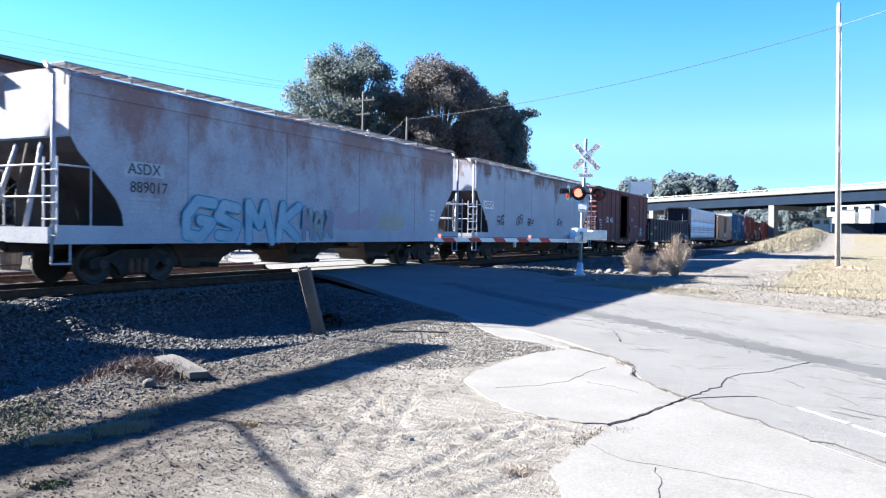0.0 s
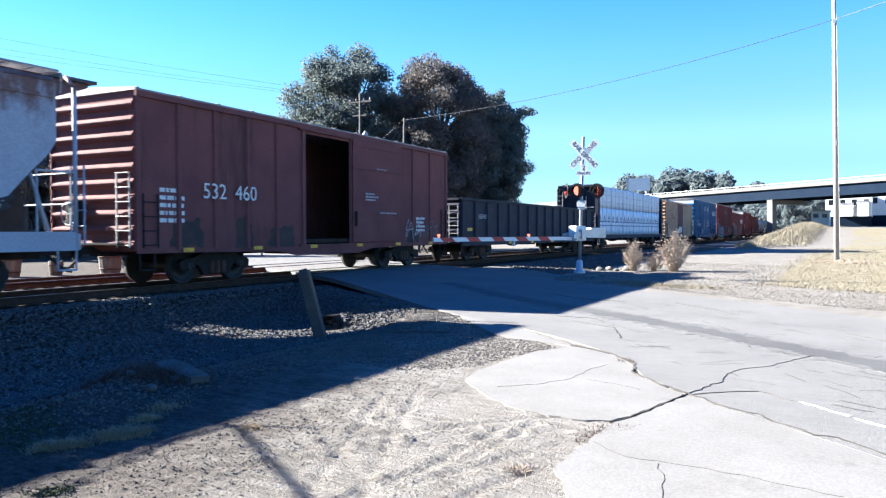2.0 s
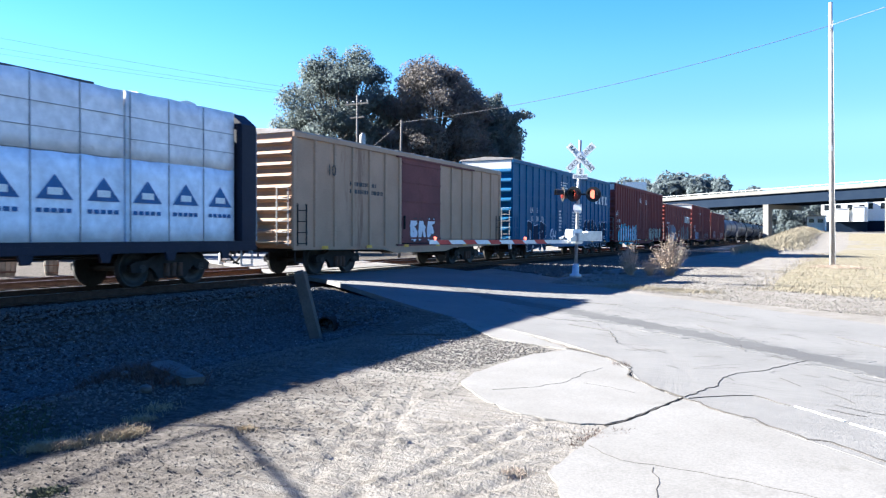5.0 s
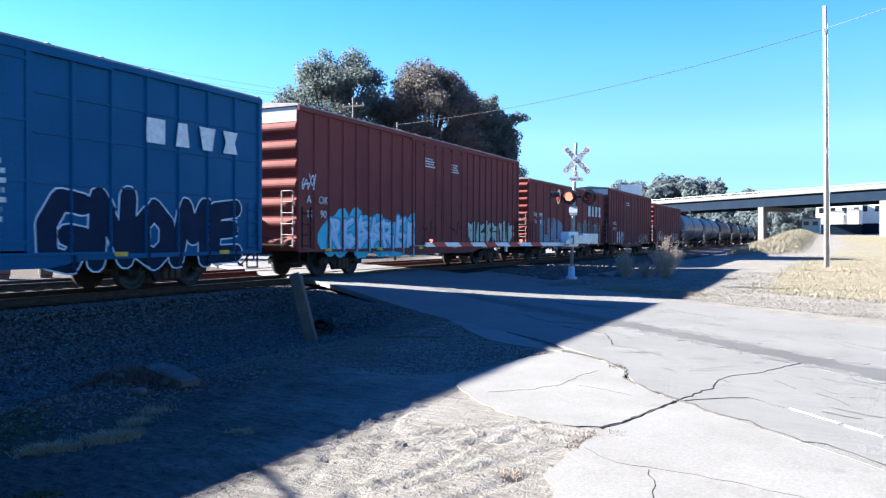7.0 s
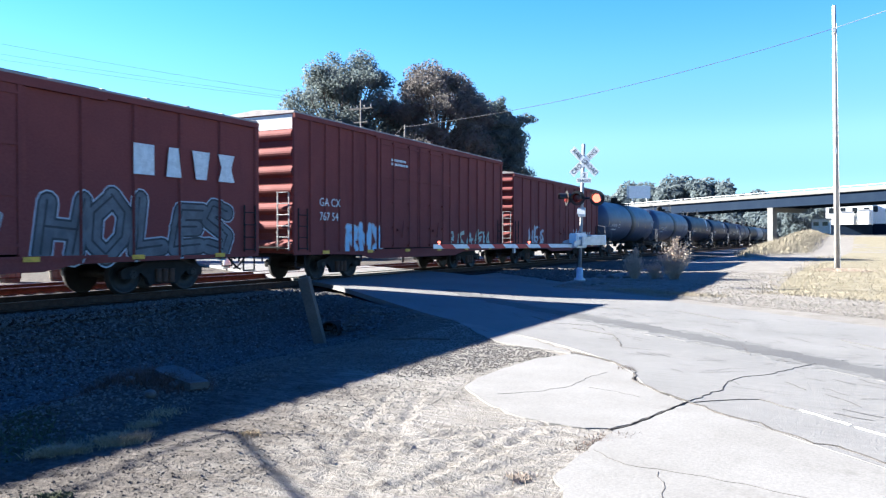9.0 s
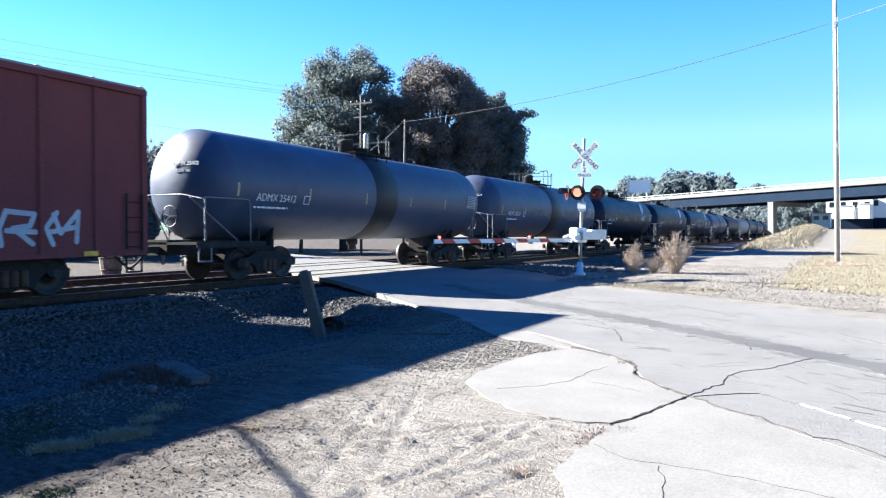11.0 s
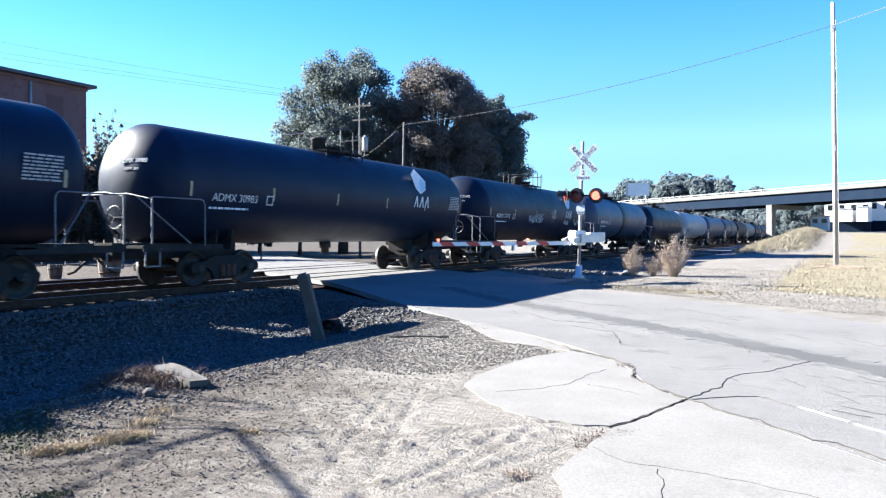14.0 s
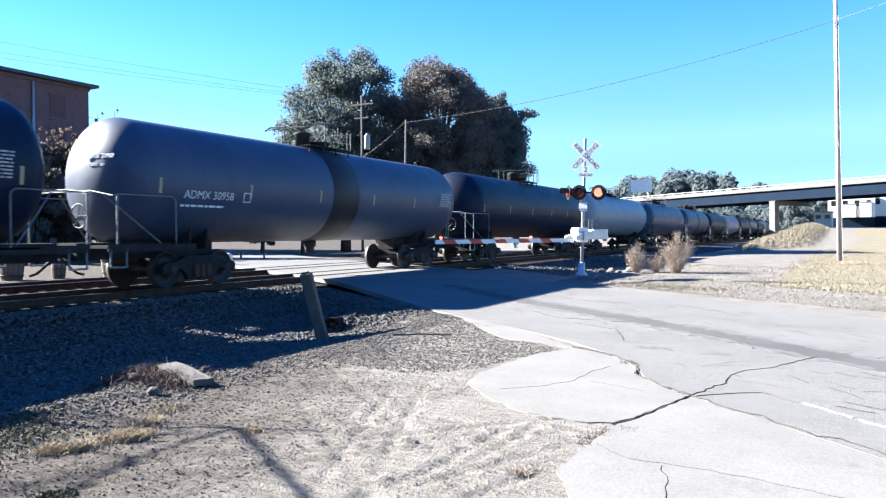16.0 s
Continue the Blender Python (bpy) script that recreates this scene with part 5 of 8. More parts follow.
M["hop1"] = paint("faded_hopper_grey", (0.37, 0.385, 0.43), (0.31, 0.32, 0.37), (0.22, 0.135, 0.13), 0.45, 0.26, big=0.55, zrust=(1.6, 4.4, -0.10, 0.13), run=0.7)
M["hop2"] = paint("rust_stained_hopper_grey", (0.37, 0.39, 0.44), (0.315, 0.335, 0.385), (0.15, 0.082, 0.07), 0.535, 0.14, big=0.75, zrust=(2.7, 4.4, -0.13, 0.14), run=0.55)
M["brown"] = paint("oxide_brown_paint", (0.194, 0.054, 0.047), (0.164, 0.047, 0.043), (0.134, 0.038, 0.035), 0.55, 0.15, rough=0.72, spec=0.10)
M["brown_old"] = paint("old_dark_brown_paint", (0.18, 0.071, 0.066), (0.133, 0.055, 0.054), (0.086, 0.039, 0.035), 0.53, 0.15, rough=0.72, spec=0.10)
M["maroon"] = paint("dull_maroon_paint", (0.171, 0.051, 0.047), (0.146, 0.044, 0.043), (0.099, 0.032, 0.029), 0.55, 0.15, rough=0.72, spec=0.10)
M["end_pale"] = paint("pale_end_panel", (0.62, 0.60, 0.58), (0.52, 0.50, 0.48), (0.30, 0.2, 0.17), 0.62, 0.1)
M["gon"] = paint("scuffed_black_paint", (0.012, 0.014, 0.026), (0.019, 0.02, 0.035), (0.028, 0.023, 0.028), 0.6, 0.1, 0.65)
M["tan"] = paint("faded_yellow_paint", (0.40, 0.255, 0.165), (0.33, 0.21, 0.135), (0.19, 0.10, 0.06), 0.57, 0.1)
M["bluecar"] = paint("boxcar_blue_paint", (0.0039, 0.0715, 0.1664), (0.0065, 0.0832, 0.1924), (0.0078, 0.0546, 0.1274), 0.6, 0.15, 0.5, spec=0.15)
M["tankblack"] = paint("glossy_tank_black", (0.0065, 0.0125, 0.03), (0.009, 0.016, 0.036), (0.014, 0.018, 0.033), 0.6, 0.2, 0.45, spec=0.15)
M["tankgrey"] = paint("dusty_tank_grey", (0.045, 0.061, 0.105), (0.036, 0.05, 0.087), (0.03, 0.037, 0.056), 0.56, 0.2, 0.45, spec=0.35)
M["tankpale"] = paint("pale_tank_grey", (0.26, 0.28, 0.31), (0.22, 0.24, 0.27), (0.14, 0.13, 0.13), 0.58, 0.2, 0.45)
M["tankband"] = paint("spilled_black_coating", (0.014, 0.015, 0.018), (0.02, 0.021, 0.025), (0.03, 0.03, 0.033), 0.6, 0.2, 0.5)
M["gf_teal"] = mat("teal_spray_paint", (0.06, 0.42, 0.55), (0.10, 0.50, 0.62), 0.6, scale=2.5)
M["gf_sky"] = mat("pale_blue_spray_paint", (0.36, 0.55, 0.68), (0.30, 0.48, 0.62), 0.6, scale=2.5)
M["gf_ice"] = mat("washed_ice_blue_spray_paint", (0.30, 0.40, 0.47), (0.20, 0.33, 0.42), 0.6, scale=1.6)
M["gf_silver"] = mat("dull_silver_spray_paint", (0.11, 0.122, 0.138), (0.06, 0.067, 0.078), 0.5, scale=2.2)
M["gf_straw"] = mat("faded_yellow_spray_paint", (0.40, 0.36, 0.25), (0.33, 0.31, 0.27), 0.6, scale=1.2)
M["gf_deep"] = mat("deep_teal_spray_paint", (0.02, 0.20, 0.32), (0.03, 0.26, 0.38), 0.6, scale=2.5)
M["gf_mauve"] = mat("faded_mauve_spray_paint", (0.24, 0.19, 0.27), (0.28, 0.25, 0.20), 0.6, scale=0.8)
M["gf_steel"] = mat("steel_blue_spray_paint", (0.15, 0.215, 0.29), (0.10, 0.16, 0.23), 0.6, scale=1.5)
M["gf_white"] = mat("white_spray_paint", (0.68, 0.70, 0.74), (0.55, 0.58, 0.63), 0.6, scale=2.5)
M["gf_grey"] = mat("silver_spray_paint", (0.40, 0.42, 0.45), (0.30, 0.32, 0.36), 0.5, scale=2.5)
M["gf_green"] = mat("pale_green_spray_paint", (0.34, 0.42, 0.30), (0.40, 0.46, 0.42), 0.6, scale=2.5)
M["gf_pink"] = mat("faded_pink_spray_paint", (0.36, 0.27, 0.31), (0.33, 0.29, 0.35), 0.6, scale=2.5)
M["gf_ink"] = mat("black_spray_paint", (0.02, 0.02, 0.025), (0.035, 0.035, 0.04), 0.6, scale=2.5)
M["gf_navy"] = mat("navy_spray_paint", (0.009, 0.017, 0.04), (0.013, 0.022, 0.048), 0.7, scale=2.5, spec=0.1)


# -- running gear --
def wheelset_bm():
    bm = B()
    for sx in (-1, 1):
        prof = [(0.10, -0.07), (0.40, -0.065), (0.44, -0.07), (0.485, -0.065), (0.48, -0.035), (0.46, -0.02), (WHEEL, 0.055), (0.445, 0.065), (0.40, 0.062), (0.385, 0.03), (0.27, 0.0), (0.16, 0.035), (0.15, 0.07), (0.09, 0.072)]
        lathe(bm, [(r, sx * h) for r, h in prof], "x", 28, (sx * 0.755, 0, 0))
        rod(bm, (sx * 0.80, 0, 0), (sx * 1.10, 0, 0), 0.10, 12)
        for k in range(3):      # end-cap bolts
            a = k * math.tau / 3
            rod(bm, (sx * 1.10, 0.055 * math.cos(a), 0.055 * math.sin(a)), (sx * 1.125, 0.055 * math.cos(a), 0.055 * math.sin(a)), 0.018, 6)
    rod(bm, (-0.8, 0, 0), (0.8, 0, 0), 0.085, 12)
    return bm


def side_frame_bm():
    bm = B()
    out = [(-1.22, 0.38), (-1.24, 0.55), (-1.12, 0.63), (-0.80, 0.65), (-0.48, 0.79), (0.48, 0.79), (0.80, 0.65), (1.12, 0.63), (1.24, 0.55), (1.22, 0.38), (1.06, 0.36), (0.78, 0.40), (0.70, 0.50), (0.52, 0.36), (0.44, 0.20), (-0.44, 0.20), (-0.52, 0.36), (-0.70, 0.50), (-0.78, 0.40), (-1.06, 0.36)]
    prism(bm, out, 0.13, side_m(0, 0, -0.065))
    return bm


def spring_bm():
    bm = B()
    for y in (-0.2, 0.0, 0.2):
        lathe(bm, [(0.075 + 0.012 * (i % 2), 0.24 + 0.03 * i) for i in range(12)], "z", 10, (0.0, y, 0.0))
    return bm


def truck_at(car, yc):
    t = part("truck", shared(("truck",), lambda: box(box(B(), -1.05, 1.05, -0.22, 0.22, 0.42, 0.72), -0.28, 0.28, -0.3, 0.3, 0.7, 0.8), "under"), None, car)
    t.location = (0, yc, 0)
    for sx in (-1.0, 1.0):
        p = part("side_frame", shared(("side_frame",), side_frame_bm, "under"), None, t)
        p.location = (sx, 0, 0)
        p = part("spring", shared(("spring",), spring_bm, "rust"), None, t)
        p.location = (sx * 1.09, 0, 0)
    for sy in (-0.92, 0.92):
        w = part("wheelset", shared(("wheelset",), wheelset_bm, "wheel"), None, t)
        w.location = (0, sy, WHEEL)
        SPINNERS[sy].append(w)


M["wheel"] = mat("worn_wheel_steel", (0.032, 0.03, 0.029), (0.022, 0.02, 0.019), 0.6, 0.2, scale=7, spots=(0.07, 0.066, 0.062), spot_scale=5, spot_at=0.68)


def coupler_bm():
    bm = B()
    box(bm, -0.09, 0.09, 0.0, 0.55, 0.80, 0.97)
    prism(bm, [(-0.16, 0.5), (0.16, 0.5), (0.19, 0.62), (0.12, 0.74), (-0.02, 0.70), (-0.05, 0.60), (-0.17, 0.66)], 0.28, Matrix.Translation((0, 0, 0.74)))
    rod(bm, (0.08, 0.64, 0.70), (0.08, 0.64, 1.08), 0.03, 8)
    return bm


def hose_bm():
    bm = B()
    pipe(bm, [(0.28, 0.1, 0.82), (0.3, 0.3, 0.62), (0.28, 0.52, 0.46), (0.22, 0.72, 0.42)], 0.03, 6)
    return bm


def car_base(name, label, category, near, L, inset=2.9, sill="under"):
    c = thing(name, label, category, "cars of the freight train", at=pose(XC, near, RAIL))
    CARS.append((c, near))
    truck_at(c, inset)
    truck_at(c, L - inset)
    if sill:
        part("centre_sill", box(box(B(), -0.17, 0.17, 0.05, L - 0.05, 0.74, 1.06), -0.9, 0.9, L * 0.5 - 0.7, L * 0.5 + 0.5, 0.62, 0.98), sill, c)
    for y, turn in ((0.05, 180), (L - 0.05, 0)):
        for nm, mk in (("coupler", coupler_bm), ("brake_hose", hose_bm)):
            p = part(nm, shared((nm,), mk, "under"), None, c)
            p.matrix_local = pose(0, y, 0, 0, 0, turn)
    if sill:
        bm = B()      # brake rigging and reservoir slung below
        lathe(bm, [(0.16, -0.5), (0.2, -0.44), (0.2, 0.44), (0.16, 0.5)], "y", 14, (-0.75, L * 0.5 + 1.2, 0.72))
        pipe(bm, [(0.5, 3.2, 0.72), (0.5, L - 3.2, 0.72)], 0.025)
        part("air_brake_gear", bm, "under", c)
    return c


def ladder_bm(h, w=0.42, step=0.33, r=0.014):
    """Stands in the x-z plane, rungs along x."""
    bm = B()
    for x in (0, w):
        box(bm, x - 0.018, x + 0.018, -0.03, 0.0, 0, h)
    n = int(h / step)
    for i in range(n + 1):
        rod(bm, (0, -0.05, 0.06 + i * step), (w, -0.05, 0.06 + i * step), r, 6)
    return bm


def ladder(car, at, h, material, w=0.42):
    p = part("ladder", shared(("ladder", round(h, 2), w, material), lambda: ladder_bm(h, w), material), None, car)
    p.matrix_local = at


def step_bm():
    bm = B()
    pipe(bm, [(0, 0, 0), (0, 0, -0.42), (0, 0.42, -0.42), (0, 0.42, 0)], 0.022, 6)
    box(bm, -0.03, 0.06, 0.02, 0.40, -0.44, -0.41)
    return bm


def steps(car, L, z, x, material):
    for sx in (-1, 1):
        for y in (0.12, L - 0.54):
            p = part("step", shared(("step", material), step_bm, material), None, car)
            p.location = (sx * x, y, z)


def brake_wheel(car, at, material):
    def make():
        bm = B()
        n, R0 = 18, 0.27
        pts = [(R0 * math.cos(k * math.tau / n), R0 * math.sin(k * math.tau / n), 0) for k in range(n + 1)]
        pipe(bm, pts, 0.016, 6)
        for k in range(4):
            rod(bm, (0, 0, 0.02), pts[k * 4], 0.01, 5)
        return bm
    p = part("brake_wheel", shared(("brake_wheel", material), make, material), None, car)
    p.matrix_local = at


def reflectors(car, ys, z, x, w=0.34, h=0.1, material="yellow"):
    for y in ys:
        p = part("reflector", shared(("reflector", w, h, material), lambda: box(B(), 0, 0.004, -w / 2, w / 2, -h / 2, h / 2), material), None, car)
        p.location = (x, y, z)


def stencil(car, y, z, w, h, x, rows=4, material="decal", seed=0):
    """Small print that cannot be read: rows of short bars."""
    rng = random.Random(int(y * 100 + z * 10) + seed)
    bm = B()
    for r in range(rows):
        u = y
        zz = z + h * (1 - (r + 0.5) / rows)
        end = y + w * rng.uniform(0.7, 1.0)
        while u < end:
            k = rng.uniform(0.06, 0.22)
            box(bm, 0, 0.002, u, min(end, u + k), zz - h / rows * 0.27, zz + h / rows * 0.27)
            u += k + 0.04
    p = part("stencil", bm, material, car)
    p.location = (x, 0, 0)


def blocks(car, text_y, z, w, h, x, n, material="decal", name="emblem"):
    """A company mark as plain upright shapes: n bars."""
    for i in range(n):
        k = w / n * 0.66
        form = [[(0, 0), (k, 0), (k, h), (0, h)], [(k * 0.1, 0), (k * 0.9, 0), (k * 0.75, h), (k * 0.25, h)], [(k * 0.2, 0), (k * 0.8, 0), (k, h), (0, h)], [(0, 0), (k, 0), (k * 0.8, h * 0.5), (k, h), (0, h), (k * 0.2, h * 0.5)]][i % 4]
        p = part(name, prism(B(), form, 0.002, side_m(text_y + i * w / n, z, 0)), material, car, "plain white block of a company mark")
        p.location = (x, 0, 0)


# -- spray-painted pieces --
def stroke(bm, pts, r, x, seg=10):
    """A thick round-ended line on the plane x."""
    for (a, b) in zip(pts, pts[1:]):
        a, b = Vector(a), Vector(b)
        d = (b - a)
        if d.length < 1e-4:
            continue
        ang = math.atan2(d.y, d.x)
        out = [b + Vector((math.cos(ang + k), math.sin(ang + k))) * r for k in (math.pi * (i / 5 - 0.5) for i in range(6))]
        out += [a + Vector((math.cos(ang + k), math.sin(ang + k))) * r for k in (math.pi * (i / 5 + 0.5) for i in range(6))]
        bm.faces.new([bm.verts.new((x, p.x, p.y)) for p in out])
        x += 0.00012
    return x


def glyph(rng):
    """A knot of bent strokes that spells nothing."""
    def w(x, y):
        return min(1.0, max(0.0, x + rng.uniform(-0.09, 0.09))), min(1.0, max(0.0, y + rng.uniform(-0.07, 0.07)))
    stem = [w(0.16, 0.0), w(0.10, 0.5), w(0.2, 1.0)]
    bends = [[w(0.2, 0.95), w(0.85, 0.85), w(0.8, 0.55), w(0.3, 0.5), w(0.9, 0.02)], [w(0.85, 0.98), w(0.3, 0.85), w(0.2, 0.3), w(0.6, 0.02), w(0.92, 0.3), w(0.6, 0.45)],
             [w(0.15, 0.1), w(0.5, 0.9), w(0.85, 0.05)], [w(0.1, 0.95), w(0.5, 0.35), w(0.9, 0.95), w(0.85, 0.05)], [w(0.9, 0.9), w(0.25, 0.75), w(0.8, 0.4), w(0.2, 0.1)]]
    cross = [w(0.15, 0.45), w(0.9, rng.choice((0.35, 0.55)))]
    return [stem, rng.choice(bends), cross] if rng.random() < 0.6 else [rng.choice(bends), rng.choice(bends)]


ALPHA = {"A": [[(0, 0), (0.45, 1), (0.9, 0)], [(0.2, 0.35), (0.72, 0.35)]], "B": [[(0.1, 0), (0.1, 1), (0.75, 0.85), (0.65, 0.55), (0.2, 0.5), (0.85, 0.4), (0.75, 0.05), (0.1, 0)]],
         "D": [[(0.1, 0), (0.05, 1), (0.75, 0.85), (0.9, 0.4), (0.6, 0.05), (0.1, 0)]], "E": [[(0.9, 0.95), (0.15, 0.9), (0.1, 0.05), (0.95, 0.1)], [(0.1, 0.5), (0.75, 0.52)]],
         "G": [[(0.85, 0.95), (0.3, 1), (0.02, 0.6), (0.1, 0.1), (0.6, 0), (0.9, 0.4), (0.5, 0.45)]], "H": [[(0.12, 0), (0.08, 1)], [(0.85, 0), (0.9, 1)], [(0.1, 0.5), (0.88, 0.5)]],
         "K": [[(0.1, 0), (0.12, 1)], [(0.85, 1), (0.15, 0.5), (0.95, 0)]], "L": [[(0.2, 1), (0.1, 0.05), (0.9, 0.1)]], "M": [[(0.02, 0), (0.15, 1), (0.5, 0.4), (0.82, 1), (0.98, 0)]],
         "N": [[(0.08, 0), (0.12, 1), (0.85, 0.02), (0.9, 1)]], "O": [[(0.5, 1), (0.1, 0.7), (0.12, 0.25), (0.5, 0), (0.88, 0.3), (0.9, 0.7), (0.5, 1)]], "R": [[(0.1, 0), (0.1, 1), (0.8, 0.85), (0.7, 0.5), (0.2, 0.45), (0.95, 0)]],
         "S": [[(0.85, 0.9), (0.35, 1), (0.1, 0.7), (0.8, 0.35), (0.6, 0.02), (0.05, 0.1)]], "T": [[(0.0, 0.92), (1.0, 0.98)], [(0.5, 0.95), (0.45, 0)]]}


def piece(car, y0, y1, z0, z1, x, fill, line, seed, n=None, posts=(), post_w=0.1, proud=0.0, fat=0.13, thin=0.055, glow=None, cloud=None, text=None, edge=None):
    """Spray-painted lettering nobody can read: fat outlined strokes, on the panels and again on the posts that stand proud."""
    rng = random.Random(seed)
    h, w = z1 - z0, y1 - y0
    n = len(text) if text else n or max(2, round(w / h * 1.15))
    lw = w / n
    letters = []
    for i in range(n):
        g = ALPHA[text[i]] if text else glyph(rng)
        top, low, tilt = rng.uniform(0.8, 1.0), rng.uniform(0.0, 0.12), rng.uniform(-0.12, 0.2)
        for line_pts in g:
            letters.append([(y0 + lw * (i + 0.08 + 0.86 * a) + tilt * lw * b, z0 + h * (low + (top - low) * b) + rng.uniform(-0.03, 0.03) * h) for a, b in line_pts])
    layers = []
    if cloud:
        bm = B()
        k = x + 0.0005
        for i in range(n * 3):
            yy = y0 + w * (i + 0.5) / (n * 3)
            zz = z0 + h * rng.uniform(0.3, 0.6)
            k = stroke(bm, [(yy - lw * 0.25, zz - h * 0.22), (yy + lw * 0.2, zz + h * rng.uniform(0.0, 0.35))], h * 0.33, k)
        layers.append((bm, cloud, 0.0))
    for rad, m2, dx in ((fat + thin * 1.7, edge, 0.0015), (fat + thin, line, 0.003), (fat, fill, 0.006)):
        if m2 is None:
            continue
        bm = B()
        k = x + dx
        for pts in letters:
            k = stroke(bm, pts, h * rad * (0.9 if len(letters) > 4 else 1.0), k)
        layers.append((bm, m2, dx))
    if glow:
        bm = B()
        k = x + 0.009
        for pts in letters:
            k = stroke(bm, [(a - 0.02, b + h * 0.03) for a, b in pts], h * 0.018, k)
        layers.append((bm, glow, 0.009))
    whole = None
    for bm, m2, dx in layers:
        for yp in posts if proud else ():
            if y0 - 0.1 < yp < y1 + 0.1:
                cut = bm.copy()
                for yy, no in ((yp - post_w / 2, (0, -1, 0)), (yp + post_w / 2, (0, 1, 0))):
                    bmesh.ops.bisect_plane(cut, geom=cut.verts[:] + cut.edges[:] + cut.faces[:], plane_co=(0, yy, 0), plane_no=no, clear_outer=True)
                if cut.faces:
                    me = bpy.data.meshes.new("cut")
                    cut.to_mesh(me)
                    me.transform(Matrix.Translation((proud, 0, 0)))
                    bm.from_mesh(me)
                    bpy.data.meshes.remove(me)
                cut.free()
        ob = part("graffiti", bm, m2, car)


def tag(car, y0, y1, z0, z1, x, material, seed, r=0.025):
    """A thin scribbled line."""
    rng = random.Random(seed)
    bm = B()
    h = z1 - z0
    n = max(2, round((y1 - y0) / h * 1.5))
    lw = (y1 - y0) / n
    k = x + 0.003
    for i in range(n):
        low, tall, slant = rng.uniform(0.0, 0.3), rng.uniform(0.45, 1.0), rng.uniform(0.05, 0.3)
        for line in glyph(rng):
            pts = [(y0 + lw * (i + 1.15 * a + slant * b), z0 + h * min(1.0, low + tall * b)) for a, b in line]
            smooth_pts = []
            for q in range(len(pts) - 1):
                p0, p1, p2, p3 = (Vector(pts[max(0, min(len(pts) - 1, q + d))]) for d in (-1, 0, 1, 2))
                for s in range(5):
                    t = s / 5
                    smooth_pts.append(0.5 * ((2 * p1) + (p2 - p0) * t + (2 * p0 - 5 * p1 + 4 * p2 - p3) * t * t + (3 * p1 - p0 - 3 * p2 + p3) * t ** 3))
            k = stroke(bm, smooth_pts + [Vector(pts[-1])], r, k)
    part("graffiti", bm, material, car)


# -- boxcars --
def end_wall_bm(h, z0, n, depth=0.09, top=0.0):
    """A pressed steel end in the x-z plane with n rounded ribs across, outside towards -y."""
    bm = B()
    prof = [(0.0, z0)]
    zt = h - top
    pitch = (zt - z0) / n
    for i in range(n):
        a = z0 + i * pitch
        prof += [(0.0, a + pitch * 0.10)] + [(-depth * math.sin(math.pi * k / 6) ** 0.8, a + pitch * (0.12 + 0.62 * k / 6)) for k in range(7)] + [(0.0, a + pitch * 0.9)]
    prof += [(0.0, h)]
    rows = [[bm.verts.new((x, y, z)) for y, z in prof] for x in (-1.40, 1.40)]
    back = [[bm.verts.new((x, 0.06, z)) for z in (z0, h)] for x in (-1.40, 1.40)]
    for i in range(len(prof) - 1):
        bm.faces.new((rows[0][i], rows[1][i], rows[1][i + 1], rows[0][i + 1]))
    for r, b in zip(rows, back):
        bm.faces.new([*r, b[1], b[0]])
    bm.faces.new((back[0][0], back[0][1], back[1][1], back[1][0]))
    return bm


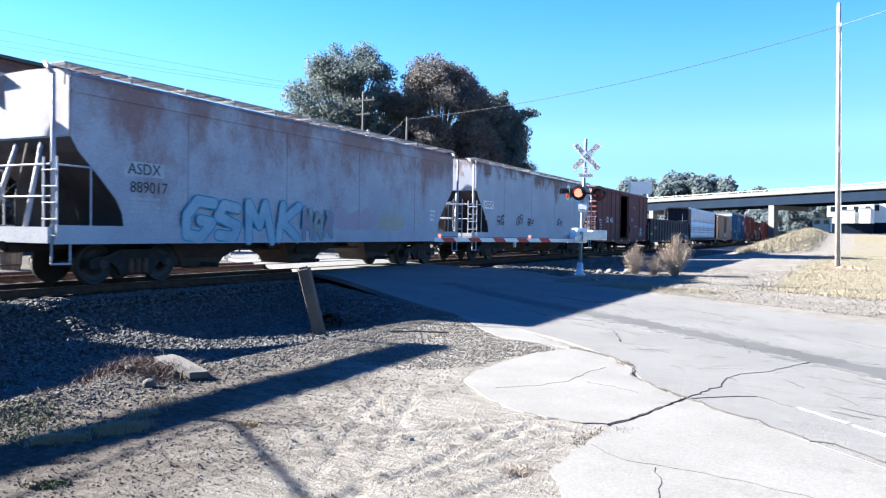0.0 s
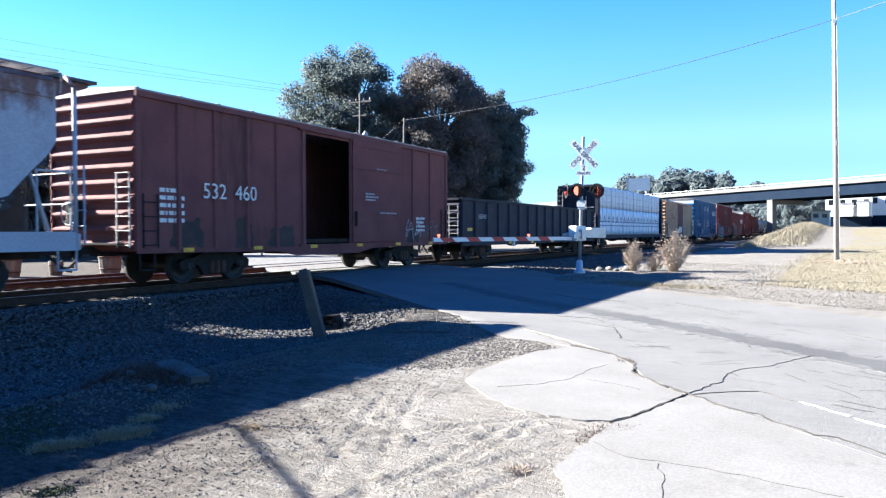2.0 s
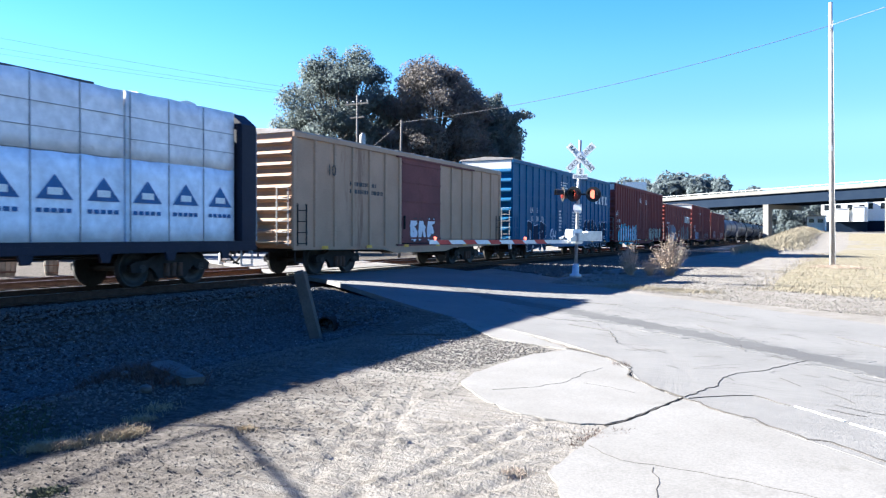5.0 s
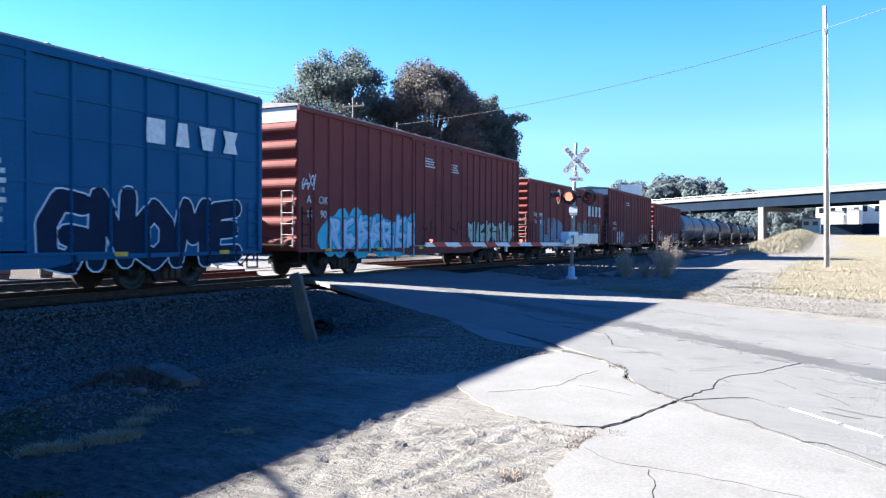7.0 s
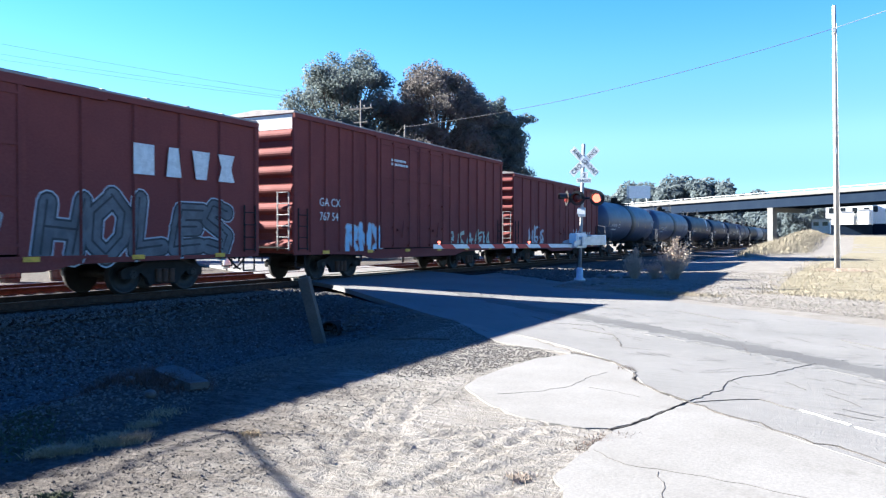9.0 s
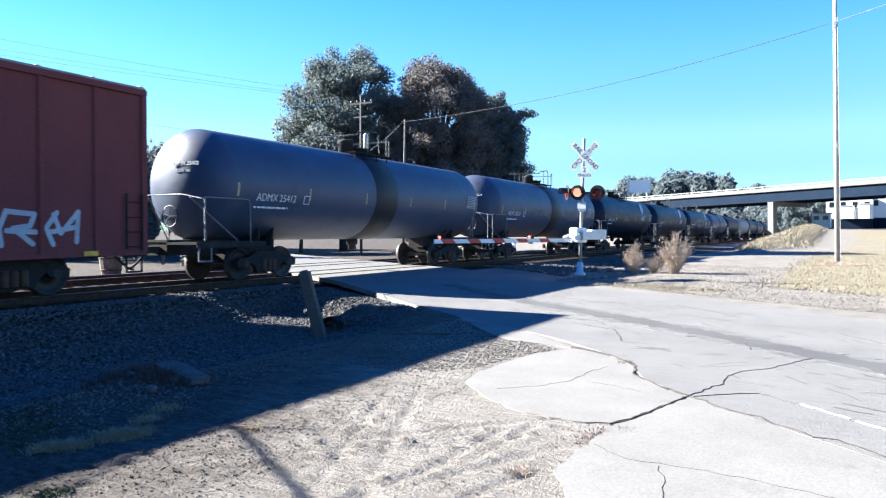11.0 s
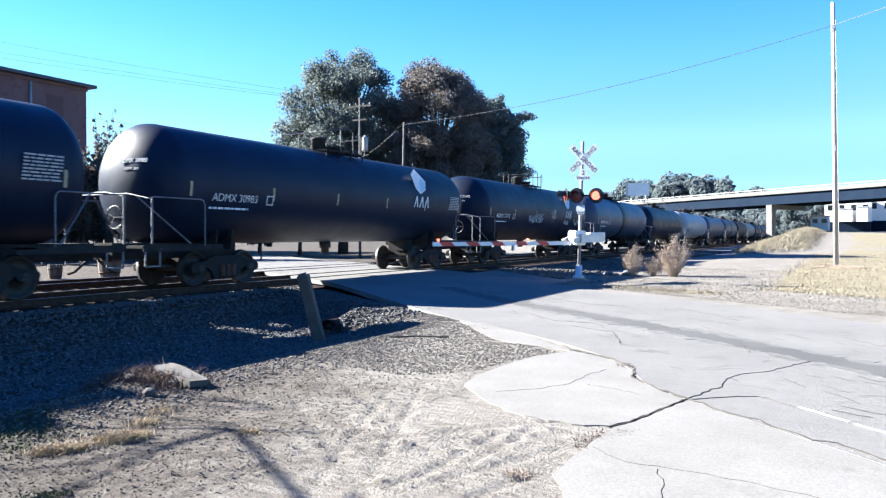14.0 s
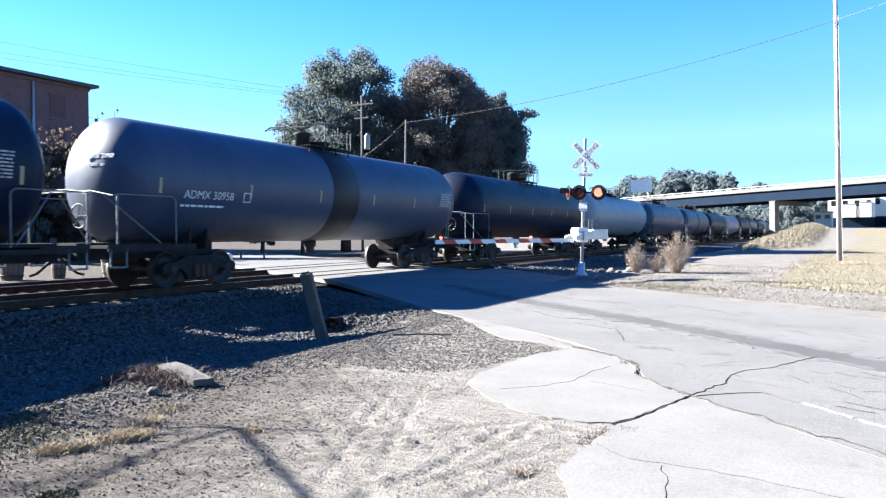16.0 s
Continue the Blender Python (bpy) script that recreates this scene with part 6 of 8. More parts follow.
def boxcar(label, near, L, h, paint_name, ribs=9, door=(7.1, 9.6, 12.3), plug=True, opened=False, end_ribs=7, pale_end=False, seams=(), door_paint=None, sill_mat=None, corner="black"):
    c = car_base("boxcar", label, "boxcar", near, L)
    XS, XP, Z0 = 1.44, 1.50, 0.86
    d0, d1 = door[0], door[-1]
    for sx in (-1, 1):
        a, b = sorted((sx * XS, sx * (XS - 0.06)))
        part("side_panel", box(B(), a, b, 0.05, d0, Z0, h), paint_name, c)
        part("side_panel", box(B(), a, b, d1, L - 0.05, Z0, h), paint_name, c)
        part("door_header", box(B(), a, b, d0 + 0.001, d1 - 0.001, h - 0.28, h - 0.002), paint_name, c)
    part("floor", box(B(), -XS + 0.061, XS - 0.061, 0.12, L - 0.12, 0.98, 1.10), "tie", c)
    bm = B()      # shallow peaked roof with cross ribs
    out = [(-1.47, h), (1.47, h), (1.47, h + 0.05), (0.0, h + 0.15), (-1.47, h + 0.05)]
    prism(bm, out, L, Matrix(((1, 0, 0, 0), (0, 0, 1, 0), (0, 1, 0, 0), (0, 0, 0, 1))))
    n = round(L / 1.25)
    for i in range(n + 1):
        y = 0.06 + (L - 0.2) * i / n
        prism(bm, [(-1.46, h + 0.052), (1.46, h + 0.052), (1.46, h + 0.075), (0.0, h + 0.19), (-1.46, h + 0.075)], 0.08, Matrix(((1, 0, 0, 0), (0, 0, 1, y), (0, 1, 0, 0), (0, 0, 0, 1))))
    part("roof", bm, "roofgal" if not pale_end else "roofgal", c, "weathered galvanised roof")
    for sx in (-1, 1):      # eave rail and side sill
        a, b = sorted((sx * (XS + 0.002), sx * (XP + 0.015)))
        part("top_chord", shared(("top_chord", L, paint_name), lambda: box(B(), 0, 0.075, 0.0, L, -0.14, -0.004), paint_name), None, c).location = (a, 0, h)
        bm = B()
        prism(bm, [(0.0, Z0 + 0.03), (0.0, Z0 - 0.04), (2.4, Z0 - 0.06), (d0 - 1.2, Z0 - 0.10), (d0 - 0.4, Z0 - 0.24), (d1 + 0.4, Z0 - 0.24), (d1 + 1.2, Z0 - 0.10), (L - 2.4, Z0 - 0.06), (L, Z0 - 0.04), (L, Z0 + 0.03)], 0.05, side_m(0, 0, a))
        part("side_sill", bm, sill_mat or paint_name, c)
    # upright posts
    ys = [0.06 + (d0 - 0.12) * i / ribs for i in range(ribs + 1)]
    ys += [d1 + (L - 0.06 - d1) * i / ribs for i in range(ribs + 1)]
    posts = []
    for y in ys:
        wide = 0.13 if min(abs(y - 0.06), abs(y - L + 0.06), abs(y - d0 + 0.06), abs(y - d1)) < 0.1 else 0.085
        posts.append(y)
        for sx in (-1, 1):
            p = part("side_post", shared(("side_post", wide, h, paint_name), lambda: prism(B(), [(-wide / 2 - 0.03, 0), (wide / 2 + 0.03, 0), (wide / 2, 0.058), (-wide / 2, 0.058)], h - 0.14 - Z0 - 0.035, Matrix.Translation((0, 0, 0))), paint_name), None, c)
            p.matrix_local = pose(sx * (XS + 0.0015), y, Z0 + 0.032, 0, 0, -90 * sx)
    for z in seams:      # horizontal seams between the posts
        for a, b in ((0.12, d0 - 0.2), (d1 + 0.1, L - 0.1)):
            part("rail_strip", box(B(), XS + 0.001, XS + 0.03, a, b, z - 0.02, z + 0.02), paint_name, c)
    # ends
    for y, turn in ((0.05, 0), (L - 0.05, 180)):
        p = part("end_wall", shared(("end_wall", h, end_ribs, pale_end, paint_name), lambda: end_wall_bm(h - 0.002, Z0, end_ribs, 0.10, 0.32 if pale_end else 0.1), paint_name), None, c, "pressed steel end with horizontal ribs")
        p.matrix_local = pose(0, y, 0, 0, 0, turn)
        if pale_end:
            q = part("end_panel", shared(("end_panel", h), lambda: box(B(), -1.38, 1.38, -0.012, -0.002, h - 0.46, h - 0.03), "end_pale"), None, c, "pale painted top end panel")
            q.matrix_local = pose(0, y, 0, 0, 0, turn)
        for x in (0.93,):
            ladder(c, pose(0, y, 0, 0, 0, turn) @ pose(x, -0.12, 0.95), min(h - 1.2, 1.7), "galv_dull")
        q = part("end_platform", shared(("end_platform",), lambda: box(B(), -1.2, 1.2, -0.35, -0.03, 1.02, 1.06), "under"), None, c)
        q.matrix_local = pose(0, y, 0, 0, 0, turn)
    brake_wheel(c, pose(-0.55, -0.22, 1.75, 90), "galv_dull")
    q = part("brake_housing", box(B(), -0.75, -0.35, -0.16, 0.0, 1.45, 2.05), "under", c)
    for sx in (-1, 1):
        for y0 in (0.16, L - 0.58):
            m = pose(sx * (XS + 0.06), y0 + (0.42 if sx < 0 else 0.0), 0.95, 0, 0, 90 * sx)
            ladder(c, m, 1.25, "under" if paint_name != "bluecar" else "bluecar")
    steps(c, L, Z0, XS, "under")
    # doors
    dp = door_paint or paint_name
    n_leaf = len(door) - 1
    for sx in (-1, 1):
        for k in range(n_leaf):
            a, b = door[k], door[k + 1]
            if opened and sx > 0:
                a, b = d1 - 0.05, d1 - 0.05 + (d1 - d0) * 1.25
            xo = XS + (0.062 if opened and sx > 0 else 0.004)
            dob = part("door", box(B(), xo, xo + 0.05, a + 0.03, b - 0.03, Z0 + 0.12, h - 0.17), dp, c, "ribbed steel door slid open beside a dark doorway" if opened and sx > 0 else "")
            dob.matrix_local = pose(0, 0, 0) if sx > 0 else pose(0, a + b, 0, 0, 0, 180)
            nb = 5 if not plug else 4
            for i in range(nb):
                z = Z0 + 0.3 + (h - Z0 - 0.65) * i / (nb - 1)
                part("door_rib", box(B(), xo + 0.05, xo + 0.075, a + 0.06, b - 0.06, z - 0.035, z + 0.035), dp, dob)
            if plug:
                for y in (a + 0.07, b - 0.07):
                    part("door_stile", box(B(), xo + 0.05, xo + 0.08, y - 0.04, y + 0.04, Z0 + 0.12, h - 0.17), dp, dob)
            if plug:
                for f in (0.3, 0.7):
                    bm = B()
                    y = a + (b - a) * f
                    rod(bm, (xo + 0.11, y, Z0 + 0.14), (xo + 0.11, y, h - 0.2), 0.02, 6)
                    for z in (Z0 + 0.2, 1.7, 2.6, h - 0.3):
                        box(bm, xo + 0.05, xo + 0.13, y - 0.05, y + 0.05, z - 0.03, z + 0.03)
                    part("lock_rod", bm, dp, dob)
                bm = B()
                y = a + (b - a) * 0.5
                box(bm, xo + 0.05, xo + 0.12, y - 0.28, y + 0.28, 1.58, 1.66)
                rod(bm, (xo + 0.12, y, 1.35), (xo + 0.12, y + 0.12, 1.95), 0.022, 6)
                part("door_handle", bm, dp, dob)
            else:
                part("door_handle", box(B(), xo + 0.075, xo + 0.12, a + 0.12, a + 0.2, 1.5, 2.0), "under", dob)
        for z in (Z0 + 0.06, h - 0.15):
            a, b = sorted((sx * XS, sx * (XS + 0.09)))
            part("door_track", box(B(), a, b, d0 - 0.3, min(L - 0.3, d1 + (3.2 if not plug or opened else 1.9)), z - 0.045, z + 0.02), dp, c)
    reflectors(c, [1.5 + (L - 3.0) * i / 5 for i in range(6)], Z0 + 0.02, XP + 0.03)
    return c, posts, XS, XP


M["roofgal"] = mat("weathered_roof_steel", (0.30, 0.28, 0.27), (0.22, 0.19, 0.18), 0.6, 0.3, scale=2)


# -- hoppers --
def hopper(label, near, L, h, paint_name, name="covered_hopper"):
    c = car_base(name, label, "hopper car", near, L, 2.55)
    W = 1.46
    Z1 = 1.30
    out = [(0.55, h), (0.55, 3.15), (0.72, 2.88), (1.25, 2.35), (1.66, 1.9), (1.82, 1.6), (1.86, Z1), (L - 1.86, Z1), (L - 1.82, 1.6), (L - 1.66, 1.9), (L - 1.25, 2.35), (L - 0.72, 2.88), (L - 0.55, 3.15), (L - 0.55, h)]
    bm = B()
    prism(bm, out, 2 * W, side_m(0, 0, -W))
    part("hopper_body", bm, paint_name, c, "slope-ended steel hopper body")
    part("side_band", box(B(), W + 0.001, W + 0.03, 0.56, L - 0.56, h - 0.34, h - 0.26), paint_name, c)
    for i in range(4):
        y = L * (i + 1) / 5
        part("side_seam", box(B(), W + 0.001, W + 0.012, y - 0.02, y + 0.02, Z1 + 0.05, h - 0.36), paint_name, c)
    bm = B()      # rounded roof
    n = 8
    prof = [(W * math.cos(math.pi * k / n) * 1.02, h + 0.22 * math.sin(math.pi * k / n) ** 0.8) for k in range(n + 1)]
    prism(bm, [(x, z) for x, z in prof] , L - 1.1, Matrix(((1, 0, 0, 0), (0, 0, 1, 0.55), (0, 1, 0, 0), (0, 0, 0, 1))))
    part("roof", bm, paint_name, c)
    bm = B()
    box(bm, -0.28, 0.28, 1.2, L - 1.2, h + 0.19, h + 0.32)
    for i in range(7):
        y = 1.6 + (L - 3.2) * i / 6
        box(bm, -0.33, 0.33, y - 0.05, y + 0.05, h + 0.3, h + 0.36)
    part("trough_hatch", bm, paint_name, c)
    for sx in (-1, 1):      # running boards on brackets, along both eaves
        bm = B()
        a, b = (W - 0.52, W - 0.04) if sx > 0 else (-W + 0.04, -W + 0.52)
        m = 11
        for k in range(m):
            y0, y1 = 0.4 + (L - 0.8) * k / m, 0.4 + (L - 0.8) * (k + 1) / m - 0.05
            for q in range(6):
                u = a + (b - a) * q / 5
                box(bm, u - 0.022, u + 0.022, y0, y1, h + 0.23, h + 0.262)
        for q in range(36):
            y = 0.45 + (L - 0.9) * q / 35
            box(bm, a, b, y - 0.012, y + 0.012, h + 0.21, h + 0.231)
        part("running_board", bm, "galv_dull", c, "open grating walkway")
        for k in range(m + 1):
            y = 0.42 + (L - 0.84) * k / m
            part("bracket", shared(("bracket", sx, h), lambda: pipe(B(), [(sx * (W - 0.03), 0, h - 0.22), (sx * (W + 0.01), 0, h + 0.2), (sx * (W - 0.5), 0, h + 0.22)], 0.018, 5), "galv_dull"), None, c).location = (0, y, 0)
    for sx in (-1, 1):      # side sill
        a, b = sorted((sx * (W - 0.06), sx * (W + 0.06)))
        part("side_sill", box(box(B(), a, b, 0.12, L - 0.12, 0.96, 1.32), a - 0.02 * (sx < 0), b + 0.02 * (sx > 0), 0.12, L - 0.12, 0.93, 0.965), paint_name, c)
    for f in (0.27, 0.5, 0.73):      # discharge hoppers
        y = L * f
        bm = B()
        prof = [(1.9, 1.28), (0.55, 0.42), (0.5, 0.34)]
        rings = [[bm.verts.new((sx * w2, y + sy * d, z)) for sx, sy in ((-1, -1), (1, -1), (1, 1), (-1, 1))] for d, z, w2 in ((2.05, 1.29, 1.30), (0.75, 0.52, 0.62), (0.62, 0.30, 0.55))]
        for r0, r1 in zip(rings, rings[1:]):
            for i in range(4):
                bm.faces.new((r0[i], r0[(i + 1) % 4], r1[(i + 1) % 4], r1[i]))
        bm.faces.new(rings[-1])
        bm.faces.new(rings[0][::-1])
        p = part("discharge_hopper", bm, "rust_and_shade", c)
        bm = B()
        rod(bm, (-1.2, y, 0.36), (1.2, y, 0.36), 0.05, 8)
        box(bm, -0.7, 0.7, y - 0.5, y + 0.5, 0.26, 0.31)
        part("outlet_gate", bm, "under", p)
    for turn, y in ((0, 0.0), (180, L)):      # plates over the end slopes, dark to paint in the shade there
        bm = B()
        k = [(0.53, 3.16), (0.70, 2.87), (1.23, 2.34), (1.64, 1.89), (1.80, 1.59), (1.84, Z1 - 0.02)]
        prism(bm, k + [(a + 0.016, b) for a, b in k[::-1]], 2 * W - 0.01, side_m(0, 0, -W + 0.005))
        part("slope_sheet", bm, "rust_and_shade", c, "slope sheet plate coloured dark for the shade under the end").matrix_local = pose(0, y, 0, 0, 0, turn)
    for turn, y in ((0, 0.0), (180, L)):      # upright web under each slope, also blocking sun below the ends
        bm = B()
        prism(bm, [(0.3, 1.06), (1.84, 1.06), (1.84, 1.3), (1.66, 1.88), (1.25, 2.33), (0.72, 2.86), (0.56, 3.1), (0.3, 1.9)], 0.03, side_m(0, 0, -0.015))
        part("end_web", bm, "rust_and_shade", c, "upright steel web under the slope sheet").matrix_local = pose(0, y, 0, 0, 0, turn)
    for turn, y in ((0, 0.0), (180, L)):      # end posts, ladders and rails
        m = pose(0, y, 0, 0, 0, turn)
        for sx in (-1, 1):
            bm = B()
            pipe(bm, [(sx * (W + 0.02), 0.14, 0.95), (sx * (W + 0.02), 0.14, h - 0.05), (sx * (W - 0.25), 0.14, h + 0.2)], 0.045, 8)
            part("corner_post", bm, paint_name, c).matrix_local = m
            bm = B()
            rod(bm, (sx * 0.62, 0.1, 1.15), (sx * 0.42, 0.62, 3.1), 0.05, 8)
            part("end_strut", bm, paint_name, c).matrix_local = m
            ladder(c, m @ pose(sx * W - 0.2 if sx > 0 else -W - 0.22, 0.1, 1.05), 1.65, paint_name)
            bm = B()
            pipe(bm, [(sx * (W + 0.03), 0.16, 2.55), (sx * (W + 0.03), 1.0, 2.55), (sx * (W + 0.03), 1.0, 1.3)], 0.022, 6)
            part("handrail", bm, paint_name, c).matrix_local = m
        bm = B()
        for z in (1.9, 2.55):
            rod(bm, (-W, 0.1, z), (W, 0.1, z), 0.022, 6)
        part("end_rail", bm, paint_name, c).matrix_local = m
        bm = box(B(), -W - 0.02, W + 0.02, 0.02, 0.22, 0.95, 1.28)
        box(bm, -1.1, 1.1, 0.22, 2.2, 1.0, 1.05)
        part("end_sill", bm, paint_name, c).matrix_local = m
        bm = B()
        box(bm, -W * 0.98, W * 0.98, 0.52, 0.548, 3.2, h - 0.03)
        part("end_panel", bm, paint_name, c).matrix_local = m
    brake_wheel(c, pose(-0.4, 0.08, 1.95, 90), "galv_dull")
    steps(c, L, 0.95, W, paint_name)
    return c, W


# rusty brown for the bottoms; on the slope sheets it stands for shade
M["rust_and_shade"] = mat("rusty_shaded_hopper_bottom", (0.035, 0.028, 0.026), (0.06, 0.04, 0.032), 0.8, scale=2)


# -- gondola --
def gondola(label, near, L, h, paint_name):
    c = car_base("gondola_car", label, "gondola car", near, L)
    W = 1.42
    for sx in (-1, 1):
        a, b = sorted((sx * W, sx * (W - 0.05)))
        part("side_panel", box(B(), a, b, 0.0, L, 0.78, h - 0.1), paint_name, c)
        a, b = sorted((sx * (W - 0.07), sx * (W + 0.09)))
        part("top_chord", box(B(), a, b, -0.02, L + 0.02, h - 0.1, h), paint_name, c)
        part("side_sill", box(B(), a + 0.02, b, 0.0, L, 0.70, 0.86), paint_name, c)
        for i in range(16):
            y = 0.12 + (L - 0.24) * i / 15
            p = part("side_post", shared(("gon_post", h), lambda: prism(B(), [(-0.12, 0), (0.12, 0), (0.07, 0.085), (-0.07, 0.085)], h - 0.1 - 0.862), paint_name), None, c)
            p.matrix_local = pose(sx * (W + 0.001), y, 0.861, 0, 0, -90 * sx)
    part("floor", box(B(), -W + 0.051, W - 0.051, 0.06, L - 0.06, 0.95, 1.03), "rust_and_shade", c)
    for y, turn in ((0.0, 0), (L, 180)):
        m = pose(0, y, 0, 0, 0, turn)
        p = part("end_wall", shared(("gon_end", h), lambda: end_wall_bm(h - 0.102, 0.8, 5, 0.13), paint_name), None, c, "ribbed end wall")
        p.matrix_local = m
        part("end_chord", shared(("gon_chord", h), lambda: box(B(), -W + 0.05, W - 0.05, -0.1, 0.06, h - 0.1, h - 0.001), paint_name), None, c).matrix_local = m
        ladder(c, m @ pose(0.95, -0.14, 0.85), 1.6, "galv_dull")
    steps(c, L, 0.72, W, "under")
    reflectors(c, (5.5, 8.55, 11.75), 0.80, W + 0.09, 0.45, 0.14)
    reflectors(c, (0.95,), 1.42, W + 0.001, 0.5, 0.14)
    return c, W


# -- tank cars --
TANK_R, TANK_Z = 1.53, 2.64


def on_shell(y, z, out=0.006):
    """A place on the tank's near side at the height z, with its normal along the radius."""
    a = math.asin(max(-1, min(1, (z - TANK_Z) / TANK_R)))
    n = Vector((math.cos(a), 0, math.sin(a)))
    up = Vector((-math.sin(a), 0, math.cos(a)))
    p = Vector((0, y, TANK_Z)) + n * (TANK_R + out)
    return Matrix(((0, up.x, n.x, p.x), (1, up.y, n.y, p.y), (0, up.z, n.z, p.z), (0, 0, 0, 1)))


def shell_patch(y0, y1, z0, z1, out=0.004, n=6):
    bm = B()
    a0, a1 = (math.asin((z - TANK_Z) / TANK_R) for z in (z0, z1))
    rows = []
    for i in range(n + 1):
        a = a0 + (a1 - a0) * i / n
        rows.append([bm.verts.new(((TANK_R + o) * math.cos(a), y, TANK_Z + (TANK_R + o) * math.sin(a))) for o, y in ((out, y0), (out, y1), (0.001, y1), (0.001, y0))])
    for r0, r1 in zip(rows, rows[1:]):
        for i in range(4):
            bm.faces.new((r0[i], r0[(i + 1) % 4], r1[(i + 1) % 4], r1[i]))
    bm.faces.new(rows[0])
    bm.faces.new(rows[-1][::-1])
    return bm


def tank_shell_bm(L):
    a, b, R0 = 0.62, L - 0.62, TANK_R
    head = [(R0 * math.sin(k * math.pi / 2 / 9), 0.78 * (1 - math.cos(k * math.pi / 2 / 9))) for k in range(10)]
    head[0] = (0.02, 0.0)
    prof = [(r, a + d) for r, d in head]
    for k in range(1, 6):
        prof.append((R0, a + 0.78 + (b - a - 1.56) * k / 6))
    prof += [(r, b - d) for r, d in head[::-1]]
    return lathe(B(), prof, "y", 44, (0, 0, TANK_Z))


def tank_top_bm(L):
    bm = B()
    y, z = L / 2, TANK_Z + TANK_R
    lathe(bm, [(0.42, -0.1), (0.42, 0.16), (0.47, 0.17), (0.47, 0.22), (0.1, 0.27)], "z", 20, (0, y + 0.35, z))
    for k in range(8):
        a = k * math.tau / 8
        rod(bm, (0.44 * math.cos(a), y + 0.35 + 0.44 * math.sin(a), z + 0.15), (0.44 * math.cos(a), y + 0.35 + 0.44 * math.sin(a), z + 0.27), 0.025, 6)
    return bm


def tank_platform_bm(L):
    bm = B()
    y, z = L / 2, TANK_Z + TANK_R - 0.03
    for sx in (-1, 1):
        for k in range(5):      # open grating bars
            x = sx * (0.5 + 0.09 * k)
            box(bm, x - 0.02, x + 0.02, y - 1.1, y + 1.1, z - 0.02, z + 0.015)
        for yy in (y - 1.05, y - 0.35, y + 0.35, y + 1.05):
            rod(bm, (sx * 0.84, yy, z - 0.25), (sx * 0.84, yy, z), 0.025, 6)
            rod(bm, (sx * 0.46, yy, z - 0.02), (sx * 0.88, yy, z - 0.02), 0.018, 6)
    return bm


def tank_rails_bm(L):
    bm = B()
    y, z = L / 2, TANK_Z + TANK_R - 0.02
    for sx in (-1, 1):
        x = sx * 0.88
        pipe(bm, [(x, y - 1.15, z + 0.52), (x, y - 0.9, z + 0.66), (x, y + 0.25, z + 0.80), (x, y + 0.42, z + 0.72), (x, y + 0.46, z)], 0.022, 7)
        rod(bm, (x, y - 0.3, z), (x, y - 0.3, z + 0.74), 0.02, 6)
        pipe(bm, [(x, y + 0.95, z), (x, y + 0.95, z + 0.6), (x, y + 1.05, z + 0.68), (x, y + 1.15, z + 0.6), (x, y + 1.15, z)], 0.02, 6)
    for yy in (y - 1.15, y + 1.15):
        pipe(bm, [(-0.88, yy, z + 0.55), (0.88, yy, z + 0.55)], 0.018, 6)
    return bm


def tank_end_rails_bm():
    """Handrail loop over the stub sill at one end, outside towards -y."""
    bm = B()
    for sx in (-1, 1):
        x = sx * 1.53
        pipe(bm, [(x, 1.85, 1.08), (x, 1.85, 2.08), (x, 1.82, 2.17), (x, 1.74, 2.22), (x, 0.25, 2.22), (x * 0.98, 0.12, 2.18), (x * 0.55, 0.10, 2.30), (0, 0.10, 2.30)], 0.017, 7)
        rod(bm, (x, 0.2, 1.12), (x, 0.2, 2.2), 0.022, 6)
        rod(bm, (sx * 1.3, 1.6, 1.12), (sx * 0.75, 0.45, 2.25), 0.02, 6)
    return bm


def tank_deck_bm():
    bm = B()
    box(bm, -1.42, 1.42, 0.05, 0.55, 1.02, 1.08)
    for sx in (-1, 1):
        a, b = sorted((sx * 0.95, sx * 1.42))
        box(bm, a, b, 0.55, 2.6, 1.04, 1.08)
        box(bm, a if sx < 0 else b - 0.03, a + 0.03 if sx < 0 else b, 0.05, 2.6, 0.94, 1.10)
    box(bm, -0.35, 0.35, 0.05, 4.2, 0.74, 1.14)
    return bm


def saddle_bm():
    bm = B()
    n = 12
    for y0, y1 in ((-0.32, -0.26), (0.26, 0.32)):
        arc = [((TANK_R + 0.01) * math.sin(k), TANK_Z - (TANK_R + 0.01) * math.cos(k)) for k in (-0.72 + 1.44 * i / n for i in range(n + 1))]
        prism(bm, [(-0.95, 0.95), (0.95, 0.95)] + arc[::-1], y1 - y0, Matrix(((1, 0, 0, 0), (0, 0, 1, y0), (0, 1, 0, 0), (0, 0, 0, 1))))
    return bm


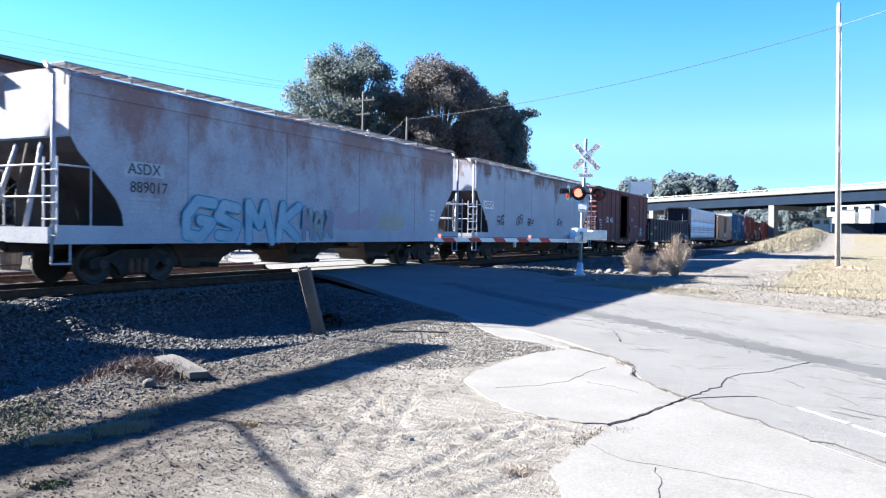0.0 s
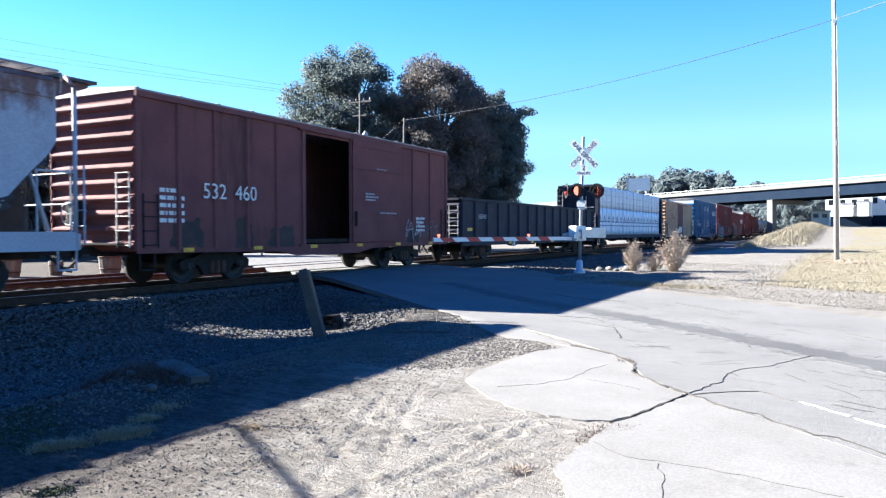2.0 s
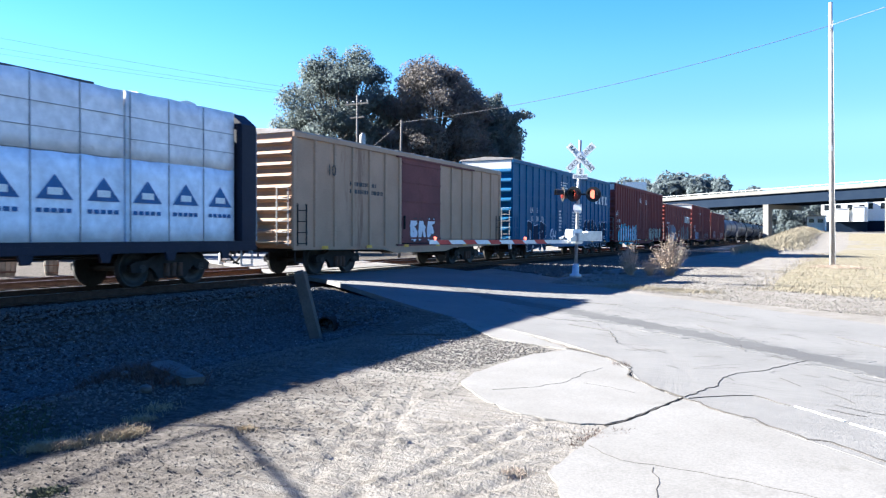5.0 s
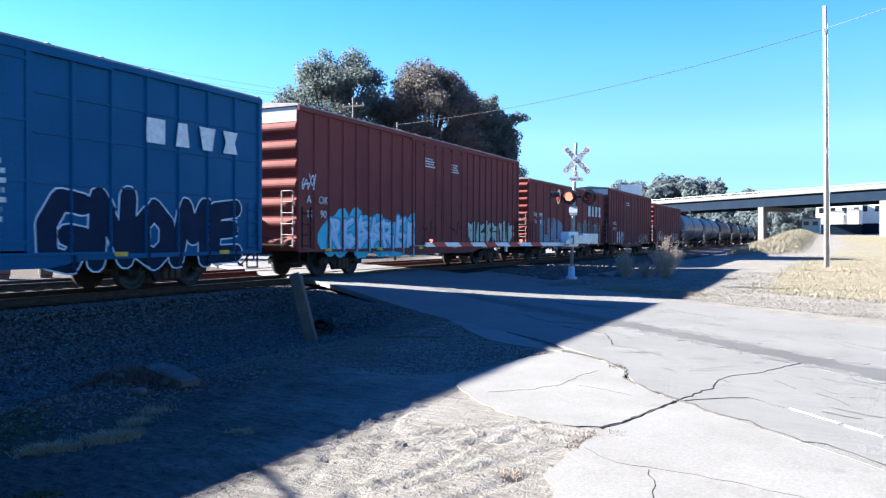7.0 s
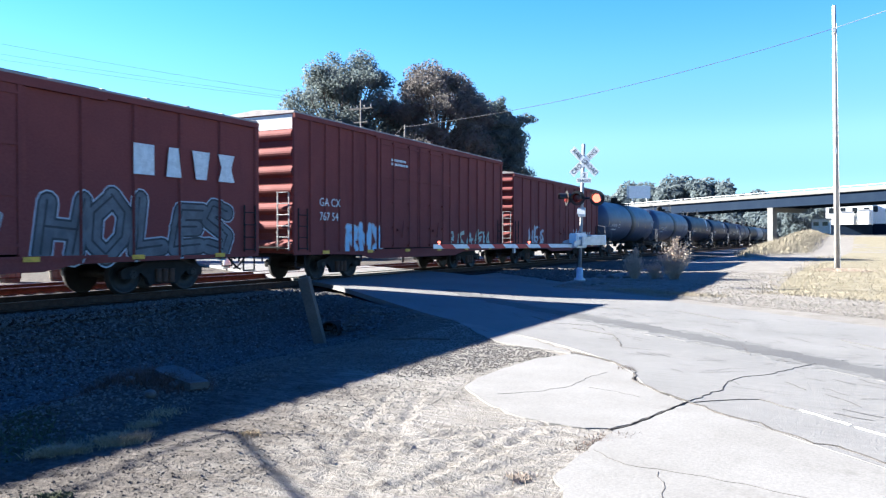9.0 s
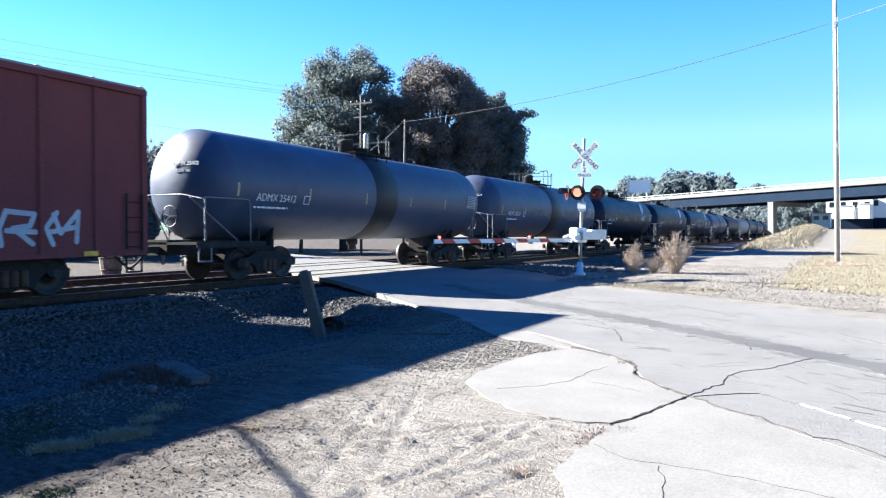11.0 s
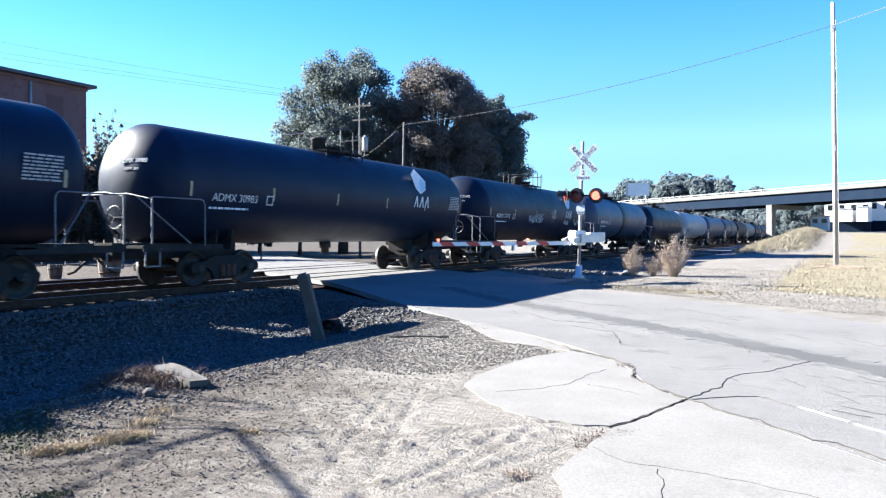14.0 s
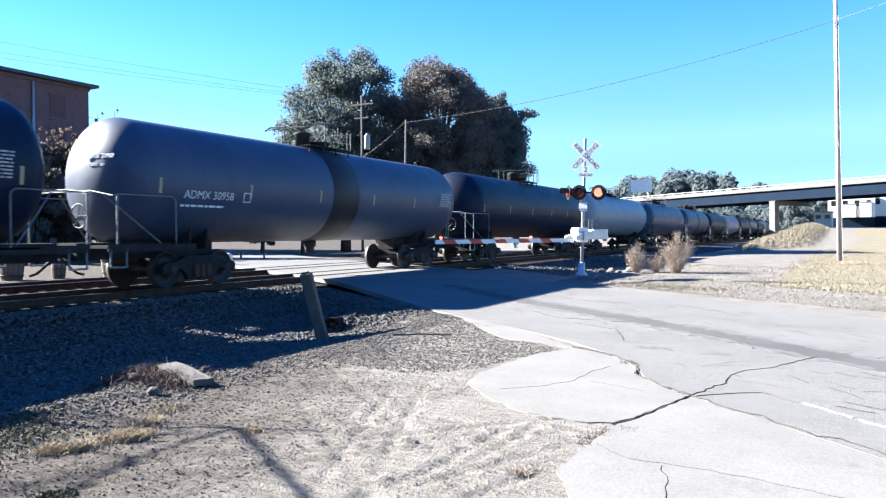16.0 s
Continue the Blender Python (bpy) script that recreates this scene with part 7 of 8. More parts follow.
def tank(label, near, L, paint_name, band=False):
    c = car_base("tank_car", label, "tank car", near, L, 3.1, sill=None)
    part("shell", shared(("shell", L, paint_name), lambda: tank_shell_bm(L), paint_name), None, c, "welded cylindrical tank with domed heads")
    if band:
        part("shell_band", shared(("shell_band", L), lambda: lathe(B(), [(TANK_R - 0.01, L * 0.5 - 0.75), (TANK_R + 0.008, L * 0.5 - 0.72), (TANK_R + 0.008, L * 0.5 + 0.72), (TANK_R - 0.01, L * 0.5 + 0.75)], "y", 44, (0, 0, TANK_Z)), "tankband"), None, c, "black spill-stained band round the tank")
    part("manway", shared(("manway", L), lambda: tank_top_bm(L), "under"), None, c)
    part("valve_housing", shared(("valve_housing", L), lambda: lathe(B(), [(0.24, -0.12), (0.24, 0.38), (0.27, 0.4), (0.27, 0.46), (0.2, 0.5)], "z", 18, (0, L / 2 - 0.35, TANK_Z + TANK_R)), "under"), None, c)
    part("top_platform", shared(("top_platform", L), lambda: tank_platform_bm(L), "under"), None, c)
    part("platform_railing", shared(("platform_railing", L), lambda: tank_rails_bm(L), "rail_dark"), None, c)
    for turn, y in ((0, 0.0), (180, L)):
        m = pose(0, y, 0, 0, 0, turn)
        part("end_handrail", shared(("end_handrail",), tank_end_rails_bm, "rail_grey"), None, c, "bent grey steel handrail").matrix_local = m
        part("end_deck", shared(("end_deck",), tank_deck_bm, "under"), None, c).matrix_local = m
    for y in (3.1, L - 3.1):
        part("saddle", shared(("saddle",), saddle_bm, "under"), None, c).location = (0, y, 0)
    brake_wheel(c, pose(0.5, 0.02, 1.75, 90), "rail_dark")
    steps(c, L, 1.02, 1.4, "rail_grey")
    bm = B()
    lathe(bm, [(0.14, 0.72), (0.14, 0.9), (0.2, 0.92), (0.2, 1.16)], "z", 12, (0, L / 2, 0))
    part("bottom_outlet", bm, "under", c)
    for y in (1.42, 4.5, 7.6, 10.6, 13.4, L - 1.6):
        part("reflector", shared(("shell_reflector",), lambda: shell_patch(-0.04, 0.04, 2.3, 2.66), "dull_yellow"), None, c).location = (0, y, 0)
    return c



# ---- the cars in order ----
# unseen car: side height and raised rail are made up to shape its shadow
c, W = gondola("unseen dark gondola car shaped for the shadow it casts", -12.4, 20.2, 3.25, "gon")
part("top_rail", box(B(), 1.34, 1.42, 0.1, 20.0, 4.22, 4.58), "gon", c)
for sx in (-1, 1):
    for y in (0.3, 19.8):
        part("rail_post", box(B(), sx * 1.36 - 0.04, sx * 1.36 + 0.04, y - 0.05, y + 0.05, 3.2, 4.22), "gon", c)
c, W = hopper("faded grey covered hopper with rust haze and pale blue graffiti", 9.6, 18.7, 4.42, "hop1")
part("number_patch", box(B(), W + 0.001, W + 0.004, 1.85, 3.0, 2.45, 2.78), "gf_grey", c)
words("ASDX", 0.36, "gf_ink", c, side_m(2.42, 2.61, W + 0.006))
words("889017", 0.36, "gf_ink", c, side_m(2.55, 2.2, W + 0.006))
stencil(c, 2.0, 1.6, 0.9, 0.4, W + 0.002, 4, "gf_grey")
piece(c, 3.4, 8.0, 1.0, 2.1, W + 0.065, "gf_ice", "gf_deep", 11, 7, fat=0.13, thin=0.035, text="GSMK")
piece(c, 8.1, 9.6, 1.0, 2.0, W + 0.065, "gf_mauve", "gf_deep", 14, 3, fat=0.08, thin=0.03)
piece(c, 9.7, 12.2, 1.36, 2.0, W + 0.002, None, None, 12, 3, cloud="gf_pink")
piece(c, 12.4, 14.0, 1.38, 1.95, W + 0.002, None, None, 13, 2, cloud="gf_straw")
stencil(c, 14.9, 1.6, 0.7, 0.25, W + 0.002, 2, "gf_straw")
stencil(c, 16.2, 1.7, 0.4, 0.5, W + 0.002, 3)
c, W = hopper("pale grey covered hopper streaked with rust along the top", 29.6, 18.6, 4.36, "hop2")
part("number_patch", box(B(), W + 0.001, W + 0.004, 1.3, 2.4, 2.4, 2.76), "white", c)
words("ASQX", 0.36, "gf_ink", c, side_m(1.85, 2.58, W + 0.006))
stencil(c, 1.5, 1.85, 1.1, 0.35, W + 0.002, 2, "gf_grey")
for i, (y, z) in enumerate(((2.9, 1.6), (5.3, 1.6), (6.8, 1.55), (11.6, 1.7), (16.3, 1.65))):
    tag(c, y - 0.1, y + 0.8, z, z + 0.62, W, "gf_ink", 60 + i, 0.03)

c, posts, XS, XP = boxcar("dark brown boxcar with one door slid wide open", 49.6, 15.5, 4.54, "brown_old", 5, (6.15, 8.6), False, True, 10)
words("532  460", 0.56, "decal", c, side_m(3.0, 2.33, XP + 0.004))
stencil(c, 0.7, 1.5, 0.9, 0.9, XS + 0.002, 5)
stencil(c, 13.0, 1.3, 0.7, 0.6, XS + 0.002, 4)
for y, z, w2, h2 in ((1.0, 0.95, 1.1, 0.7), (3.2, 0.9, 0.7, 0.9), (4.5, 0.92, 1.2, 0.6), (12.3, 0.95, 0.9, 0.55)):
    part("primer_patch", prism(B(), [(p.x, p.y) for p in jagged([(y, z), (y + w2, z), (y + w2 * 0.9, z + h2), (y + w2 * 0.1, z + h2 * 0.8)], 0.06, 0.12, int(y * 10))], 0.002, side_m(0, 0, XS + 0.001)), "rust_and_shade", c, "dark primer patch")
stencil(c, 9.3, 2.35, 0.8, 0.3, XS + 0.135, 3, "gf_grey")
stencil(c, 10.0, 3.4, 0.7, 0.12, XS + 0.135, 1, "gf_grey")
stencil(c, 10.2, 1.9, 1.2, 0.12, XS + 0.135, 1, "gf_grey")
tag(c, 12.0, 13.2, 1.0, 2.0, XS + 0.062, "gf_grey", 72, 0.014)
tag(c, 13.4, 14.6, 1.05, 1.7, XS + 0.062, "gf_silver", 73, 0.014)

c, W = gondola("long black gondola with ribbed sides and yellow reflectors", 66.5, 20.2, 2.78, "gon")
words("598743", 0.30, "gf_grey", c, side_m(2.1, 1.98, W + 0.09))
tag(c, 17.5, 19.6, 0.95, 1.55, W + 0.088, "gf_grey", 81, 0.014)
tag(c, 17.7, 19.3, 0.92, 1.3, W + 0.092, "gf_grey", 82, 0.012)
bm = B()
for a in (0, 0.42):
    box(bm, 0, 0.003, 16.45 + a, 16.49 + a, 1.32, 1.62)
for a in (0, 0.14, 0.28):
    box(bm, 0, 0.0025, 16.45, 16.91, 1.32 + a, 1.345 + a)
part("stencil", bm, "decal", c).location = (W + 0.088, 0, 0)


def centerbeam(near, L):
    c = car_base("centerbeam_flatcar", "black centerbeam flatcar with tall end bulkheads carrying wrapped lumber", "flatcar", near, L, 2.6)
    part("deck", box(box(B(), -1.45, 1.45, 0.0, L, 0.98, 1.10), -1.47, 1.47, 0.0, L, 0.84, 1.0), "gon", c)
    part("centre_beam", box(B(), -0.12, 0.12, 0.6, L - 0.6, 1.1, 4.3), "gon", c)
    for turn, y in ((0, 0.0), (180, L)):
        m = pose(0, y, 0, 0, 0, turn)
        bm = B()
        for x0, x1 in ((-1.46, -1.26), (1.26, 1.46)):
            box(bm, x0, x1, 0.0, 0.55, 1.1, 4.2)
        prism(bm, [(-1.46, 4.2), (-1.26, 4.2), (-0.95, 4.42), (0.95, 4.42), (1.26, 4.2), (1.46, 4.2), (1.46, 4.24), (1.05, 4.56), (-1.05, 4.56), (-1.46, 4.24)], 0.55, Matrix(((1, 0, 0, 0), (0, 0, 1, 0), (0, 1, 0, 0), (0, 0, 0, 1))))
        part("bulkhead_frame", bm, "gon", c, "black bulkhead frame with a chamfered top").matrix_local = m
        part("bulkhead_panel", box(B(), -1.26, 1.26, 0.4, 0.46, 1.1, 4.42), "gon", c).matrix_local = m
        for x in (-0.55, -0.1, 0.35, 0.8):
            part("bulkhead_rib", box(B(), x - 0.05, x + 0.05, 0.3, 0.4, 1.1, 4.4), "gon", c).matrix_local = m
        bm = B()
        pipe(bm, [(0.55, 0.28, 1.2), (0.55, 0.28, 3.75)], 0.03)
        pipe(bm, [(-0.85, 0.28, 2.85), (-0.45, 0.28, 2.85)], 0.035)
        pipe(bm, [(0.1, 0.28, 3.0), (1.1, 0.28, 3.0)], 0.035)
        pipe(bm, [(-0.3, 0.28, 1.9), (1.1, 0.28, 1.9)], 0.03)
        part("grab_iron", bm, "galv_dull", c).matrix_local = m
        ladder(c, m @ pose(-1.44, -0.01, 1.1), 3.0, "galv_dull", 0.4)
        ladder(c, m @ pose(0.85, -0.01, 0.95), 1.6, "galv_dull", 0.42)
    steps(c, L, 0.86, 1.42, "galv_dull")
    for i in range(12):
        y = 1.2 + (L - 2.4) * i / 11
        part("side_bracket", shared(("side_bracket",), lambda: prism(B(), [(-0.16, 0), (0.16, 0), (0.10, -0.2), (-0.10, -0.2)], 0.08, side_m(0, 0, 0)), "gon"), None, c).location = (1.41, y, 0.85)
    return c


centerbeam(87.9, 22.5)


def wrap_pack_bm(w, d, h, seed):
    """A stack of boards in creased plastic wrap."""
    rng = random.Random(seed)
    bm = B()
    nx, nz = 10, 5
    v = {}
    for i in range(nx + 1):
        for j in range(nz + 1):
            e = 0 if i in (0, nx) or j in (0, nz) else 1
            v[i, j] = bm.verts.new((d + e * rng.uniform(-0.005, 0.022) - (0 if e else 0.012), w * i / nx, h * j / nz + (rng.uniform(0, 0.05) if j == nz else 0)))
    for i in range(nx):
        for j in range(nz):
            bm.faces.new((v[i, j], v[i + 1, j], v[i + 1, j + 1], v[i, j + 1])).smooth = True
    lo = [bm.verts.new((0, y, z)) for y, z in ((0, 0), (w, 0), (w, h), (0, h))]
    bm.faces.new(lo)
    bm.faces.new([lo[0], lo[1]] + [v[i, 0] for i in range(nx, -1, -1)])
    bm.faces.new([lo[3], lo[2]] + [v[i, nz] for i in range(nx, -1, -1)])
    bm.faces.new([lo[0], lo[3]] + [v[0, j] for j in range(nz, -1, -1)])
    bm.faces.new([lo[1], lo[2]] + [v[nx, j] for j in range(nz, -1, -1)])
    return bm


M["strap"] = mat("dark_strap", (0.26, 0.27, 0.29), None, 0.6)
M["wrap_old"] = mat("greyed_plastic_wrap", (0.784, 0.771, 0.784), (0.657, 0.644, 0.657), 0.5, scale=1.6, spots=(0.504, 0.491, 0.504), spot_scale=2, spot_at=0.62, bump=0.25, fine=3.5)
M["wrap_new"] = mat("white_plastic_wrap", (0.789, 0.84, 0.916), (0.687, 0.738, 0.814), 0.45, scale=1.6, bump=0.25, fine=3.5)


def pack(near, y, z, w, h, upper, seed, side=1):
    t = thing("lumber_pack", "lumber pack in creased greyish plastic wrap" if upper else "lumber pack in white plastic wrap with blue triangle marks", "lumber", "lumber packs on the flatcar", at=pose(XC, near + y, RAIL + z))
    LOADS.append((t, near + y, z, side))
    part("wrapper", wrap_pack_bm(w - 0.03, 1.12, h, seed), "wrap_old" if upper else "wrap_new", t).matrix_local = pose(0.14, 0, 0)
    for k in (0.02, 0.34, 0.66):
        part("strap", box(B(), 1.262 + 0.014, 1.262 + 0.026, w * k + 0.02, w * k + 0.045, 0, h), "strap", t)
    rng = random.Random(seed)
    if upper:      # edges of the board tiers showing through
        for f in (0.3, 0.63):
            part("tier_line", box(B(), 1.262 + 0.008, 1.262 + 0.021, 0.02, w - 0.05, h * f - 0.008, h * f + 0.008), "strap", t)
        for _ in range(4):
            u, k, up = rng.uniform(0.1, w - 0.9), rng.uniform(0.25, 0.8), rng.uniform(0.03, 0.12)
            bm = B()
            prism(bm, [(u, h - 0.05), (u + k, h - 0.04), (u + k * 0.8, h + up * 0.6), (u + k * 0.45, h + up), (u + k * 0.2, h + up * 0.5)], 0.006, side_m(0, 0, 1.262 - rng.uniform(0.0, 0.3)))
            part("wrap_flap", bm, "lumber", t)
    if not upper:
        n = 3
        for k in range(n):
            u = w * (k + 0.5) / n
            b = part("emblem", prism(B(), [(-0.42, 0), (0.42, 0), (0, 0.52)], 0.003, side_m(0, 0, 0)), "blue", t, "plain blue triangle")
            b.location = (1.288, u, h * 0.48)
            part("emblem_mark", box(B(), 0.003, 0.006, -0.17, 0.17, 0.09, 0.24), "white", b)
            bm = B()
            for q in range(5):
                box(bm, 0, 0.003, u - 0.42 + q * 0.17, u - 0.30 + q * 0.17, h * 0.33, h * 0.38)
            part("print_line", bm, "blue", t).location = (1.288, 0, 0)
    return t


for k in range(6):
    pack(87.9, 0.62 + k * 3.55, 1.10, 3.53, 1.86, False, 90 + k)
    pack(87.9, 0.62 + k * 3.55, 2.99, 3.53, 1.52, True, 190 + k)
    pack(87.9, 0.62 + k * 3.55, 1.10, 3.53, 1.86, True, 290 + k, -1)

c, posts, XS, XP = boxcar("faded yellow-tan boxcar with a dark sliding door", 112.0, 15.8, 4.32, "tan", 6, (6.3, 9.5), False, False, 10, door_paint="brown_old")
words("10", 0.5, "gf_ink", c, side_m(1.9, 3.3, XP + 0.004))
stencil(c, 3.0, 2.6, 2.2, 0.5, XS + 0.002, 2, "gf_ink")
piece(c, 6.9, 8.9, 1.1, 1.9, XS + 0.06, "gf_white", "gf_ink", 101, 3)

c, posts, XS, XP = boxcar("tall blue boxcar with double doors and outlined graffiti", 129.4, 19.15, 5.11, "bluecar", 7, (7.05, 9.65, 12.3), True, False, 8, True, (2.35, 3.35, 4.15))
words("LR     S", 0.40, "decal", c, side_m(3.1, 2.62, XP + 0.004))
words("13    70    74", 0.40, "decal", c, side_m(3.6, 2.16, XP + 0.004))
blocks(c, 15.15, 3.46, 3.3, 0.58, XP + 0.002, 4)
piece(c, 2.1, 5.05, 0.62, 1.9, XS + 0.001, "gf_navy", "gf_white", 111, 6, posts, 0.085, 0.06, fat=0.165, thin=0.026, text="DER")
tag(c, 5.6, 6.6, 0.9, 1.7, XS + 0.062, "gf_white", 113, 0.03)
piece(c, 12.5, 18.3, 0.62, 2.15, XS + 0.001, "gf_navy", "gf_white", 112, 6, posts, 0.085, 0.06, fat=0.165, thin=0.026, text="GNOME")
stencil(c, 7.6, 3.9, 1.4, 0.6, XS + 0.09, 4)
stencil(c, 10.3, 3.8, 1.3, 0.8, XS + 0.09, 5)
for y in (7.3, 9.9, 11.3):
    stencil(c, y, 1.5, 0.5, 1.3, XS + 0.09, 7)

c, posts, XS, XP = boxcar("tall red-brown boxcar with turquoise graffiti along the bottom", 150.2, 18.4, 5.22, "brown", 9, (7.2, 9.6, 12.1), True, False, 7, True)
words("A    OK", 0.34, "decal", c, side_m(0.95, 2.42, XP + 0.004))
words("11    90", 0.34, "decal", c, side_m(0.9, 1.98, XP + 0.004))
piece(c, 1.5, 9.1, 0.82, 2.05, XS + 0.001, "gf_sky", "gf_deep", 121, 9, posts, 0.085, 0.06, fat=0.10, thin=0.05, cloud="gf_teal", glow="gf_white")
piece(c, 11.2, 17.7, 0.85, 2.05, XS + 0.001, "gf_green", "gf_navy", 122, 7, posts, 0.085, 0.06, fat=0.11, thin=0.05)
tag(c, 0.15, 0.75, 2.7, 3.4, XS + 0.06, "gf_white", 123, 0.018)
stencil(c, 8.0, 4.05, 0.8, 0.4, XS + 0.09, 4)
stencil(c, 10.3, 4.0, 0.8, 0.4, XS + 0.09, 4)

c, posts, XS, XP = boxcar("red-brown boxcar with grey and pale blue graffiti lettering", 170.1, 15.75, 4.46, "brown", 5, (6.3, 9.0), True, False, 9)
words("WR    WK", 0.33, "decal", c, side_m(1.5, 2.55, XP + 0.004))
words("74      92", 0.33, "decal", c, side_m(1.5, 2.15, XP + 0.004))
blocks(c, 11.6, 2.76, 3.5, 0.7, XP + 0.002, 4)
piece(c, 2.1, 6.2, 0.85, 2.3, XS + 0.001, "gf_steel", "gf_ink", 131, 4, posts, 0.085, 0.06, fat=0.20, thin=0.035, edge="gf_grey", text="LHR")
piece(c, 9.2, 14.9, 0.85, 2.2, XS + 0.001, "gf_silver", "gf_ink", 132, 5, posts, 0.085, 0.06, fat=0.145, thin=0.04, edge="gf_grey", glow="gf_ink", text="HOLES")
piece(c, 7.3, 8.6, 1.15, 2.0, XS + 0.06, "gf_mauve", "gf_grey", 133, 2, fat=0.06, thin=0.03, text="O")

c, posts, XS, XP = boxcar("tall red-brown boxcar with pale graffiti scrawls", 187.4, 15.7, 5.0, "brown", 6, (4.7, 7.5, 10.2), True, False, 7, True)
words("GA CX", 0.36, "decal", c, side_m(1.75, 2.42, XP + 0.004))
words("767 54", 0.36, "decal", c, side_m(1.7, 1.98, XP + 0.004))
piece(c, 2.6, 5.0, 0.85, 1.9, XS + 0.001, "gf_sky", "gf_grey", 141, 3, posts, 0.085, 0.06, fat=0.09)
piece(c, 9.8, 14.3, 0.85, 1.75, XS + 0.001, "gf_green", None, 142, 5, posts, 0.085, 0.06, fat=0.06)
stencil(c, 5.4, 3.9, 1.3, 0.3, XS + 0.09, 2)

c, posts, XS, XP = boxcar("dull maroon boxcar with faint pale graffiti", 204.6, 15.25, 4.58, "maroon", 5, (6.2, 8.9), True, False, 8)
piece(c, 2.0, 4.6, 0.95, 2.0, XS + 0.001, "gf_grey", None, 151, 3, posts, 0.085, 0.06, fat=0.07)
piece(c, 9.8, 13.6, 0.95, 1.9, XS + 0.001, "gf_grey", None, 152, 4, posts, 0.085, 0.06, fat=0.06)

# tank cars: pale grey, dusty grey or black, some with a black band
TANKS = [("tankgrey", True, "ADMX 25412", False), ("tankgrey", True, "ADMS 28324", False), ("tankblack", False, "ADMX 30854", True), ("tankblack", False, "ADMX 30983", True),
         ("tankblack", False, "ADMX 31012", True), ("tankgrey", True, "ADMX 30958", False), ("tankblack", False, "", False), ("tankpale", False, "", False), ("tankgrey", False, "", False)]
LOOKS = {"tankgrey": "dusty blue-grey tank car", "tankblack": "glossy black tank car", "tankpale": "pale grey tank car"}
TANK_ENDS = [(221.4, 17.85), (239.4, 18.6), (258.12, 17.95), (276.45, 17.92), (294.8, 18.05), (313.2, 17.98)]      # near end and length


def tank_place(i):
    return TANK_ENDS[i] if i < len(TANK_ENDS) else (331.6 + 18.37 * (i - len(TANK_ENDS)), 17.95)


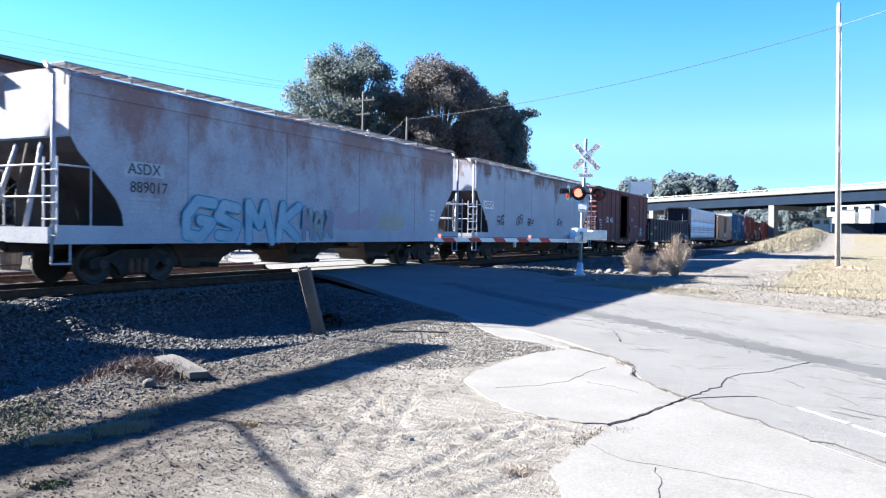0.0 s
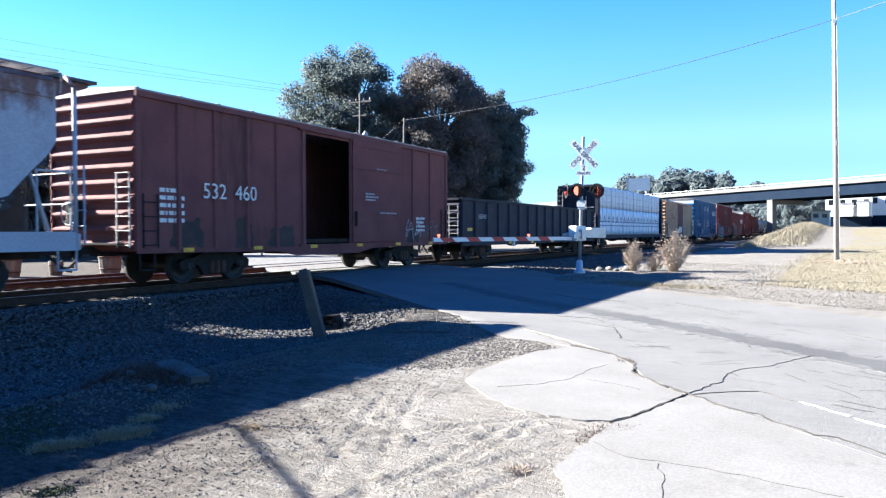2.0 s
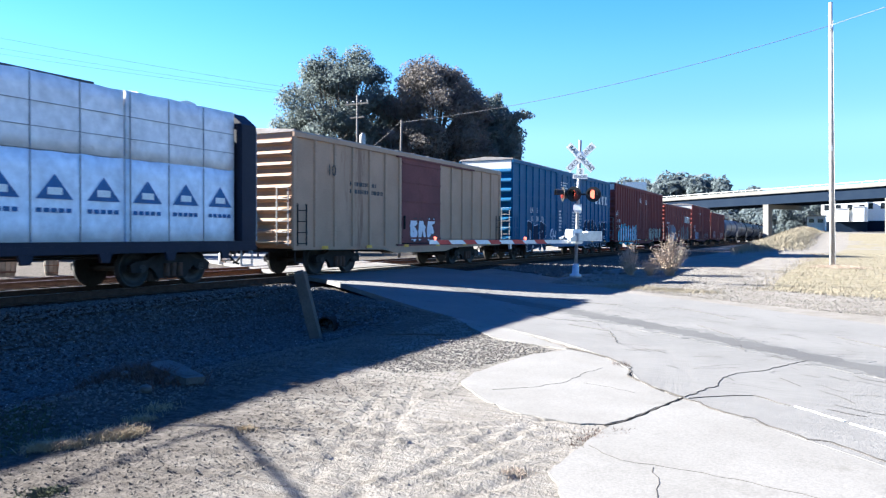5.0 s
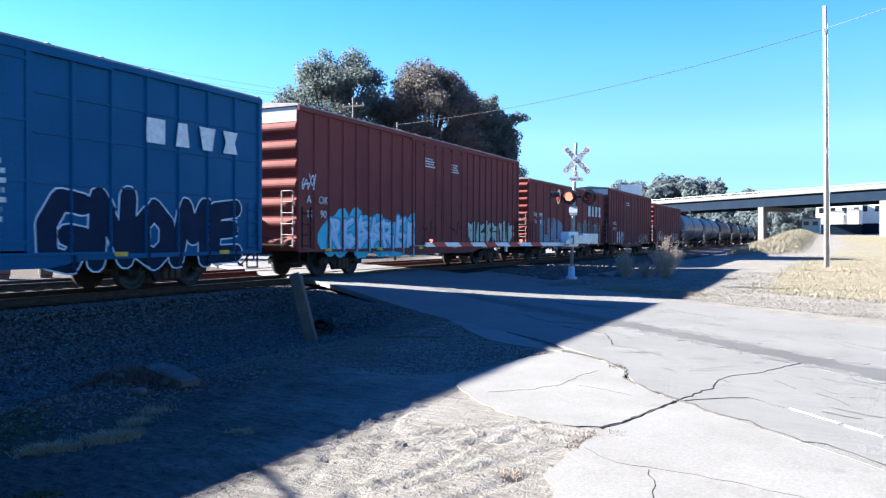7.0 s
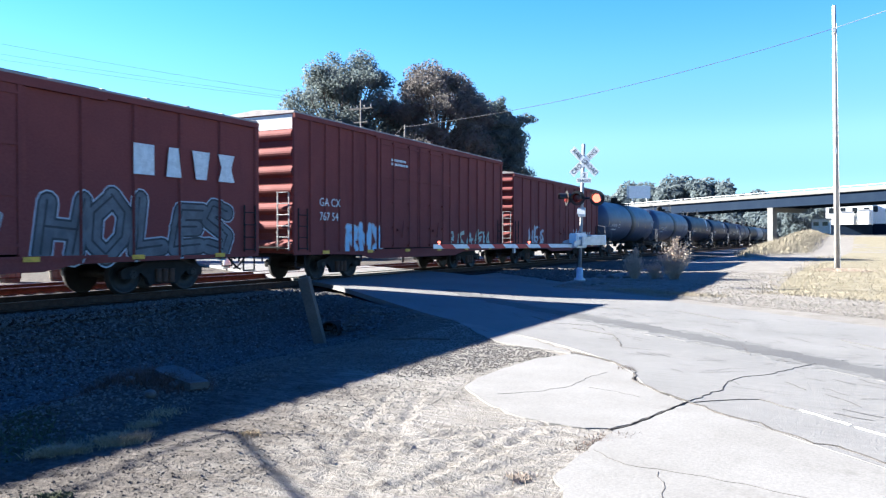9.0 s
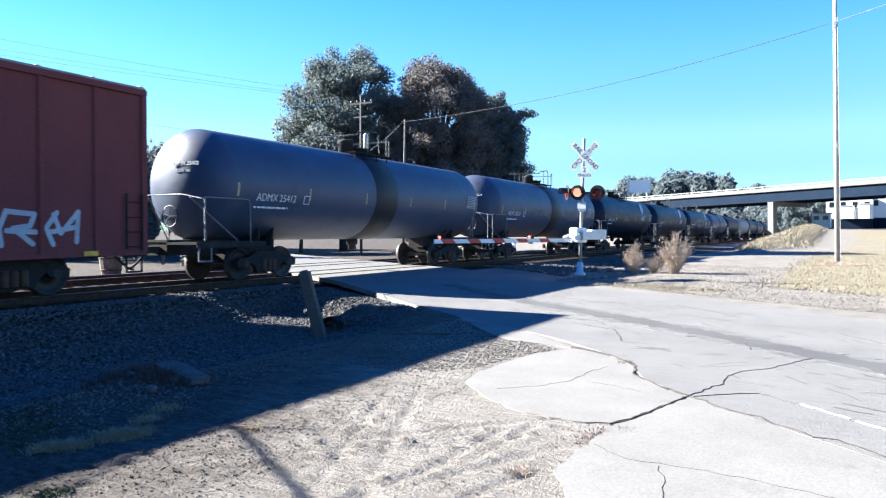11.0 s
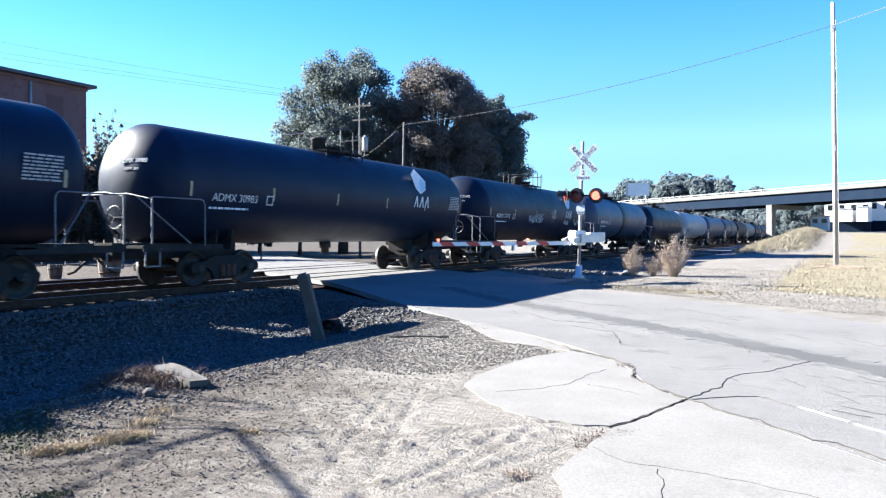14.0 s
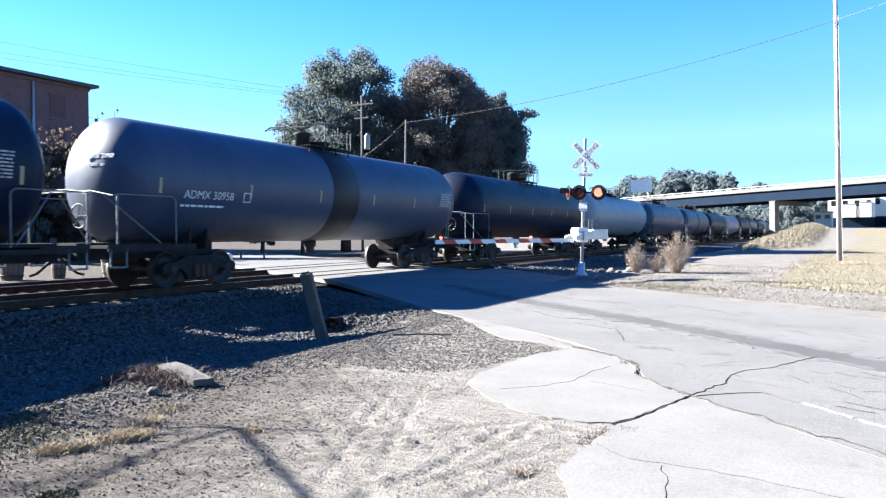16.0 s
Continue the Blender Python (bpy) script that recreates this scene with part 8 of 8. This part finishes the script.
for i in range(17):
    col, band, text, mark = TANKS[i] if i < len(TANKS) else (("tankblack", "tankgrey", "tankblack", "tankpale")[i % 4], i % 3 == 0, "", i % 4 == 0)
    c = tank(LOOKS[col] + (" with a white leaf mark and lettering" if mark else " with a black band round the middle" if band else " with top platform and end handrails"), *tank_place(i), col, band)
    if text:
        words(text, 0.30, "decal", c, on_shell(3.0, 2.30), 0.002)
        stencil(c, 2.1, 1.98, 1.7, 0.24, TANK_R - 0.12, 2)
        bm = B()
        for a, b, w2, h2 in ((0, -0.13, 0.28, 0.03), (0, 0.11, 0.28, 0.03), (0, -0.13, 0.03, 0.27), (0.25, -0.13, 0.03, 0.27)):
            box(bm, a, a + w2, b, b + h2, 0, 0.004)
        part("stencil", bm, "decal", c).matrix_local = on_shell(4.2, 2.30, 0.012)
        words(text, 0.15, "decal", c, pose(0.35, 0.687, 3.15, 79, 0, 7.7), 0.008, name="head_lettering")
        words(text[:4] + "  " + text[5:8], 0.09, "decal", c, pose(0.3, 0.652, 2.95, 83, 0, 6), 0.008, name="head_lettering")
        bm = B()      # dense rows of small print
        rng = random.Random(300 + i)
        for r in range(8):
            u = 0.0
            while u < 0.8:
                k = min(0.85, u + rng.uniform(0.08, 0.25))
                prism(bm, [(u, 0.55 - r * 0.07), (k, 0.55 - r * 0.07), (k, 0.585 - r * 0.07), (u, 0.585 - r * 0.07)], 0.002)
                u = k + 0.03
        part("stencil", bm, "gf_grey", c).matrix_local = on_shell(15.4, 2.35, 0.012)
    if mark:
        lg = part("emblem", prism(B(), [(-0.15, 0.2), (0.15, -0.02), (0.6, 0.15), (0.72, 0.5), (0.35, 0.72), (-0.05, 0.95), (-0.35, 0.7)], 0.004), "gf_white", c, "plain white leaf shape")
        lg.matrix_local = on_shell(12.9, 2.95)
        sh = part("emblem_shade", prism(B(), [(0.15, 0.02), (0.55, 0.17), (0.62, 0.42), (0.3, 0.6), (0.12, 0.4)], 0.003), "gf_sky", lg)
        sh.location = (0.05, 0.02, 0.004)
        bm = B()
        for a in (0.0, 0.42, 0.84):
            prism(bm, [(a, 0), (a + 0.08, 0), (a + 0.17, 0.3), (a + 0.26, 0), (a + 0.34, 0), (a + 0.21, 0.42), (a + 0.13, 0.42)], 0.003)
        part("emblem_bars", bm, "gf_white", c).matrix_local = on_shell(12.5, 2.42)
    for k, (ya, yb, za, zb) in enumerate({1: [(5.6, 8.2, 2.05, 2.75), (10.6, 13.0, 2.0, 2.6)], 2: [(6.6, 8.0, 2.2, 2.6)], 4: [(6.3, 8.4, 2.0, 2.6), (10.0, 10.7, 2.1, 2.8), (12.1, 12.9, 2.0, 2.3), (14.0, 15.0, 1.95, 2.35)]}.get(i, [])):
        tag(c, ya, yb, za, zb, TANK_R + 0.004, "gf_silver" if i < 3 else "gf_grey", 170 + 3 * i + k, 0.018)


def spin_rows(y):
    return [(k / FPS, pose(0, y, WHEEL, math.degrees(SPEED * k / FPS / WHEEL) % 360)) for k in range(16 * FPS + 1)]


def flip(angle):
    return pose(0, -0.05, 0, 0, 0, angle)


def motions():
    for car, near in CARS:
        walk(car, [(t, pose(XC, near - SPEED * t, RAIL)) for t in (0, 4, 8, 12, 16)])
    for load, near, z, side in LOADS:
        turn, dy = (0, 0) if side > 0 else (180, 3.5)
        walk(load, [(t, pose(XC, near + dy - SPEED * t, RAIL + z, 0, 0, turn)) for t in (0, 4, 8, 12, 16)])
    for disc, even in FLASH:      # the two flashers turn their lit faces to the road by turns
        rows = [(0, flip(0 if not even else 180))]
        for k in range(27):
            t0, lit = 0.1 + 0.6053 * k, (k % 2 == 0) == even
            a, b = (180, 0) if lit else (0, 180)
            rows += [(t0 + 0.034 * i, flip(a + (b - a) * i / 3)) for i in range(4) if t0 + 0.034 * i < 15.95]
        walk(disc, rows + [(16, rows[-1][1])])
    for y, wheels in SPINNERS.items():      # every wheelset on the same side of its truck turns alike
        walk(wheels[0], spin_rows(y))
        keys = wheels[0].animation_data
        for w in wheels[1:]:
            w.rotation_mode = "QUATERNION"
            d = w.animation_data_create()
            d.action, d.action_slot = keys.action, keys.action_slot


motions()
